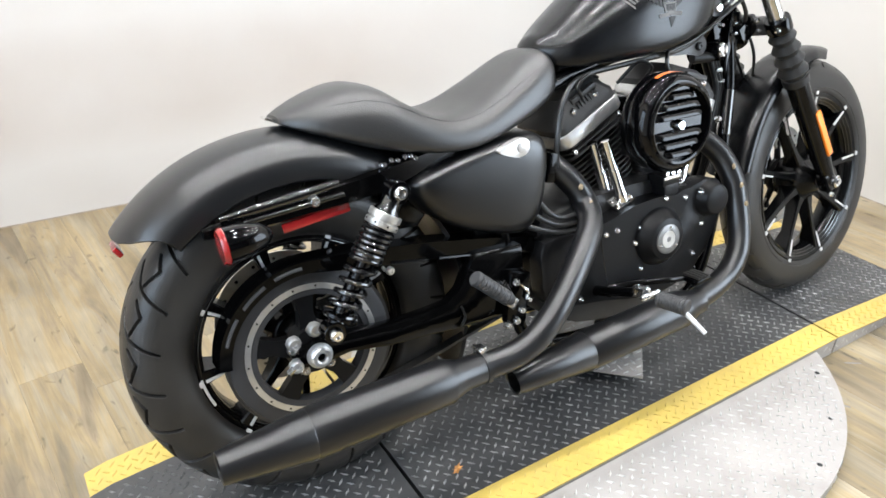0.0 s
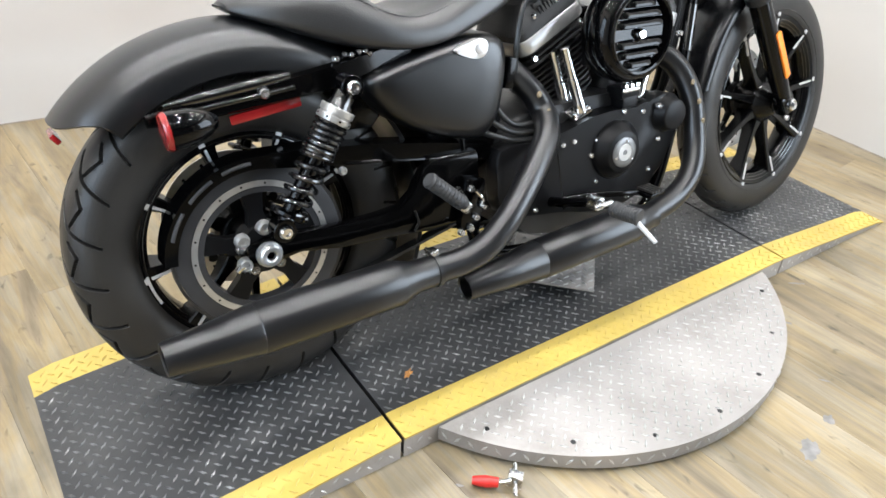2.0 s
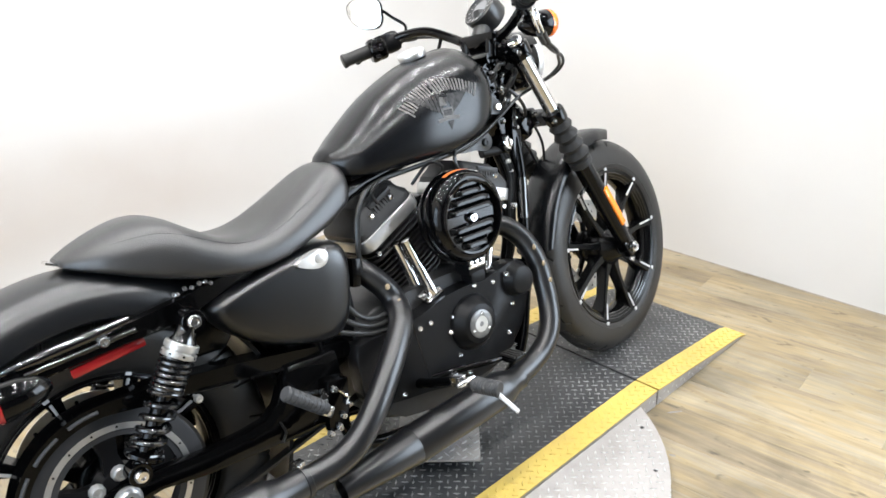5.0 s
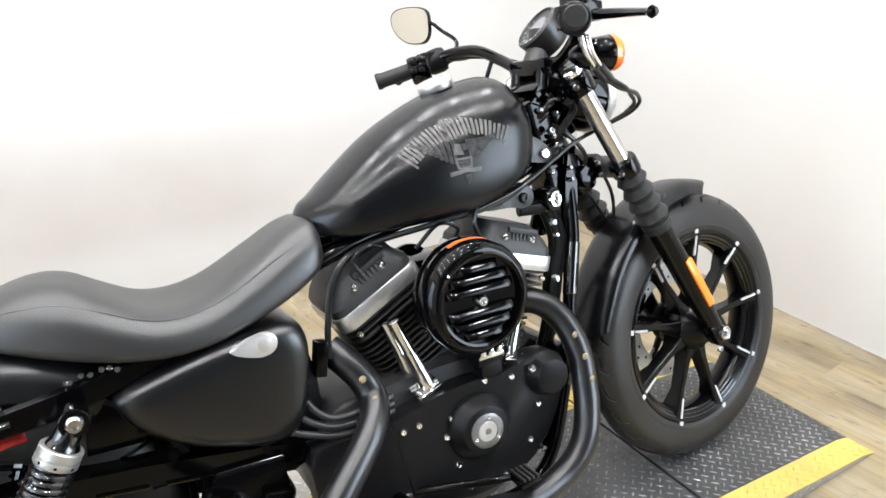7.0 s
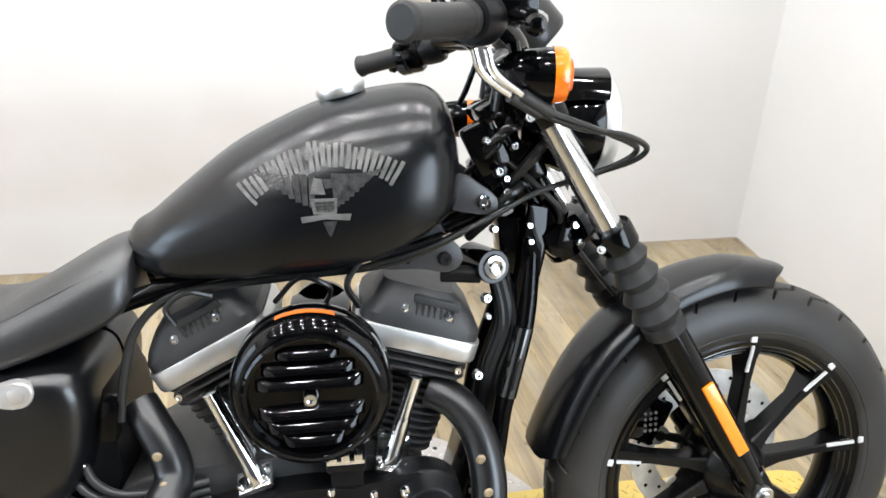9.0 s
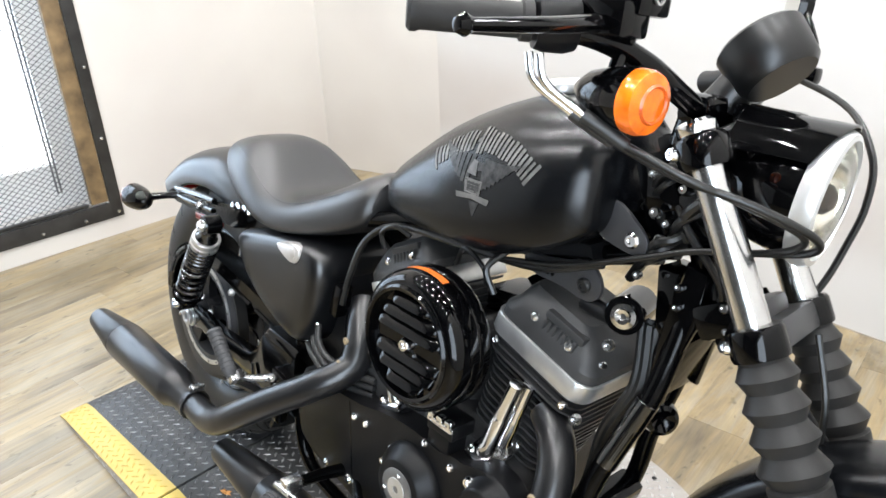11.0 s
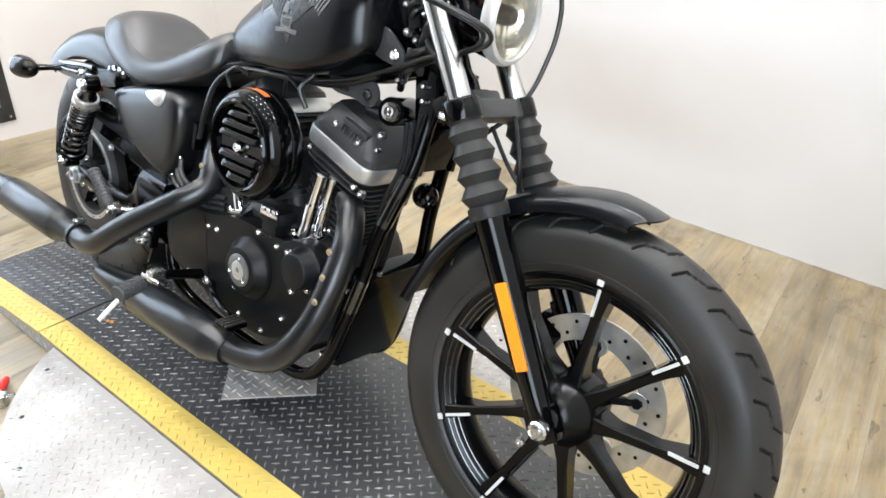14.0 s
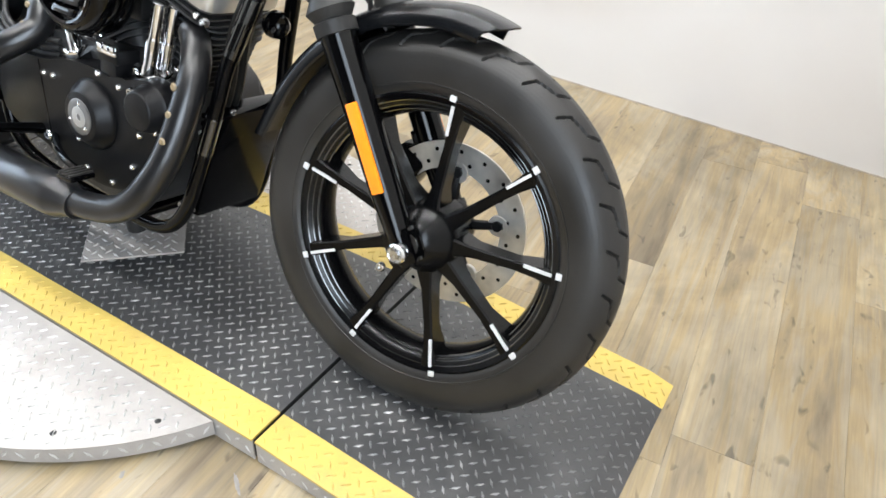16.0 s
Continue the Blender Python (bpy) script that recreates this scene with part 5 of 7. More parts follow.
nb = 26
for k in range(nb):
    mid = 135.5 - 79 * (k + (0.7 if k > 10 else 0)) / (nb - 0.3)
    tall = 0.036 if k in (0, 11, 12, 25) else 0.029
    arc_bar(mid, AR - tall / 2 + 0.0015 * (k % 3 == 1), AR + tall / 2 - 0.002 * (k % 4 == 2), 0.0023 + 0.0005 * (k % 2))
arc_bar(101.2, AR - 0.0025, AR + 0.0025, 0.0022)
# spread wings as fans of feathers that meet at a shield over a scroll
for s in (-1, 1):
    span = 0.092 if s < 0 else 0.074
    for k in range(8):
        t = k / 7
        x0, z0 = 0.864 + s * (0.014 + (span - 0.014) * t), 0.893 + 0.003 * t - 0.010 * (t * (1 - t))
        x1, z1 = 0.864 + s * (0.016 + (span * 0.80 - 0.016) * t), 0.851 + 0.036 * t ** 1.3
        w = 0.0042 + 0.001 * t
        decal("emblem_feather", [(x1 - w * 0.8, z1), (x1 + w * 0.8, z1), (x0 + w, z0), (x0 - w, z0)], DECAL_DARK)
for P, mat in (([(0.846, 0.868), (0.866, 0.867), (0.862, 0.886), (0.852, 0.888)], DECAL), ([(0.866, 0.874), (0.880, 0.876), (0.876, 0.886), (0.862, 0.886)], DECAL_DARK),
               ([(0.849, 0.842), (0.879, 0.842), (0.881, 0.862), (0.846, 0.862)], DECAL), ([(0.853, 0.8445), (0.8755, 0.8445), (0.877, 0.8585), (0.851, 0.8585)], DECAL_DARK),
               ([(0.834, 0.831), (0.864, 0.835), (0.864, 0.842), (0.832, 0.839)], DECAL), ([(0.864, 0.835), (0.895, 0.832), (0.898, 0.841), (0.864, 0.842)], DECAL),
               ([(0.868, 0.811), (0.870, 0.811), (0.879, 0.832), (0.860, 0.832)], DECAL_DARK)):
    decal("emblem_patch", P, mat)

# frame: backbone, down tubes, lower rails, neck
bm = bmesh.new()
for s in (-1, 1):
    tube(bm, [(1.162, s * 0.030, 0.800), (1.1365 - s * 0.0105, s * 0.055, 0.645), (1.100 - s * 0.009, s * 0.078, 0.520), (1.084 - s * 0.008, s * 0.089, 0.430), (1.056 - s * 0.007, s * 0.094, 0.330), (1.020 - s * 0.003, s * 0.098, 0.215), (0.965, s * 0.10, 0.155), (0.86, s * 0.10, 0.140), (0.60, s * 0.105, 0.150), (0.47, s * 0.11, 0.20), (0.44, s * 0.11, 0.36), (0.42, s * 0.10, 0.52), (0.36, s * 0.098, 0.635)], 0.0142, 12)
    tube(bm, [(1.10, s * 0.020, 0.812), (0.95, s * 0.035, 0.770), (0.75, s * 0.05, 0.752), (0.56, s * 0.075, 0.712), (0.36, s * 0.098, 0.635)], 0.014, 12)
tube(bm, [(1.16, 0, 0.86), (1.02, 0, 0.82), (0.80, 0, 0.76), (0.60, 0, 0.74)], 0.024, 14)
cyl(bm, (1.112, 0, 0.915), (1.188, 0, 0.775), 0.030)
cyl(bm, (0.86, -0.10, 0.14), (0.86, 0.10, 0.14), 0.013)
frame_tubes = part("frame", bm, FRAME_BLACK, bike, "gloss black tubular frame")
def on_down_tube(z):
    """A point on the middle of the right down tube."""
    k = [(1.147, -0.055, 0.645), (1.109, -0.078, 0.520), (1.092, -0.089, 0.430), (1.063, -0.094, 0.330)]
    i = 0 if z > 0.52 else 1 if z > 0.43 else 2
    a, b = k[i], k[i + 1]
    return Vector(a).lerp(Vector(b), (a[2] - z) / (a[2] - b[2]))


for nm, z0, z1, r, mt, lb in (("loom_sleeve", 0.634, 0.530, 0.0156, RAIL_GLOSS, "glossy black wiring sleeve"), ("tube_clamp", 0.420, 0.345, 0.0154, RAIL_GLOSS, "black banded clamp")):
    bm = bmesh.new()
    cyl(bm, on_down_tube(z0), on_down_tube(z1), r, seg=20)
    part(nm, bm, mt, frame_tubes, lb)
bm = bmesh.new()
for k in range(4):
    d = Vector((0.002 + 0.0030 * k, -0.0152 + 0.0016 * k, 0))
    tube(bm, [on_down_tube(0.592) + d, on_down_tube(0.545) + d], 0.0013, 6)
part("sleeve_slot", bm, GLOSS, frame_tubes)
bm = bmesh.new()
for y0, y1 in ((-0.052, -0.038), (0.038, 0.052)):
    prism(bm, [(1.150, 0.822), (1.180, 0.815), (1.178, 0.746), (1.166, 0.702), (1.157, 0.634), (1.135, 0.634), (1.131, 0.697), (1.142, 0.761)], y0, y1, 0.004)
prism(bm, [(1.105, 0.80), (1.160, 0.80), (1.158, 0.70), (1.118, 0.715)], -0.036, 0.036, 0.006)
part("neck_gusset", bm, GLOSS, bike, "gloss black frame gusset below the neck")
bm = bmesh.new()
box(bm, (1.155, 0, 0.680), (0.012, 0.09, 0.085), Matrix.Rotation(radians(12), 3, "Y"), 0.006)
part("neck_plate", bm, RAIL_BLACK, bike, "gloss black plate between the down tubes")
rot = Matrix.Rotation(radians(16.5), 3, "Y")
bm = bmesh.new()
box(bm, (1.046, 0, 0.314), (0.046, 0.168, 0.236), rot, 0.012)
regulator = part("regulator_cover", bm, FRAME_BLACK, bike, "gloss black cover between the down tubes")
for u, v, w, r in ((0.0, -0.088, 0.105, 0.0065), (-0.012, -0.088, 0.060, 0.0055), (0.022, -0.060, 0.122, 0.0055), (0.010, -0.088, -0.104, 0.0070), (-0.018, -0.088, -0.112, 0.0075)):
    bolt(regulator, Vector((1.050, 0, 0.318)) + rot @ Vector((u, v, w)), r=r, h=0.008, mat=STEEL)
bm = bmesh.new()
rings = []
for i in range(21):
    a = radians(64 - 92 * i / 20)
    rad = Vector((math.cos(a), 0, math.sin(a)))
    rings.append([RW + rad * r + Vector((0, y, 0)) for y, r in ((-0.092, 0.336), (-0.092, 0.345), (-0.06, 0.352), (0.06, 0.352), (0.092, 0.345), (0.092, 0.336), (0.06, 0.346), (-0.06, 0.346))])
loft(bm, rings)
part("inner_fender", bm, COVER, bike, "black inner fender")
bm = bmesh.new()
prism(bm, smooth_outline([(0.36, 0.62), (0.50, 0.63), (0.54, 0.56), (0.54, 0.42), (0.48, 0.36), (0.40, 0.40), (0.36, 0.50)], 3), -0.09, 0.10, 0.01)
part("battery_tray", bm, COVER, bike, "black battery tray")
bm = bmesh.new()
prism(bm, smooth_outline([(0.50, 0.40), (0.62, 0.44), (0.78, 0.43), (0.90, 0.43), (0.955, 0.36), (0.93, 0.25), (0.85, 0.19), (0.68, 0.20), (0.53, 0.24), (0.47, 0.32)], 3), 0.10, 0.185, 0.02, 3)
part("primary_cover", bm, COVER, bike, "black primary cover")
bm = bmesh.new()
prism(bm, [(0.62, 0.764), (1.02, 0.806), (1.03, 0.786), (0.92, 0.764), (0.62, 0.745)], -0.062, 0.062, 0.006)
part("tank_underside", bm, COVER, bike)
bm = bmesh.new()
for dz in range(6):
    box(bm, (1.049 + dz * 0.0026, -0.085, 0.330 + dz * 0.016), (0.020, 0.004, 0.009), Matrix.Rotation(radians(12), 3, "Y"), 0.001)
part("heat_sink", bm, FRAME_BLACK, bike)
# front horn under the neck
bm = bmesh.new()
lathe(bm, [(0, 0.006), (0.008, 0.008), (0.016, 0.014), (0.022, 0.010), (0.025, 0.0), (0.022, -0.010), (0, -0.014)], (1.135, 0.004, 0.585), (0.75, -0.65, 0.1), 28)
part("horn", bm, GLOSS, bike, "small round black horn")

# engine
COVER_OUT = smooth_outline([(0.505, 0.414), (0.60, 0.416), (0.68, 0.424), (0.745, 0.440), (0.82, 0.446), (0.90, 0.440), (0.935, 0.452), (0.985, 0.460), (1.022, 0.440), (1.030, 0.400), (1.008, 0.335), (0.965, 0.265), (0.90, 0.225), (0.82, 0.212), (0.74, 0.222), (0.66, 0.240), (0.58, 0.252), (0.505, 0.275), (0.496, 0.34)], 3)
bm = bmesh.new()
prism(bm, smooth_outline([(0.55, 0.45), (0.66, 0.47), (0.84, 0.475), (0.955, 0.450), (0.985, 0.40), (0.98, 0.30), (0.94, 0.20), (0.82, 0.165), (0.66, 0.175), (0.54, 0.22), (0.51, 0.34)], 3), -0.105, 0.13, 0.012)
engine = part("crankcase", bm, WRINKLE, bike, "black V-twin crankcase")
bm = bmesh.new()
prism(bm, COVER_OUT, -0.103, -0.148, 0.007)
cover = part("cam_cover", bm, COVER, engine, "satin black cam cover")
bm = bmesh.new()
prism(bm, [(0.6480, 0.416), (0.6505, 0.416), (0.6785, 0.242), (0.676, 0.242)], -0.1482, -0.1487)
part("cover_joint", bm, GLOSS, cover)
bm = bmesh.new()
lathe(bm, [(0, 0.008), (0.068, 0.0), (0.0685, 0.004), (0.064, 0.012), (0.052, 0.024), (0.048, 0.030), (0.046, 0.031), (0, 0.031)], (0.824, -0.147, 0.355), (0, -1, 0), 48)
part("timer_dome", bm, COVER, cover)
bm = bmesh.new()
lathe(bm, [(0.0, 0.0335), (0.010, 0.0335), (0.011, 0.0328), (0.0195, 0.0328), (0.0205, 0.0345), (0.032, 0.0345), (0.0345, 0.033), (0.0345, 0.030), (0, 0.030)], (0.824, -0.147, 0.355), (0, -1, 0), 48)
timer = part("timer_cover", bm, TIMER, cover, "dull grey round timer cover")
bm = bmesh.new()
lathe(bm, [(0.0065, 0.0352), (0.0190, 0.0352), (0.0198, 0.0345), (0.0198, 0.0325), (0.0065, 0.0325)], (0.824, -0.147, 0.355), (0, -1, 0), 40, close=True)
part("inlay", bm, ALLOY, timer, "bright brushed centre")
for k in range(3):
    a = radians(200 + 120 * k)
    bolt(cover, (0.824 + math.cos(a) * 0.0275, -0.1812, 0.355 + math.sin(a) * 0.0275), r=0.004, h=0.0025)
for x, z in ((0.768, 0.387), (0.700, 0.397), (0.752, 0.355), (0.770, 0.290), (0.845, 0.440), (0.905, 0.430), (0.960, 0.355), (0.935, 0.285), (0.870, 0.230), (0.79, 0.235), (0.595, 0.262), (0.668, 0.395), (1.006, 0.375)):
    bolt(cover, (x, -0.1475, z), r=0.0068, h=0.006)
bm = bmesh.new()
lathe(bm, [(0, 0.0300), (0.0315, 0.0300), (0.0345, 0.0290), (0.0365, 0.0260), (0.0420, 0.006), (0.0470, 0.0), (0, 0.0)], (0.986, -0.145, 0.412), (0, -1, 0), 40)
part("filter_cover", bm, COVER, cover, "flat-faced round black cover")
bolt(cover, (0.950, -0.152, 0.435), r=0.009, h=0.01)
bolt(cover, (1.012, -0.152, 0.432), r=0.006, h=0.006)


def cylinder(x_top, z_top, ang, s):
    """A finned barrel with head, bright band and rocker cover. ang: lean ahead in degrees; s: +1 front, -1 rear."""
    ax = Vector((math.sin(radians(ang)), 0, math.cos(radians(ang))))
    sd = Vector((math.cos(radians(ang)), 0, -math.sin(radians(ang))))
    base = Vector((x_top, 0, z_top))          # middle of the bright band's lower face

    def at(u, v, y=0.0):
        return base + sd * u + ax * v + Vector((0, y, 0))

    def rounded(u0, u1, y0, y1, r=0.03, n=5):
        out = []
        for cu, cy, a0 in ((u1 - r, y1 - r, 0), (u0 + r, y1 - r, 90), (u0 + r, y0 + r, 180), (u1 - r, y0 + r, 270)):
            for k in range(n):
                a = radians(a0 + 90 * k / (n - 1))
                out.append((cu + math.cos(a) * r, cy + math.sin(a) * r))
        return out
    bm = bmesh.new()
    core = rounded(-0.068, 0.068, -0.056, 0.066, 0.03)
    loft(bm, [[at(u, 0.0, y) for u, y in core], [at(u * 0.9, -0.26, y * 0.9) for u, y in core]])
    cylo = part("cylinder", bm, WRINKLE, bike, "black finned cylinder")
    for k in range(14):
        v = -0.012 - 0.0125 * k
        big = 1.0 if k < 6 else 0.94 - 0.012 * (k - 6)
        # the lower fins stop short of the pushrod tubes
        o = rounded(-0.088 * big, 0.088 * big, -0.086 if k < 3 else -0.066, 0.084 * big, 0.03)
        bm = bmesh.new()
        loft(bm, [[at(u, v, y) for u, y in o], [at(u, v - 0.0035, y) for u, y in o]])
        part("fin", bm, WRINKLE, cylo)
    bm = bmesh.new()
    o = rounded(-0.094, 0.094, -0.092, 0.088, 0.028)
    loft(bm, [[at(u * 0.985, -0.009, y * 0.985) for u, y in o], [at(u, -0.006, y) for u, y in o], [at(u, 0.020, y) for u, y in o], [at(u * 0.985, 0.022, y * 0.985) for u, y in o]])
    part("bright_band", bm, ALLOY, cylo, "machined bright band")
    bm = bmesh.new()
    o2 = rounded(-0.090, 0.090, -0.088, 0.084, 0.026)
    loft(bm, [[at(u, 0.0215, y) for u, y in o2], [at(u * 0.99, 0.036, y * 0.99) for u, y in o2], [at(u * 0.86, 0.052, y * 0.9) for u, y in o2], [at(u * 0.72 - s * 0.008, 0.070, y * 0.78) for u, y in o2],
              [at(u * 0.60 - s * 0.014, 0.080, y * 0.66) for u, y in o2]])
    rock = part("rocker_cover", bm, WRINKLE, cylo, "wrinkle black rocker cover", 25)
    bm = bmesh.new()
    for k in range(7):
        box(bm, at(-0.012 + 0.009 * k, 0.050, -0.0765), (0.004, 0.012, 0.022), Matrix((sd, Vector((0, 1, 0)), ax)).transposed(), 0.001)
    box(bm, at(0.015, 0.066, -0.062), (0.07, 0.03, 0.012), Matrix((sd, Vector((0, 1, 0)), ax)).transposed(), 0.003)
    part("cover_rib", bm, WRINKLE, rock)
    for u in (-0.030, 0.036):
        bolt(rock, at(u, 0.050, -0.079), (0, -0.7, 0.7), 0.0075, 0.007)
    for u in (-0.07, 0.07):
        bolt(cylo, at(u, -0.024, -0.084), r=0.007, h=0.007)
    return at


cylinder(0.978, 0.628, 17.5, 1)
cylinder(0.690, 0.628, -26.5, -1)
# pushrod tubes and lifter blocks
for s, feet, heads in ((-1, ((0.738, -0.080, 0.432), (0.741, -0.121, 0.451)), ((0.684, -0.088, 0.588), (0.688, -0.124, 0.598))),
                       (1, ((0.933, -0.076, 0.438), (0.929, -0.106, 0.450)), ((0.977, -0.083, 0.586), (0.974, -0.111, 0.594)))):
    for p0, p1 in zip(feet, heads):
        p0, p1 = Vector(p0), Vector(p1)
        d = p1 - p0
        L = d.length
        bm = bmesh.new()
        lathe(bm, [(0, 0), (0.0140, 0), (0.0140, L * 0.17), (0.0124, L * 0.19), (0.0124, L * 0.52), (0.0112, L * 0.55), (0.0104, L * 0.57), (0.0104, L * 0.99), (0, L)], p0, d, 20)
        part("pushrod_tube", bm, CHROME, engine, "chrome pushrod tube")
    c = (Vector(feet[0]) + Vector(feet[1])) / 2 + d * 0.13
    rot = Matrix.Rotation(radians(16 if s > 0 else -20), 3, "Y") @ Matrix.Rotation(radians(22), 3, "X")
    bm = bmesh.new()
    box(bm, c + rot @ Vector((0, 0, -0.004)), (0.052, 0.080, 0.014), rot, 0.004)
    blk = part("lifter_block", bm, CHROME, engine, "polished lifter block")
    bm = bmesh.new()
    box(bm, c + rot @ Vector((0, 0, -0.028)), (0.044, 0.070, 0.036), rot, 0.005)
    part("lifter_base", bm, COVER, engine, "black lifter base")
    for dx in (-0.020, 0.020):
        for dy in (-0.030, 0.030):
            bolt(blk, c + rot @ Vector((dx, dy, 0.001)), tuple(rot @ Vector((0, 0, 1))), 0.0055, 0.009)

# air cleaner
AC = Vector((0.832, -0.118, 0.617))
bm = bmesh.new()
lathe(bm, [(0, 0.0), (0.085, 0.0), (0.100, 0.006), (0.106, 0.016), (0.106, 0.030), (0.104, 0.034), (0.1065, 0.038), (0.1065, 0.060), (0.102, 0.073), (0.094, 0.081), (0.086, 0.0835), (0.082, 0.082), (0.080, 0.075), (0, 0.072)], AC, (0, -1, 0), 72)
ac = part("air_cleaner", bm, GLOSS, bike, "round gloss black air cleaner with a louvred face")
for k in range(7):
    z = (k - 3) * 0.0205
    if k == 3:
        continue
    w2 = math.sqrt(0.076 ** 2 - z * z) - 0.004
    bm = bmesh.new()
    rings = []
    for i in range(25):
        x = -w2 * math.cos(math.pi * i / 24)
        t = math.sqrt(max(0.0, 1 - max(0.0, (abs(x) - w2 + 0.022) / 0.022) ** 2))
        rings.append([AC + Vector((x, y, z + dz)) for y, dz in ((-0.073, -0.0090), (-0.074 - 0.0100 * t, -0.0085), (-0.074 - 0.0122 * t, -0.0066), (-0.074 - 0.0118 * t, -0.0036), (-0.074 - 0.0100 * t, 0.0000), (-0.074 - 0.0072 * t, 0.0036), (-0.074 - 0.0036 * t, 0.0068), (-0.0735, 0.0096))])
    loft(bm, rings)
    part("louvre", bm, GLOSS, ac)
bm = bmesh.new()
lathe(bm, [(0.079, 0.072), (0.0795, 0.086), (0.084, 0.0875), (0.0875, 0.084), (0.0875, 0.080)], AC, (0, -1, 0), 60)
part("face_ring", bm, GLOSS, ac)
bolt(ac, AC + Vector((0, -0.0735, -0.002)), r=0.0115, h=0.013)
bm = bmesh.new()
rings = []
for i in range(11):
    a = radians(112 - 4.2 * i)
    rad = Vector((math.cos(a), 0, math.sin(a)))
    rings.append([AC + rad * 0.1072 + Vector((0, -0.0425, 0)), AC + rad * 0.1072 + Vector((0, -0.0545, 0)), AC + rad * 0.1062 + Vector((0, -0.0545, 0)), AC + rad * 0.1062 + Vector((0, -0.0425, 0))])
loft(bm, rings)
part("orange_stripe", bm, ORANGE_DULL, ac, "short orange stripe")
bm = bmesh.new()
cyl(bm, (0.835, -0.12, 0.60), (0.835, 0.02, 0.59), 0.032)
box(bm, (0.835, -0.03, 0.575), (0.09, 0.10, 0.08), None, 0.01)
part("intake", bm, DARK_STEEL, bike, "dark throttle body between the cylinders")
bm = bmesh.new()
box(bm, (0.868, -0.120, 0.478), (0.056, 0.05, 0.026), None, 0.004)
box(bm, (0.868, -0.125, 0.452), (0.046, 0.04, 0.040), None, 0.004)
part("sensor_housing", bm, COVER, engine)
bm = bmesh.new()
for dx in (-0.018, 0.0, 0.018):
    box(bm, (0.868 + dx, -0.143, 0.492), (0.012, 0.012, 0.012), None, 0.002)
box(bm, (0.868, -0.142, 0.484), (0.054, 0.010, 0.008), None, 0.002)
part("clip", bm, CHROME, engine)

# exhaust
def pipe(name, pts, r, label):
    bm = bmesh.new()
    tube(bm, pts, r, 20, 8)
    return part(name, bm, EXHAUST, bike, label)


rear_pipe = pipe("rear_exhaust_pipe", [(0.578, -0.072, 0.562), (0.600, -0.094, 0.534), (0.620, -0.112, 0.503), (0.628, -0.128, 0.474), (0.620, -0.152, 0.454), (0.600, -0.178, 0.435), (0.568, -0.200, 0.410), (0.511, -0.230, 0.368), (0.455, -0.252, 0.324), (0.418, -0.260, 0.296), (0.388, -0.262, 0.276), (0.355, -0.261, 0.262), (0.32, -0.259, 0.256), (0.262, -0.256, 0.254)],
                 [0.0268] * 14, "matte black upper exhaust pipe with heat shield")
front_pipe = pipe("front_exhaust_pipe", [(1.000, -0.062, 0.545), (1.034, -0.084, 0.531), (1.058, -0.106, 0.502), (1.070, -0.127, 0.466), (1.073, -0.146, 0.424), (1.068, -0.161, 0.380), (1.058, -0.178, 0.334), (1.036, -0.197, 0.286), (1.005, -0.207, 0.250), (0.963, -0.212, 0.225), (0.91, -0.219, 0.212), (0.85, -0.226, 0.206)],
                  [0.0265] * 12, "matte black lower exhaust pipe with heat shield")
for p, pts in ((rear_pipe, ((0.612, -0.138, 0.512), (0.622, -0.158, 0.478), (0.606, -0.190, 0.448))), (front_pipe, ((1.060, -0.154, 0.474), (1.068, -0.172, 0.430), (1.070, -0.187, 0.386)))):
    for q in pts:
        bm = bmesh.new()
        lathe(bm, [(0, 0.0022), (0.005, 0.0018), (0.0075, -0.001), (0, -0.003)], q, (0.1, -1, 0.05), 14)
        part("shield_hole", bm, HOLE_TAN, p, "round hole in the heat shield")


def muffler(prof, p0, p1, label):
    bm = bmesh.new()
    d = Vector(p1) - Vector(p0)
    L = d.length
    lathe(bm, [(r, h * L) for h, r in prof], p0, d, 40)
    return part("muffler", bm, EXHAUST, bike, label)


muffler([(0.0, 0.0), (0.0, 0.029), (0.02, 0.0305), (0.10, 0.0315), (0.155, 0.041), (0.17, 0.0435), (0.69, 0.0455), (0.695, 0.0440), (0.70, 0.0450), (0.99, 0.0285), (1.0, 0.0275), (0.995, 0.0245), (0.90, 0.024), (0.90, 0.0)], (0.272, -0.256, 0.254), (-0.228, -0.268, 0.252), "matte black tapered upper muffler")
muffler([(0.0, 0.0), (0.0, 0.029), (0.04, 0.030), (0.10, 0.041), (0.13, 0.0435), (0.64, 0.0435), (0.645, 0.042), (0.65, 0.043), (0.99, 0.0265), (1.0, 0.0255), (0.995, 0.0225), (0.90, 0.022), (0.90, 0.0)], (0.875, -0.226, 0.205), (0.352, -0.232, 0.180), "matte black tapered lower muffler")
bm = bmesh.new()
lathe(bm, [(0.0305, -0.006), (0.0325, -0.005), (0.0325, 0.005), (0.0305, 0.006)], (0.272, -0.256, 0.254), (1, 0, 0), 30)
part("clamp", bm, EXHAUST, rear_pipe)
bm = bmesh.new()
box(bm, (0.271, -0.250, 0.290), (0.018, 0.020, 0.012), None, 0.002)
cyl(bm, (0.268, -0.265, 0.290), (0.268, -0.232, 0.290), 0.005, seg=10)
part("clamp_screw", bm, STEEL, rear_pipe, "bright clamp screw")

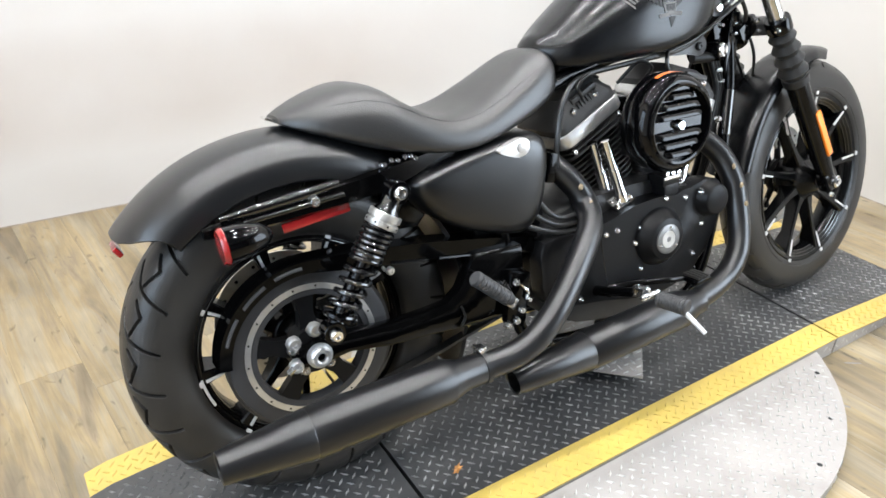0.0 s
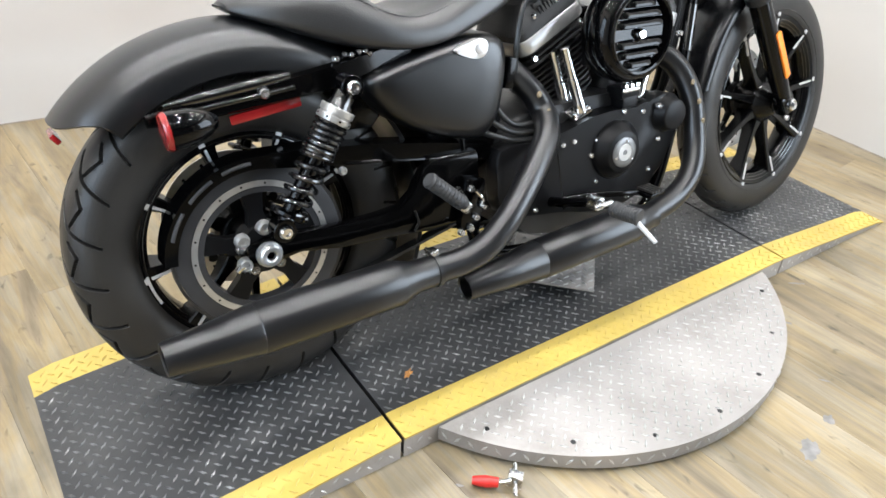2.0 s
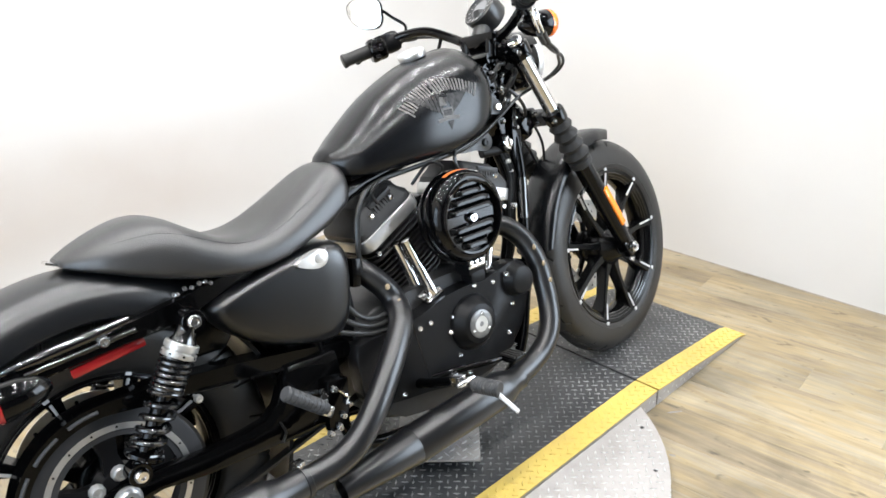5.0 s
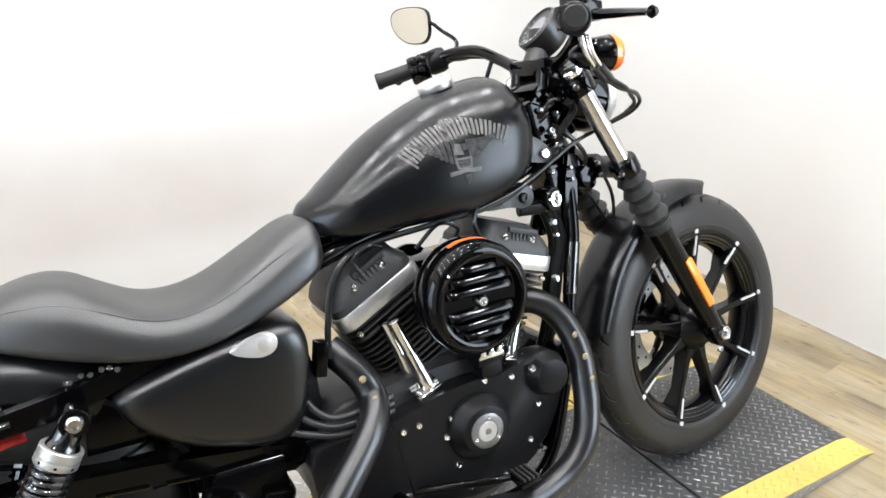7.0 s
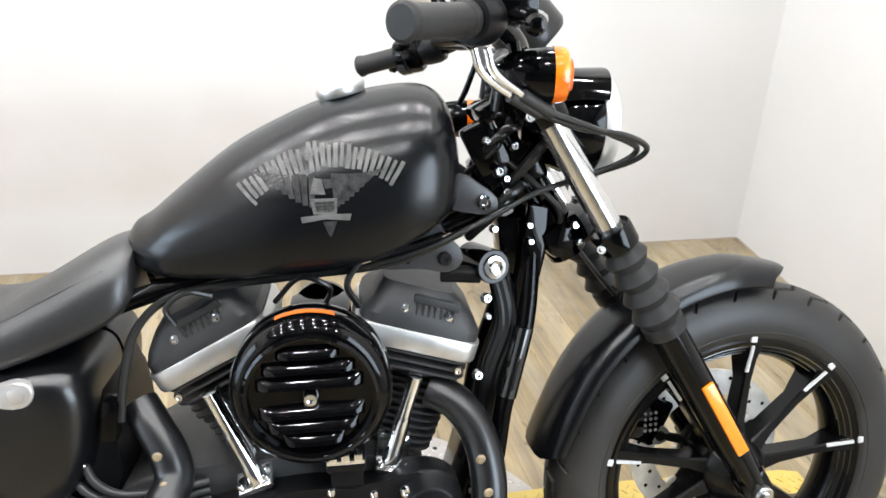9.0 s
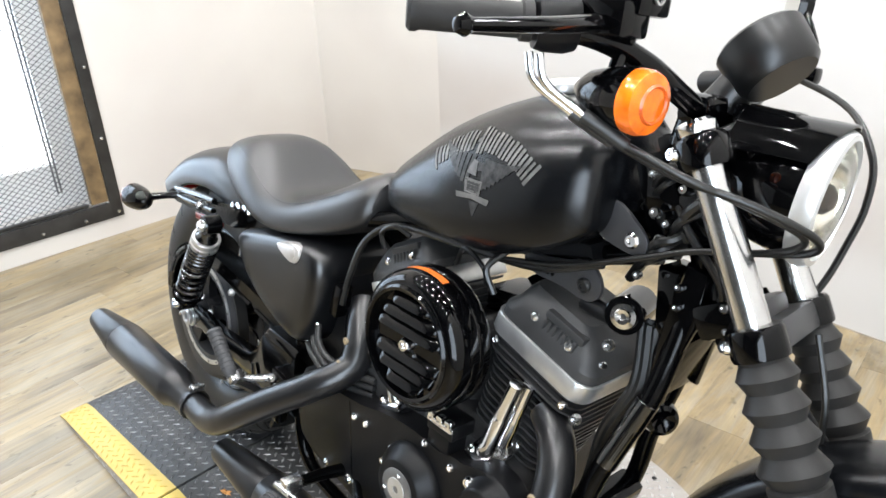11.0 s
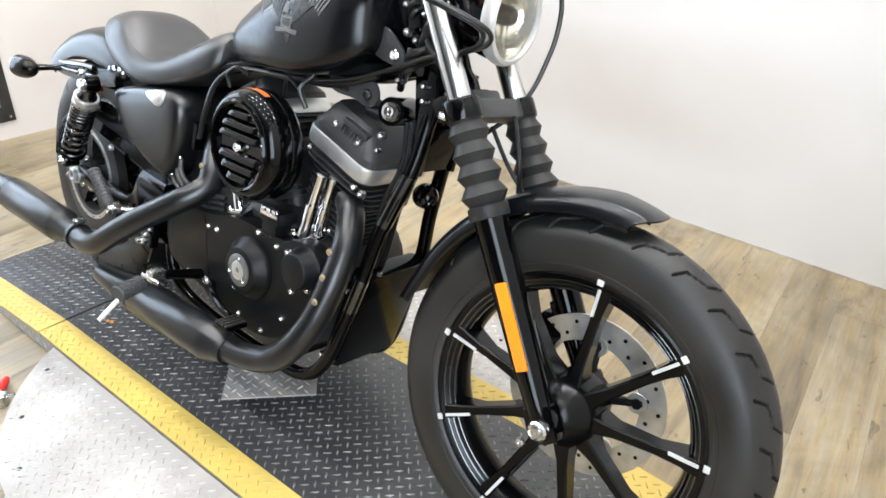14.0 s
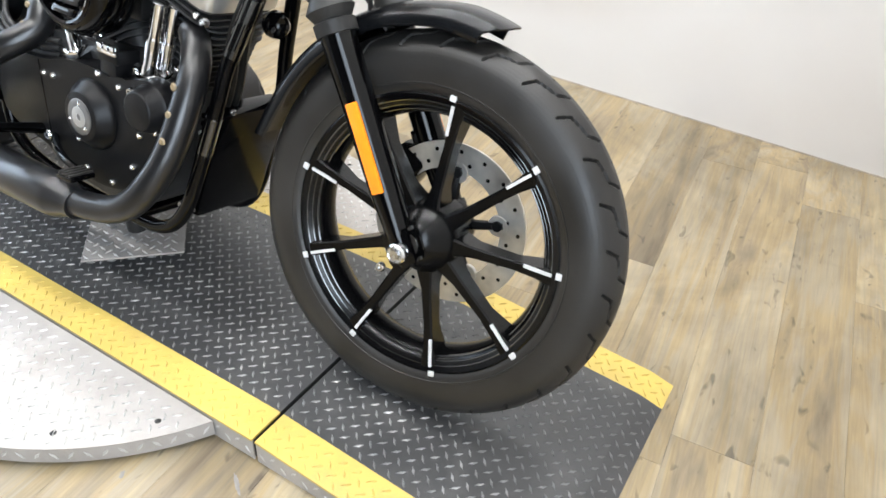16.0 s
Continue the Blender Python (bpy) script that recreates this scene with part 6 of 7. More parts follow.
# oil tank cover, wide side panel with badge
def pillow(bm, outline, layers):
    """Lofts an (x, z) outline through (y, share of full size) layers, shrinking towards its middle."""
    cx, cz = sum(p[0] for p in outline) / len(outline), sum(p[1] for p in outline) / len(outline)
    loft(bm, [[(cx + (x - cx) * f, y, cz + (z - cz) * f) for x, z in outline] for y, f in layers])


SIDE = smooth_outline([(0.234, 0.606), (0.33, 0.631), (0.43, 0.646), (0.506, 0.646), (0.532, 0.612), (0.524, 0.535), (0.504, 0.474), (0.464, 0.446), (0.40, 0.456), (0.32, 0.486), (0.256, 0.530), (0.224, 0.578)], 5)
bm = bmesh.new()
pillow(bm, SIDE, ((0.02, 1.0), (-0.085, 1.005), (-0.108, 1.0), (-0.124, 0.985), (-0.135, 0.958), (-0.143, 0.915), (-0.148, 0.84), (-0.1505, 0.72), (-0.152, 0.5)))
panel = part("oil_tank", bm, FENDER, bike, "satin black side oil tank", 60)
bm = bmesh.new()
prism(bm, smooth_outline([(0.399, 0.630), (0.436, 0.642), (0.461, 0.645), (0.475, 0.636), (0.473, 0.618), (0.456, 0.608), (0.424, 0.615)], 4), -0.138, -0.154, 0.003, 3)
badge = part("badge", bm, BADGE, panel, "brushed metal badge")
bm = bmesh.new()
prism(bm, smooth_outline([(0.447, 0.636), (0.460, 0.638), (0.466, 0.631), (0.462, 0.620), (0.452, 0.617), (0.444, 0.625)], 3), -0.1538, -0.1552, 0.001)
part("inlay", bm, BADGE, badge)
# black tray between the fender and the oil tank
bm = bmesh.new()
prism(bm, [(0.170, 0.500), (0.252, 0.496), (0.275, 0.520), (0.290, 0.585), (0.185, 0.590)], -0.060, -0.080, 0.004)
part("battery_tray", bm, FRAME_BLACK, bike, "black tray behind the side tank")
# left panel so the tank is closed from the far side
bm = bmesh.new()
pillow(bm, SIDE, ((0.03, 1.0), (0.118, 1.0), (0.130, 0.98), (0.136, 0.92), (0.139, 0.7)))
part("battery_cover", bm, SATIN, bike, "satin black side cover")
bm = bmesh.new()
box(bm, (0.551, -0.108, 0.562), (0.021, 0.028, 0.062), Matrix.Rotation(radians(11), 3, "Y"), 0.003)
part("relay_box", bm, FRAME_BLACK, bike)

# hoses behind the rear cylinder
for k in range(3):
    bm = bmesh.new()
    z = 0.475 - 0.020 * k
    tube(bm, [(0.510 - 0.0165 * k, -0.125, 0.500 - 0.0235 * k), (0.526 - 0.008 * k, -0.134, 0.476 - 0.018 * k), (0.556, -0.135, 0.457 - 0.0165 * k), (0.61, -0.128, 0.452 - 0.016 * k), (0.67, -0.112, 0.452 - 0.014 * k)], 0.0062, 10)
    h = part("hose", bm, CABLE_CASE, bike, "short black hose")
    bolt(h, (0.510 - 0.0165 * k, -0.126, 0.502 - 0.0235 * k), (-0.4, -0.6, 0.6), 0.006, 0.006)


# foot pegs
def peg(name, p_in, p_out, r, label, feeler=False):
    bm = bmesh.new()
    p_in, p_out = Vector(p_in), Vector(p_out)
    d = p_out - p_in
    L = d.length
    prof = [(0, 0), (r * 0.72, 0), (r * 0.82, L * 0.06)]
    for k in range(9):
        h = L * (0.10 + 0.09 * k)
        prof += [(r, h), (r, h + L * 0.06), (r * 0.92, h + L * 0.065), (r * 0.92, h + L * 0.085)]
    prof += [(r, L * 0.92), (r * 1.06, L * 0.95), (r * 0.9, L), (0, L)]
    lathe(bm, prof, p_in, d, 20)
    ob = part(name, bm, PEG, bike, label)
    return ob


pr = peg("passenger_peg", (0.366, -0.222, 0.352), (0.288, -0.222, 0.421), 0.0150, "folded black rubber passenger peg")
bm = bmesh.new()
box(bm, (0.366, -0.214, 0.349), (0.022, 0.030, 0.022), Matrix.Rotation(0.7, 3, "Y"), 0.003)
tube(bm, [(0.368, -0.21, 0.348), (0.39, -0.17, 0.345), (0.42, -0.12, 0.352)], 0.0075, 10)
part("peg_bracket", bm, STEEL, pr, "steel peg bracket")
bm = bmesh.new()
box(bm, (0.425, -0.150, 0.318), (0.050, 0.022, 0.110), Matrix.Rotation(radians(10), 3, "Y"), 0.006)
hanger = part("peg_hanger", bm, RAIL_BLACK, pr, "gloss black hanger plate")
for x, z, r in ((0.419, 0.356, 0.0075), (0.447, 0.312, 0.006), (0.428, 0.293, 0.0075), (0.392, 0.268, 0.008), (0.414, 0.272, 0.008)):
    bolt(hanger, (x, -0.160, z), r=r, h=0.011, mat=STEEL)
bm = bmesh.new()
tube(bm, [(0.430, -0.164, 0.350), (0.444, -0.166, 0.330), (0.440, -0.166, 0.315)], 0.0035, 8)
part("spring_clip", bm, CHROME, hanger, "chrome spring clip")
pf = peg("rider_peg", (0.671, -0.302, 0.296), (0.690, -0.365, 0.290), 0.0175, "black rubber rider foot peg")
bm = bmesh.new()
tube(bm, [(0.640, -0.11, 0.262), (0.644, -0.19, 0.280), (0.657, -0.250, 0.296)], [0.013, 0.011, 0.010], 12)
part("peg_arm", bm, RAIL_BLACK, pf, "gloss black support arm")
bm = bmesh.new()
box(bm, (0.660, -0.266, 0.300), (0.022, 0.034, 0.026), None, 0.004)
cyl(bm, (0.640, -0.285, 0.298), (0.696, -0.278, 0.296), 0.0055, seg=10)
part("peg_bracket", bm, STEEL, pf, "steel peg bracket")
bm = bmesh.new()
cyl(bm, (0.688, -0.358, 0.280), (0.697, -0.405, 0.247), 0.0055, 0.0048, seg=10)
part("feeler", bm, BRIGHT, pf, "pale lean feeler")
bm = bmesh.new()
tube(bm, [(0.66, -0.13, 0.262), (0.73, -0.175, 0.272), (0.80, -0.200, 0.268), (0.845, -0.205, 0.262)], [0.009, 0.008, 0.007, 0.007], 10)
box(bm, (0.868, -0.222, 0.262), (0.045, 0.05, 0.010), Matrix.Rotation(-0.1, 3, "Y"), 0.003)
bp = part("brake_pedal", bm, GLOSS, bike, "black brake pedal with a ribbed pad")
for k in range(4):
    bm = bmesh.new()
    box(bm, (0.854 + 0.010 * k, -0.222, 0.2695), (0.005, 0.048, 0.006), None, 0.001)
    part("pad_rib", bm, RUBBER, bp)
bolt(bp, (0.66, -0.140, 0.262), r=0.012, h=0.012)
# side stand on the left, down to the deck
bm = bmesh.new()
tube(bm, [(0.70, 0.12, 0.16), (0.72, 0.19, 0.10), (0.735, 0.250, 0.062)], [0.013, 0.011, 0.010], 10)
box(bm, (0.737, 0.262, 0.058), (0.07, 0.05, 0.010), Matrix.Rotation(radians(11), 3, "X"), 0.003)
part("side_stand", bm, GLOSS, bike, "black side stand")


# front end
def fe(name, bm, mat, parent, label="", smooth=38):
    turn_all(bm, STEER)
    return part(name, bm, mat, parent, label, smooth)


FA = Vector((-0.581, 0, 1.0)).normalized()      # up along the fork


def on_fork(y, z):
    p = Vector((1.515, 0, 0.330))
    return Vector((p.x + FA.x / FA.z * (z - p.z), y, z))


for s in (-1, 1):
    y = s * 0.090
    bm = bmesh.new()
    cyl(bm, on_fork(y, 0.60), on_fork(y, 0.972), 0.0195, seg=28)
    leg = fe("fork_leg", bm, FORK_CHROME, bike, "chrome fork tube with black slider")
    bm = bmesh.new()
    a, b = on_fork(y, 0.318), on_fork(y, 0.632)
    d = b - a
    L = d.length
    lathe(bm, [(0, -0.012), (0.016, -0.012), (0.021, 0.0), (0.0225, 0.05), (0.026, 0.12), (0.027, L * 0.6), (0.028, L), (0, L)], a, d, 28)
    fe("slider", bm, GLOSS, leg, "gloss black fork slider")
    bm = bmesh.new()
    g0, g1 = on_fork(y, 0.622), on_fork(y, 0.776)
    d = g1 - g0
    L = d.length
    prof = [(0.0255, 0), (0.0325, 0.001), (0.033, 0.020)]
    n = 4
    for k in range(n):
        h0 = 0.022 + (L - 0.045) * k / n
        st = (L - 0.045) / n
        big = 0.0380 - 0.0016 * k
        prof += [(0.0285 - 0.001 * k, h0 + st * 0.02), (big - 0.0015, h0 + st * 0.40), (big, h0 + st * 0.48), (big - 0.0015, h0 + st * 0.56), (0.0285 - 0.001 * k, h0 + st * 0.95)]
    prof += [(0.027, L - 0.021), (0.029, L - 0.018), (0.029, L - 0.004), (0.0245, L)]
    lathe(bm, prof, g0, d, 28)
    fe("gaiter", bm, GAITER, leg, "ribbed black rubber gaiter")
    bm = bmesh.new()
    c = on_fork(y, 0.772)
    lathe(bm, [(0.0195, -0.016), (0.030, -0.016), (0.031, -0.012), (0.031, 0.014), (0.029, 0.018), (0.0195, 0.018)], c, FA, 28, close=True)
    fe("lower_clamp", bm, GLOSS, leg)
    c = on_fork(y, 0.955)
    bm = bmesh.new()
    lathe(bm, [(0.0195, -0.018), (0.029, -0.018), (0.030, -0.014), (0.030, 0.014), (0.027, 0.018), (0.0195, 0.018)], c, FA, 28, close=True)
    fe("upper_clamp", bm, GLOSS, leg)
    bm = bmesh.new()
    lathe(bm, [(0.0195, 0.0), (0.022, 0.004), (0.022, 0.014), (0.018, 0.018), (0, 0.019)], on_fork(y, 0.970), FA, 24)
    fe("fork_cap", bm, CHROME, leg, "chrome fork cap")
    bolt(leg, on_fork(y, 0.760) + Vector((-0.030, s * 0.012, 0.0)), (-0.6, s * 0.8, 0), 0.0085, 0.010, CHROME, m=STEER)
    bolt(leg, on_fork(y, 0.948) + Vector((-0.026, s * 0.016, 0.0)), (-0.5, s * 0.85, 0), 0.0085, 0.010, CHROME, m=STEER)
    # reflector on the slider's outside
    bm = bmesh.new()
    p0, p1 = on_fork(s * 0.1185, 0.415) + Vector((0.004, 0, 0)), on_fork(s * 0.1185, 0.538) + Vector((0.006, 0, 0))
    d = (p1 - p0).normalized()
    sd = d.cross(Vector((0, 1, 0))).normalized()
    rot = Matrix((sd, Vector((0, 1, 0)), d)).transposed()
    box(bm, (p0 + p1) / 2, (0.0205, 0.007, (p1 - p0).length), rot, 0.003)
    fe("side_reflector", bm, ORANGE, leg, "long orange reflector")
    # brackets that hold the fender
    bm = bmesh.new()
    tube(bm, [on_fork(s * 0.074, 0.60), on_fork(s * 0.072, 0.52), on_fork(s * 0.072, 0.44)], 0.008, 8)
    fe("fender_bracket", bm, GLOSS, leg)
    for zz in (0.60, 0.49):
        bolt(leg, on_fork(s * 0.086, zz) + Vector((0.022, 0, 0.0)), (0, s, 0), 0.007, 0.007, CHROME, m=STEER)
    bm = bmesh.new()
    box(bm, on_fork(y, 0.335), (0.052, 0.036, 0.060), Matrix.Rotation(radians(-30), 3, "Y"), 0.010)
    fe("axle_clamp", bm, GLOSS, leg)
    bm = bmesh.new()
    lathe(bm, [(0, 0.124), (0.008, 0.124), (0.009, 0.118), (0.0135, 0.120), (0.0165, 0.117), (0.0165, 0.108), (0.0185, 0.107), (0.0185, 0.100), (0, 0.10)], FW, (0, s, 0), 24)
    fe("axle_nut", bm, STEEL, leg, "bright axle nut")
    bm = bmesh.new()
    lathe(bm, [(0.010, 0.05), (0.022, 0.05), (0.024, 0.058), (0.024, 0.074), (0.018, 0.082), (0.010, 0.083)], FW, (0, s, 0), 28)
    fe("spacer", bm, DARK_STEEL, leg)
    bolt(leg, Vector((1.492, s * 0.112, 0.298)), (0, s, 0), 0.008, 0.008, STEEL, m=STEER)
bm = bmesh.new()
c = (on_fork(0, 0.772))
box(bm, c, (0.040, 0.150, 0.034), Matrix.Rotation(radians(-30), 3, "Y"), 0.006)
box(bm, c + Vector((-0.035, 0, 0.004)), (0.06, 0.08, 0.034), Matrix.Rotation(radians(-30), 3, "Y"), 0.008)
triple = fe("lower_triple_tree", bm, PLATE, bike, "satin grey lower triple tree")
bm = bmesh.new()
box(bm, c + Vector((-0.056, 0, -0.004)), (0.066, 0.100, 0.046), Matrix.Rotation(radians(-30), 3, "Y"), 0.012)
lathe(bm, [(0.018, -0.05), (0.030, -0.045), (0.034, -0.01), (0.034, 0.03), (0.028, 0.05)], c + Vector((-0.058, 0, 0)), FA, 24)
fe("stem_clamp", bm, GLOSS, triple, "gloss black steering stem clamp")
bm = bmesh.new()
c = on_fork(0, 0.958)
box(bm, c + Vector((-0.012, 0, 0)), (0.05, 0.160, 0.028), Matrix.Rotation(radians(-30), 3, "Y"), 0.008)
box(bm, c + Vector((-0.045, 0, 0.002)), (0.06, 0.09, 0.026), Matrix.Rotation(radians(-30), 3, "Y"), 0.008)
fe("upper_triple_tree", bm, GLOSS, triple)

# front fender
bm = bmesh.new()
FSEC = [(-0.062, 0.338), (-0.0625, 0.345), (-0.060, 0.354), (-0.052, 0.362), (-0.036, 0.3675), (-0.018, 0.3695), (0, 0.370)]
FSEC = FSEC + [(-y, r) for y, r in FSEC[-2::-1]]
rings = []
for i in range(37):
    t = i / 36
    o, inn = [], []
    for y, r in FSEC:
        w2 = (y / 0.0625) ** 2
        a0, a1 = 78.5 + 5.5 * w2 * w2, 168.0 - 3.0 * w2 * w2
        a = radians(a0 + (a1 - a0) * t)
        taper = 1 - 0.16 * max(0, 0.14 - t) / 0.14
        kick = 0.005 * max(0, (t - 0.86) / 0.14) ** 2 - 0.013 * min(1.0, max(0.0, (t - 0.35) / 0.5))
        rr = r + kick - (1 - taper) * 0.05
        o.append(FW + Vector((math.cos(a) * rr, y * taper, math.sin(a) * rr)))
        inn.append(FW + Vector((math.cos(a) * (rr - 0.003), y * 0.955 * taper, math.sin(a) * (rr - 0.003))))
    rings.append(o + inn[::-1])
loft(bm, rings)
fe("front_fender", bm, SATIN, bike, "satin black front fender")

# caliper on the left
bm = bmesh.new()
cc = FW + Vector((math.cos(radians(150)) * 0.125, 0.085, math.sin(radians(150)) * 0.125))
box(bm, cc, (0.062, 0.055, 0.095), Matrix.Rotation(radians(28), 3, "Y"), 0.010)
box(bm, cc + Vector((0.03, -0.0, 0.05)), (0.03, 0.035, 0.07), Matrix.Rotation(radians(-30), 3, "Y"), 0.006)
cal = fe("brake_caliper", bm, GLOSS, bike, "black front brake caliper")
bm = bmesh.new()
for i in range(3):
    for j in range(4):
        cyl(bm, cc + Vector((-0.012 + 0.010 * i, -0.029, -0.018 + 0.011 * j)), cc + Vector((-0.012 + 0.010 * i, -0.0265, -0.018 + 0.011 * j)), 0.0032, seg=8)
fe("vent", bm, ALLOY, cal)

# headlight
HL = Vector((1.238, 0, 0.926))
HD = Vector((1, 0, -0.06)).normalized()
bm = bmesh.new()
lathe(bm, [(r * 0.89, h) for r, h in [(0, -0.090), (0.03, -0.086), (0.060, -0.065), (0.078, -0.030), (0.083, 0.0), (0.083, 0.018), (0.079, 0.018), (0.079, 0.0), (0.02, -0.05), (0, -0.052)]], HL, HD, 40)
hl = fe("headlight", bm, GLOSS, bike, "round headlight in a black shell with bright rim")
bm = bmesh.new()
lathe(bm, [(r * 0.89, h) for r, h in [(0.0785, 0.012), (0.086, 0.012), (0.0885, 0.018), (0.0885, 0.026), (0.084, 0.034), (0.077, 0.036), (0.0755, 0.030)]], HL, HD, 48)
fe("rim", bm, RIM, hl, "bright headlight rim")
bm = bmesh.new()
lathe(bm, [(r * 0.89, h) for r, h in [(0.076, 0.026), (0.070, 0.002), (0.050, -0.022), (0.02, -0.034), (0, -0.036)]], HL, HD, 40)
fe("reflector", bm, REFLECTOR, hl, "silvered reflector")
bm = bmesh.new()
lathe(bm, [(r * 0.89, h) for r, h in [(0, 0.012), (0.010, 0.010), (0.0155, 0.002), (0.0155, -0.03), (0, -0.03)]], HL, HD, 24)
fe("bulb_shield", bm, BULB, hl, "dark bulb shield")
bm = bmesh.new()
box(bm, HL + HD * 0.002 + Vector((0, -0.036, -0.014)), (0.006, 0.011, 0.013), None, 0.002)
fe("facet", bm, DARK_STEEL, hl)
bm = bmesh.new()
for q in (-0.022, 0.022):
    tube(bm, [HL - HD * 0.012 + Vector((0, q, -0.048)), HL - HD * 0.026 + Vector((0, q, 0)), HL - HD * 0.012 + Vector((0, q, 0.048))], 0.0016, 8)
fe("reflector_rib", bm, REFLECTOR, hl)
bm = bmesh.new()
lathe(bm, [(r * 0.89, h) for r, h in [(0.0765, 0.0285), (0.06, 0.037), (0.03, 0.042), (0, 0.043)]], HL, HD, 40)
lens = fe("lens", bm, GLASS, hl, "clear glass lens")
lens.visible_shadow = False
# visor above the headlight
bm = bmesh.new()
rings = []
for i in range(17):
    a = radians(28 + 124 * i / 16)
    d = Vector((0, math.cos(a), math.sin(a)))
    ext = max(0.0, math.sin(a) - 0.45) / 0.55
    o = [HL + d * r + HD * h for r, h in ((0.070 + 0.012 * ext, -0.075), (0.082, -0.02), (0.0845, 0.016 + 0.020 * ext), (0.0815, 0.016 + 0.020 * ext), (0.0795, -0.02), (0.068 + 0.012 * ext, -0.075))]
    rings.append(o)
loft(bm, rings)
fe("visor", bm, GLOSS, hl, "gloss black eyebrow visor")
bm = bmesh.new()
box(bm, HL + Vector((-0.055, 0, 0.075)), (0.07, 0.05, 0.02), None, 0.006)
box(bm, HL + Vector((-0.09, 0, 0.03)), (0.05, 0.05, 0.05), None, 0.006)
fe("headlight_mount", bm, GLOSS, hl)

# handlebar with grips, switch pods, levers
BAR_L = [(0.925, 0.345, 1.008), (1.000, 0.312, 1.026), (1.062, 0.262, 1.048), (1.100, 0.190, 1.050), (1.118, 0.115, 1.022), (1.120, 0.055, 1.000), (1.122, 0.0, 0.996)]
BAR_R = [(0.962, -0.350, 1.072), (1.020, -0.275, 1.074), (1.075, -0.215, 1.068), (1.110, -0.160, 1.046), (1.126, -0.100, 1.015), (1.126, -0.055, 1.000), (1.122, 0.0, 0.996)]
bm = bmesh.new()
tube(bm, BAR_L[:-1] + BAR_R[::-1], 0.0125, 14)
bar = part("handlebar", bm, GLOSS, bike, "gloss black drag handlebar")
for P, s in ((BAR_L, 1), (BAR_R, -1)):
    p0, p1 = Vector(P[0]), Vector(P[1])
    d = (p1 - p0).normalized()
    L = 0.125
    o = p0 - d * 0.008
    bm = bmesh.new()
    lathe(bm, [(0, 0), (0.016, 0.0005), (0.0195, 0.004), (0.0195, 0.010), (0.0175, 0.014), (0.0175, L - 0.012), (0.0205, L - 0.010), (0.0205, L), (0.013, L)], o, d, 28)
    part("grip", bm, GAITER, bar, "black rubber grip")
    c = o + d * (L + 0.026)
    bm = bmesh.new()
    rot = Matrix((d, d.cross(Vector((0, 0, 1))).normalized(), d.cross(Vector((0, 0, 1))).normalized().cross(d) * -1)).transposed()
    lathe(bm, [(0.013, -0.024), (0.026, -0.022), (0.029, -0.012), (0.029, 0.010), (0.026, 0.020), (0.013, 0.022)], c, d, 24)
    box(bm, c + Vector((-0.010, 0, 0.010)), (0.040, 0.036, 0.026), None, 0.005)
    pod = part("switch_pod", bm, COVER, bar, "black switch housing")
    bm = bmesh.new()
    for k in range(3):
        box(bm, c + Vector((-0.026, -0.004 * s, 0.012 - 0.013 * k)), (0.012, 0.014, 0.007), None, 0.002)
    part("button", bm, GLOSS, pod)
    if s > 0:
        # deep two-piece housing with thumb switches, and the ribbed lever perch beside it
        k = o + d * 0.106
        bm = bmesh.new()
        lathe(bm, [(0.013, -0.024), (0.029, -0.023), (0.0325, -0.018), (0.0325, -0.003), (0.0305, -0.001), (0.0305, 0.001), (0.0325, 0.003), (0.0325, 0.018), (0.029, 0.023), (0.013, 0.024)], k + Vector((0, 0, -0.004)), d, 28)
        housing = part("switch_housing", bm, GLOSS, bar, "gloss black two-piece switch housing")
        for j, (e, h) in enumerate(((-0.014, 0.016), (0.002, 0.018), (-0.014, -0.004), (0.004, -0.006), (-0.006, -0.022))):
            bm = bmesh.new()
            box(bm, k + d * e + Vector((-0.012, -0.029, h)), (0.014, 0.012, 0.009), Matrix.Rotation(math.atan2(d.y, d.x), 3, "Z"), 0.0025)
            part("thumb_switch", bm, COVER, housing)
        bm = bmesh.new()
        for j in range(4):
            lathe(bm, [(0.013, -0.003), (0.0255 - 0.001 * j, -0.0028), (0.0265 - 0.001 * j, 0.0), (0.0255 - 0.001 * j, 0.0028), (0.013, 0.003)], o + d * (0.142 + 0.0095 * j), d, 24)
        lathe(bm, [(0.013, -0.002), (0.0215, -0.002), (0.0215, 0.036), (0.013, 0.036)], o + d * 0.136, d, 24)
        part("lever_perch", bm, GLOSS, bar, "ribbed black lever perch")
    # lever ahead of the grip
    bm = bmesh.new()
    a = c + Vector((0.045, 0.0, 0.004))
    b = o + Vector((0.067, 0.022 * s, -0.004)) if s > 0 else Vector((1.076, -0.392, 1.066))
    tube(bm, [a, a * 0.55 + b * 0.45 + Vector((0.012, 0, 0)), b], [0.013, 0.0105, 0.0078], 12, flat=0.75)
    lathe(bm, [(0, -0.0105), (0.007, -0.0075), (0.0103, 0), (0.007, 0.0075), (0, 0.0105)], b, b - a, 16)
    part("lever", bm, GLOSS, bar, "black hand lever")
    bm = bmesh.new()
    box(bm, c + d * 0.042 + Vector((0.018, 0, 0.010 if s < 0 else -0.004)), (0.055, 0.05, 0.036) if s < 0 else (0.035, 0.03, 0.024), None, 0.007)
    if s < 0:
        box(bm, c + d * 0.055 + Vector((0.020, 0.012, 0.034)), (0.044, 0.056, 0.040), None, 0.006)
    cl = part("lever_clamp", bm, GLOSS, bar, "black master cylinder" if s < 0 else "")
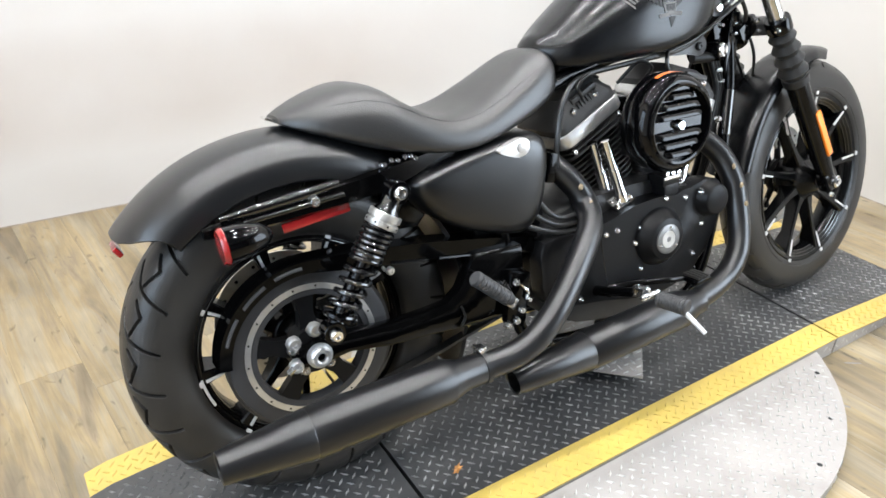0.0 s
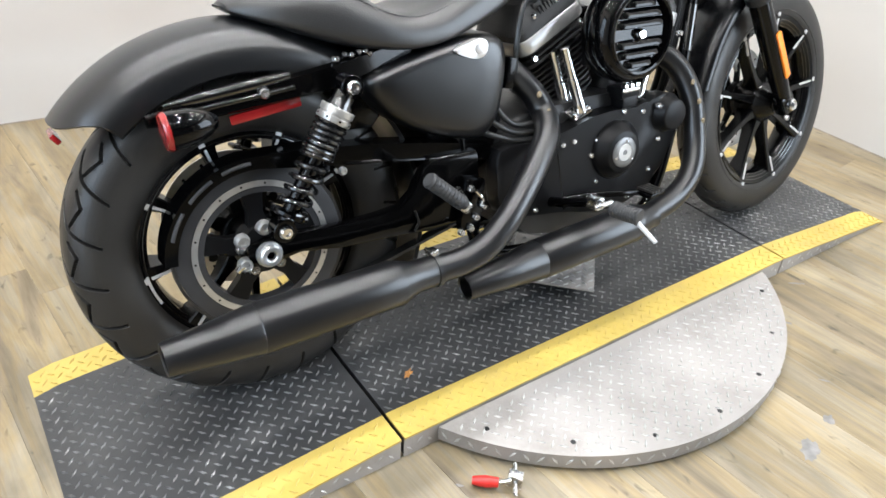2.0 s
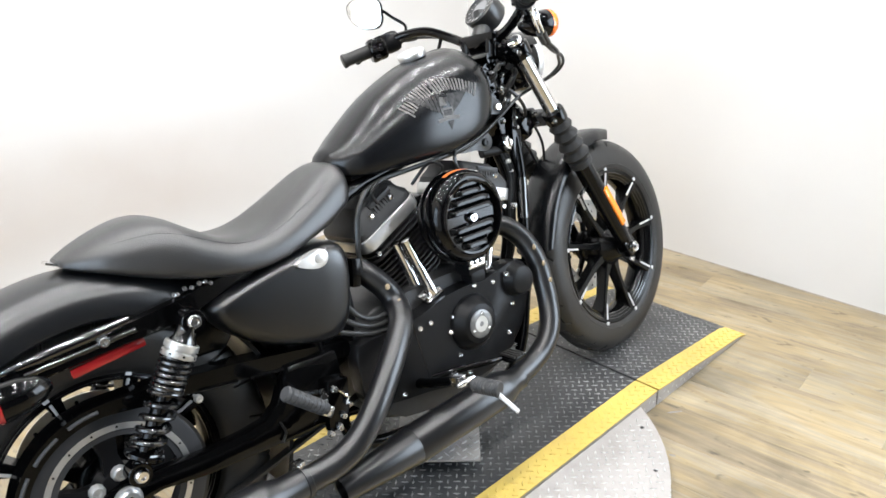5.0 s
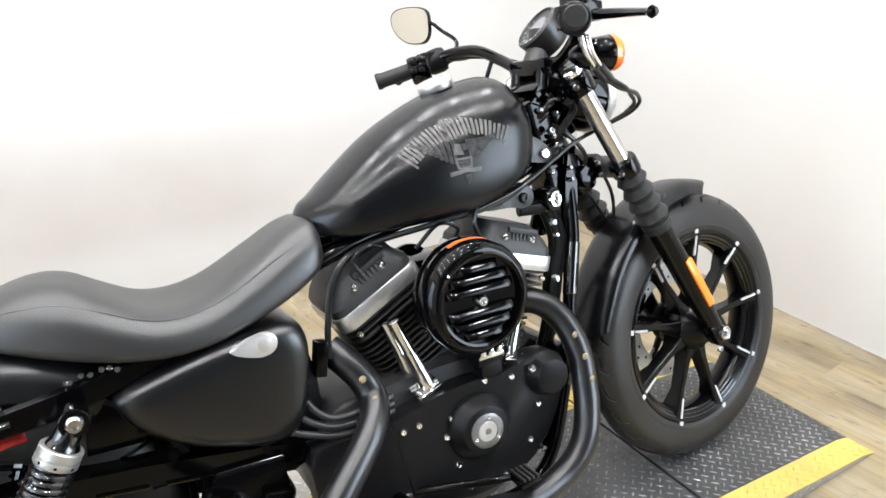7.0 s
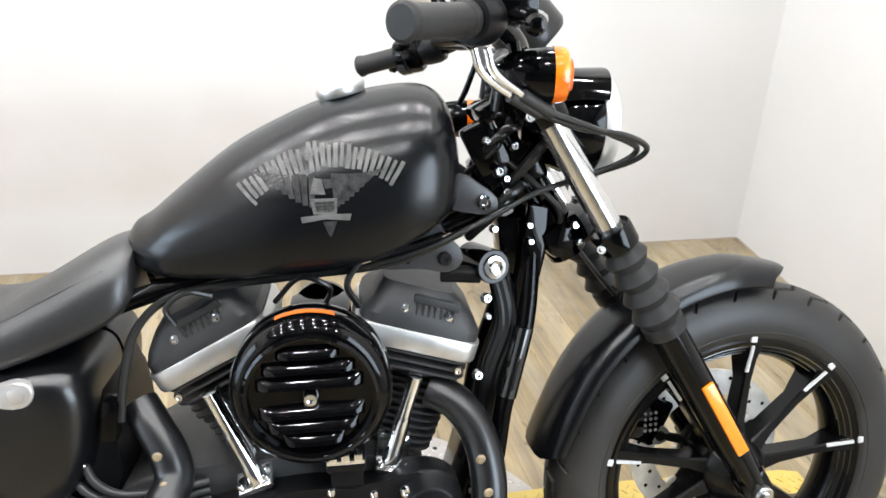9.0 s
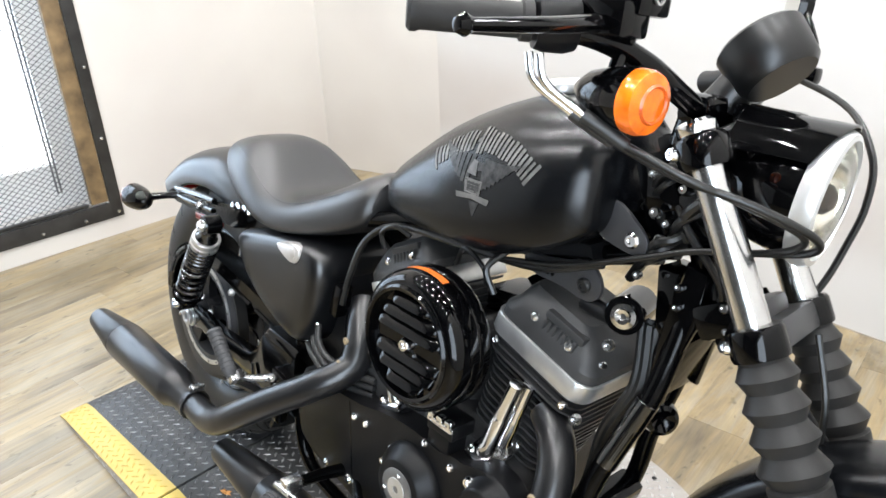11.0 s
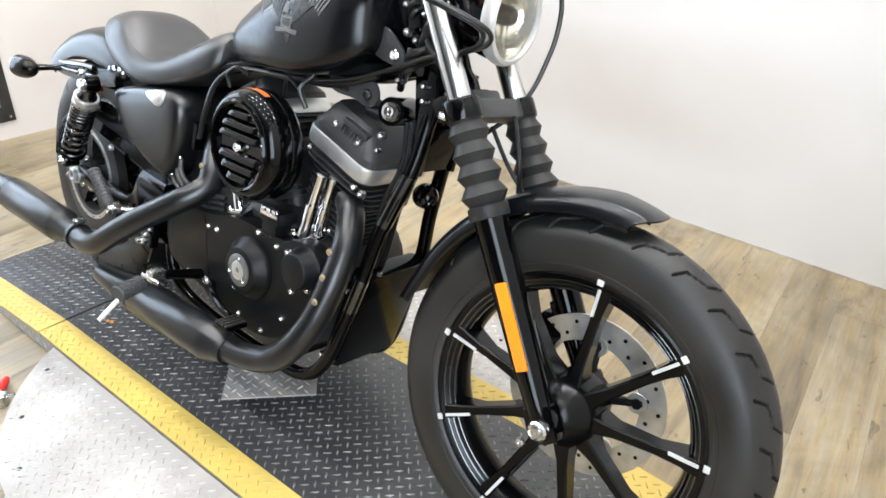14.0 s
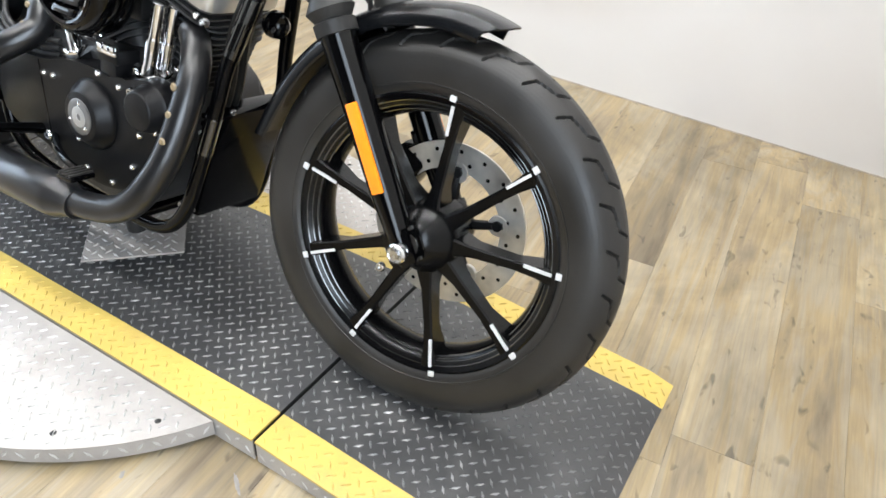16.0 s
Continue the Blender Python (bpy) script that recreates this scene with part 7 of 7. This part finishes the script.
    if s < 0:
        bm = bmesh.new()
        lathe(bm, [(0.006, 0.0), (0.0085, 0.0), (0.0085, 0.0025), (0.006, 0.0025)], c + d * 0.055 + Vector((0.043, 0.012, 0.034)), (1, 0, 0), 20, close=True)
        part("sight_glass", bm, ALLOY, cl)
    # mirror
    mc = c + d * 0.042
    hc = Vector((1.033, 0.362, 1.130)) if s > 0 else Vector((1.075, -0.372, 1.285))
    top = hc + Vector((0.030, -0.035 * s, 0.0))
    bm = bmesh.new()
    tube(bm, [mc, mc + Vector((0.016, 0.010 * s, 0.030)), mc * 0.35 + top * 0.65 + Vector((0.014, 0, 0.004)), top, hc + Vector((0.014, 0, 0))], 0.0045, 10)
    stem = part("mirror_stem", bm, GLOSS, bar, "black mirror stem")
    nrm = Vector((-0.82, -0.55, 0.02)).normalized() if s > 0 else Vector((-0.93, 0.30, -0.02)).normalized()
    shape = []
    for k in range(40):
        a = 2 * math.pi * k / 40
        ca, sa = math.cos(a), math.sin(a)
        # broad at the top, drawn in towards a rounded lower corner
        yy = 0.056 * math.copysign(abs(ca) ** 0.75, ca) * (0.92 + 0.16 * sa) + 0.013 * s * min(0, sa)
        zz = (0.040 if sa > 0 else 0.047) * math.copysign(abs(sa) ** 0.8, sa)
        shape.append((yy, zz + 0.003 * (yy * s) / 0.058))
    side = nrm.cross(Vector((0, 0, 1))).normalized()
    upv = side.cross(nrm)
    bm = bmesh.new()
    loft(bm, [[hc + nrm * h + side * u * f + upv * v * f for u, v in shape] for h, f in ((0.006, 0.97), (0.006, 1.0), (-0.004, 1.02), (-0.016, 0.85), (-0.020, 0.5))])
    part("mirror_head", bm, GLOSS, stem, "black mirror shell")
    bm = bmesh.new()
    f = [bm.verts.new(hc + nrm * 0.0066 + side * u * 0.955 + upv * v * 0.945) for u, v in shape]
    bm.faces.new(f)
    part("mirror_glass", bm, MIRROR, stem, "mirror glass", 0)
# risers and speedometer
bm = bmesh.new()
for s in (-1, 1):
    tube(bm, [(1.110, s * 0.045, 0.955), (1.118, s * 0.045, 1.000)], 0.017, 12)
box(bm, (1.122, 0, 1.000), (0.040, 0.13, 0.034), None, 0.010)
part("riser", bm, GLOSS, bar, "black riser and clamp")
GA = Vector((1.150, 0.012, 1.075))
GD = Vector((-0.72, 0.10, 0.69)).normalized()
bm = bmesh.new()
lathe(bm, [(0, -0.048), (0.040, -0.048), (0.047, -0.040), (0.050, -0.01), (0.051, 0.006), (0.047, 0.010), (0.044, 0.006), (0, 0.004)], GA, GD, 36)
tube(bm, [(1.125, 0.0, 1.005), (1.140, 0.004, 1.035), (1.156, 0.010, 1.060)], [0.026, 0.022, 0.03], 12)
sp = part("speedometer", bm, CABLE, bike, "round black speedometer pod")
bm = bmesh.new()
lathe(bm, [(0, 0.0052), (0.043, 0.0052), (0.043, 0.004), (0, 0.004)], GA, GD, 32)
dial = part("dial", bm, DIAL, sp, "grey speedometer dial")
_, gu, gv = basis(GD)
for k in range(11):
    a = radians(-30 + 24 * k)
    bm = bmesh.new()
    tube(bm, [GA + GD * 0.0058 + (gu * math.cos(a) + gv * math.sin(a)) * 0.033, GA + GD * 0.0058 + (gu * math.cos(a) + gv * math.sin(a)) * 0.040], 0.0008, 6)
    part("tick", bm, BRIGHT, dial)

# front turn signals
for s, c in ((-1, Vector((1.130, -0.208, 1.012))), (1, Vector((1.086, 0.180, 0.922)))):
    d = Vector((1, -0.12 if s < 0 else -0.10, -0.03)).normalized()
    bm = bmesh.new()
    lathe(bm, [(0, -0.070), (0.010, -0.066), (0.022, -0.048), (0.029, -0.022), (0.0315, 0.0), (0.0315, 0.012), (0, 0.012)], c, d, 28)
    sig = part("front_turn_signal", bm, GLOSS, bike, "gloss black bullet turn signal with an amber lens")
    bm = bmesh.new()
    lathe(bm, [(0.0325, 0.010), (0.0325, 0.020), (0.030, 0.026), (0.020, 0.030), (0, 0.032)], c, d, 32)
    ln = part("lens", bm, AMBER, sig, "amber lens")
    bm = bmesh.new()
    lathe(bm, [(0.016, 0.0305), (0.018, 0.0325), (0.020, 0.0300)], c, d, 28)
    part("lens_ring", bm, AMBER_DEEP, ln)
    bm = bmesh.new()
    if s < 0:
        tube(bm, [c + Vector((-0.03, 0.01, 0.018)), c + Vector((-0.032, 0.02, 0.040)), c + Vector((-0.03, 0.028, 0.058))], 0.008, 10)
    else:
        tube(bm, [c + Vector((-0.01, -0.006, 0.016)), c + Vector((0.004, -0.025, 0.045)), (1.113, 0.140, 1.028)], 0.005, 10)
    part("stalk", bm, GLOSS, sig)

# throttle cables: bright elbows at the pod, sleeves, a loop ahead of the fork, back under the tank
for off, far in ((0.0, 0.0), (0.014, -0.014)):
    bm = bmesh.new()
    tube(bm, [(1.040 + off, -0.262, 1.045), (1.050 + off, -0.258, 1.018), (1.085 + off, -0.236, 0.992)], 0.0048, 10)
    part("cable_elbow", bm, CHROME, bike, "bright cable elbow")
    bm = bmesh.new()
    tube(bm, [(1.085 + off, -0.236, 0.992), (1.125 + off, -0.212, 0.968)], 0.0075, 10)
    part("cable_sleeve", bm, CABLE_CASE, bike, "grey cable sleeve")
    bm = bmesh.new()
    tube(bm, [(1.125 + off, -0.212, 0.968), (1.185 + off, -0.185, 0.945), (1.252 + far, -0.152, 0.930), (1.300 + far, -0.110, 0.906), (1.290 + far, -0.086, 0.884), (1.230, -0.066, 0.862), (1.16, -0.066, 0.842), (1.10, -0.072, 0.815), (1.00, -0.085, 0.775), (0.90, -0.09, 0.752)], 0.0042, 10)
    part("throttle_cable", bm, CABLE, bike, "black throttle cable")
for pts, r in (([(1.06, 0.255, 1.040), (1.13, 0.215, 1.035), (1.21, 0.175, 1.010), (1.258, 0.145, 0.960), (1.268, 0.135, 0.905), (1.262, 0.128, 0.855), (1.252, 0.112, 0.800), (1.235, 0.08, 0.752), (1.19, 0.05, 0.70)], 0.0045),
               ([(1.24, 0.03, 0.74), (1.285, 0.035, 0.68), (1.335, 0.055, 0.62)], 0.004),
               ([(1.29, 0.02, 0.77), (1.318, 0.015, 0.70), (1.325, 0.02, 0.64)], 0.004),
               ([(1.10, -0.03, 0.90), (1.15, -0.06, 0.86), (1.20, -0.05, 0.80), (1.17, -0.03, 0.74)], 0.005),
               ([(1.05, -0.07, 0.79), (0.95, -0.082, 0.755), (0.80, -0.080, 0.742), (0.66, -0.085, 0.730), (0.60, -0.100, 0.690), (0.575, -0.11, 0.62), (0.565, -0.115, 0.56)], 0.006),
               ([(0.90, -0.10, 0.70), (0.885, -0.105, 0.735), (0.905, -0.09, 0.765)], 0.005),
               ([(0.78, -0.06, 0.70), (0.82, -0.085, 0.742), (0.86, -0.085, 0.725), (0.85, -0.06, 0.69)], 0.004),
               ([(0.70, -0.09, 0.725), (0.67, -0.10, 0.735), (0.64, -0.10, 0.715), (0.65, -0.10, 0.69)], 0.004)):
    bm = bmesh.new()
    tube(bm, pts, r, 8)
    part("cable", bm, CABLE, bike, "black cable")

# ignition switch, coil cover and fittings below the tank
bm = bmesh.new()
cyl(bm, (1.072, 0.0, 0.730), (1.095, -0.074, 0.737), 0.0255)
ig = part("ignition_switch", bm, GLOSS, bike, "black ignition switch with chrome face")
bm = bmesh.new()
lathe(bm, [(0, 0.004), (0.004, 0.004), (0.005, 0.008), (0.0095, 0.009), (0.011, 0.006), (0.0165, 0.005), (0.0185, 0.0), (0, 0)], (1.0955, -0.074, 0.737), (0.25, -1, 0.1), 20)
part("key_face", bm, CHROME, ig, "chrome key face")
bm = bmesh.new()
prism(bm, smooth_outline([(0.92, 0.766), (0.97, 0.770), (1.02, 0.784), (1.046, 0.768), (1.050, 0.744), (1.030, 0.730), (0.99, 0.738), (0.93, 0.742)], 3), -0.058, -0.066, 0.002)
cp = part("coil_cover", bm, PLATE, bike, "satin grey mounting plate")
bolt(cp, (1.025, -0.066, 0.752), r=0.0105, h=0.007, mat=DARK_STEEL)
bm = bmesh.new()
cyl(bm, (1.020, -0.050, 0.724), (1.078, -0.060, 0.722), 0.0125)
part("coil_terminal", bm, COVER, cp, "black coil terminal boot")
for k in range(4):
    bm = bmesh.new()
    box(bm, (0.945 + 0.009 * k, -0.067, 0.752), (0.004, 0.003, 0.010), None, 0.0008)
    part("rib", bm, GLOSS, cp)
for x, y, z, r in ((1.082, -0.072, 0.690, 0.008), (1.065, -0.090, 0.578, 0.008), (1.096, -0.06, 0.79, 0.006), (1.115, -0.05, 0.86, 0.006)):
    bolt(bike, (x, y, z), (0.2, -1, 0.2), r, 0.012, STEEL, "fitting")
for x, y, z, r, mt in ((1.104, -0.062, 0.872, 0.008, STEEL), (1.115, -0.060, 0.842, 0.007, CHROME), (1.084, -0.080, 0.664, 0.005, STEEL), (1.128, -0.050, 0.905, 0.007, CHROME), (1.088, -0.055, 0.915, 0.006, STEEL),
                       (1.150, -0.054, 0.790, 0.005, CHROME), (1.152, -0.054, 0.765, 0.005, CHROME), (1.214, -0.066, 0.79, 0.006, CHROME), (1.222, -0.066, 0.765, 0.005, STEEL)):
    bolt(bike, (x, y, z), (0.1, -1, 0.3), r, 0.010, mt, "fitting")
# loom that runs down between the down tubes
for k in range(6):
    bm = bmesh.new()
    dx, dy = 0.010 * (k % 3), 0.018 * (k // 3)
    tube(bm, [(1.100 + dx, -0.030 + dy, 0.720), (1.112 + dx, -0.045 + dy, 0.640), (1.085 + dx, -0.052 + dy, 0.560), (1.074 + dx * 0.7, -0.050 + dy, 0.470), (1.050 + dx * 0.5, -0.045 + dy, 0.40)], 0.0070 + 0.0012 * (k % 2), 8)
    part("loom", bm, CABLE, bike, "black wiring loom behind the down tube")
# wiring that crowds round the steering neck
rng_w = random.Random(11)
for k in range(11):
    bm = bmesh.new()
    x, z, y = 1.065 + 0.012 * (k % 6), 0.80 + 0.016 * k, -0.045 - 0.006 * (k % 3)
    tube(bm, [(x, y + 0.02, z - 0.03), (x + 0.02 + 0.02 * rng_w.random(), y - 0.008, z + 0.005), (x + 0.045, y - 0.004, z + 0.03 * rng_w.random()), (x + 0.06, y + 0.03, z + 0.035)], 0.0045 + 0.003 * rng_w.random(), 8)
    part("wire", bm, CABLE, bike, "black wire at the steering neck")
for x, y, z, a, b, c in ((1.090, -0.034, 0.905, 0.050, 0.034, 0.075), (1.130, -0.030, 0.955, 0.060, 0.040, 0.045), (1.150, -0.036, 0.880, 0.045, 0.030, 0.060)):
    bm = bmesh.new()
    box(bm, (x, y, z), (a, b, c), Matrix.Rotation(radians(-25), 3, "Y"), 0.008)
    part("connector_block", bm, GLOSS, bike, "black wiring connector at the steering neck")
bm = bmesh.new()
lathe(bm, [(0, 0.030), (0.030, 0.030), (0.046, 0.022), (0.050, 0.010), (0.050, 0.0), (0, 0.0)], (0.835, 0.105, 0.620), (0, 1, 0), 32)
box(bm, (0.835, 0.060, 0.610), (0.10, 0.09, 0.09), None, 0.012)
part("horn_cover", bm, GLOSS, bike, "black horn cover between the cylinders")
bm = bmesh.new()
box(bm, (1.105, 0.0, 0.86), (0.05, 0.09, 0.06), Matrix.Rotation(radians(-30), 3, "Y"), 0.010)
part("neck_cover", bm, GLOSS, bike, "black neck cover")

# ---- floor boards ----
BW, BL = 0.152, 1.22
bm = bmesh.new()
e = 0.00015
o = [(-BW / 2 + e, -BL / 2 + e), (BW / 2 - e, -BL / 2 + e), (BW / 2 - e, BL / 2 - e), (-BW / 2 + e, BL / 2 - e)]
lo = [bm.verts.new((x, y, -0.006)) for x, y in o]
mid = [bm.verts.new((x, y, -0.0004)) for x, y in o]
hi = [bm.verts.new((x - math.copysign(0.0005, x), y - math.copysign(0.0005, y), 0)) for x, y in o]
for A, B in ((lo, mid), (mid, hi)):
    for i in range(4):
        bm.faces.new((A[i], A[(i + 1) % 4], B[(i + 1) % 4], B[i]))
bm.faces.new(hi)
bmesh.ops.recalc_face_normals(bm, faces=bm.faces)
board_mesh = bpy.data.meshes.new("plank")
bm.to_mesh(board_mesh)
bm.free()
board_mesh.materials.append(PLANK)
turn = pose(0.45, -0.8, FLOOR, 0, 0, 5.0)
rng = random.Random(4)
for i in range(-16, 17):
    shift = rng.random() * BL
    for j in range(-4, 4):
        y0, y1 = j * BL + shift - BL, j * BL + shift
        # boards end under the walls
        y1 = min(y1, 2.56 - 0.125 * i * BW)
        y0 = max(y0, -4.5)
        if y1 - y0 < 0.05 or not -1.66 < (turn @ Vector((i * BW, (y0 + y1) / 2, 0))).x < 2.70:
            continue
        ob = new("plank", board_mesh)
        ob.parent = floor_ob
        ob.matrix_local = turn @ Matrix.Translation((i * BW, (y0 + y1) / 2, 0)) @ Matrix.Diagonal((1, (y1 - y0) / BL, 1, 1))
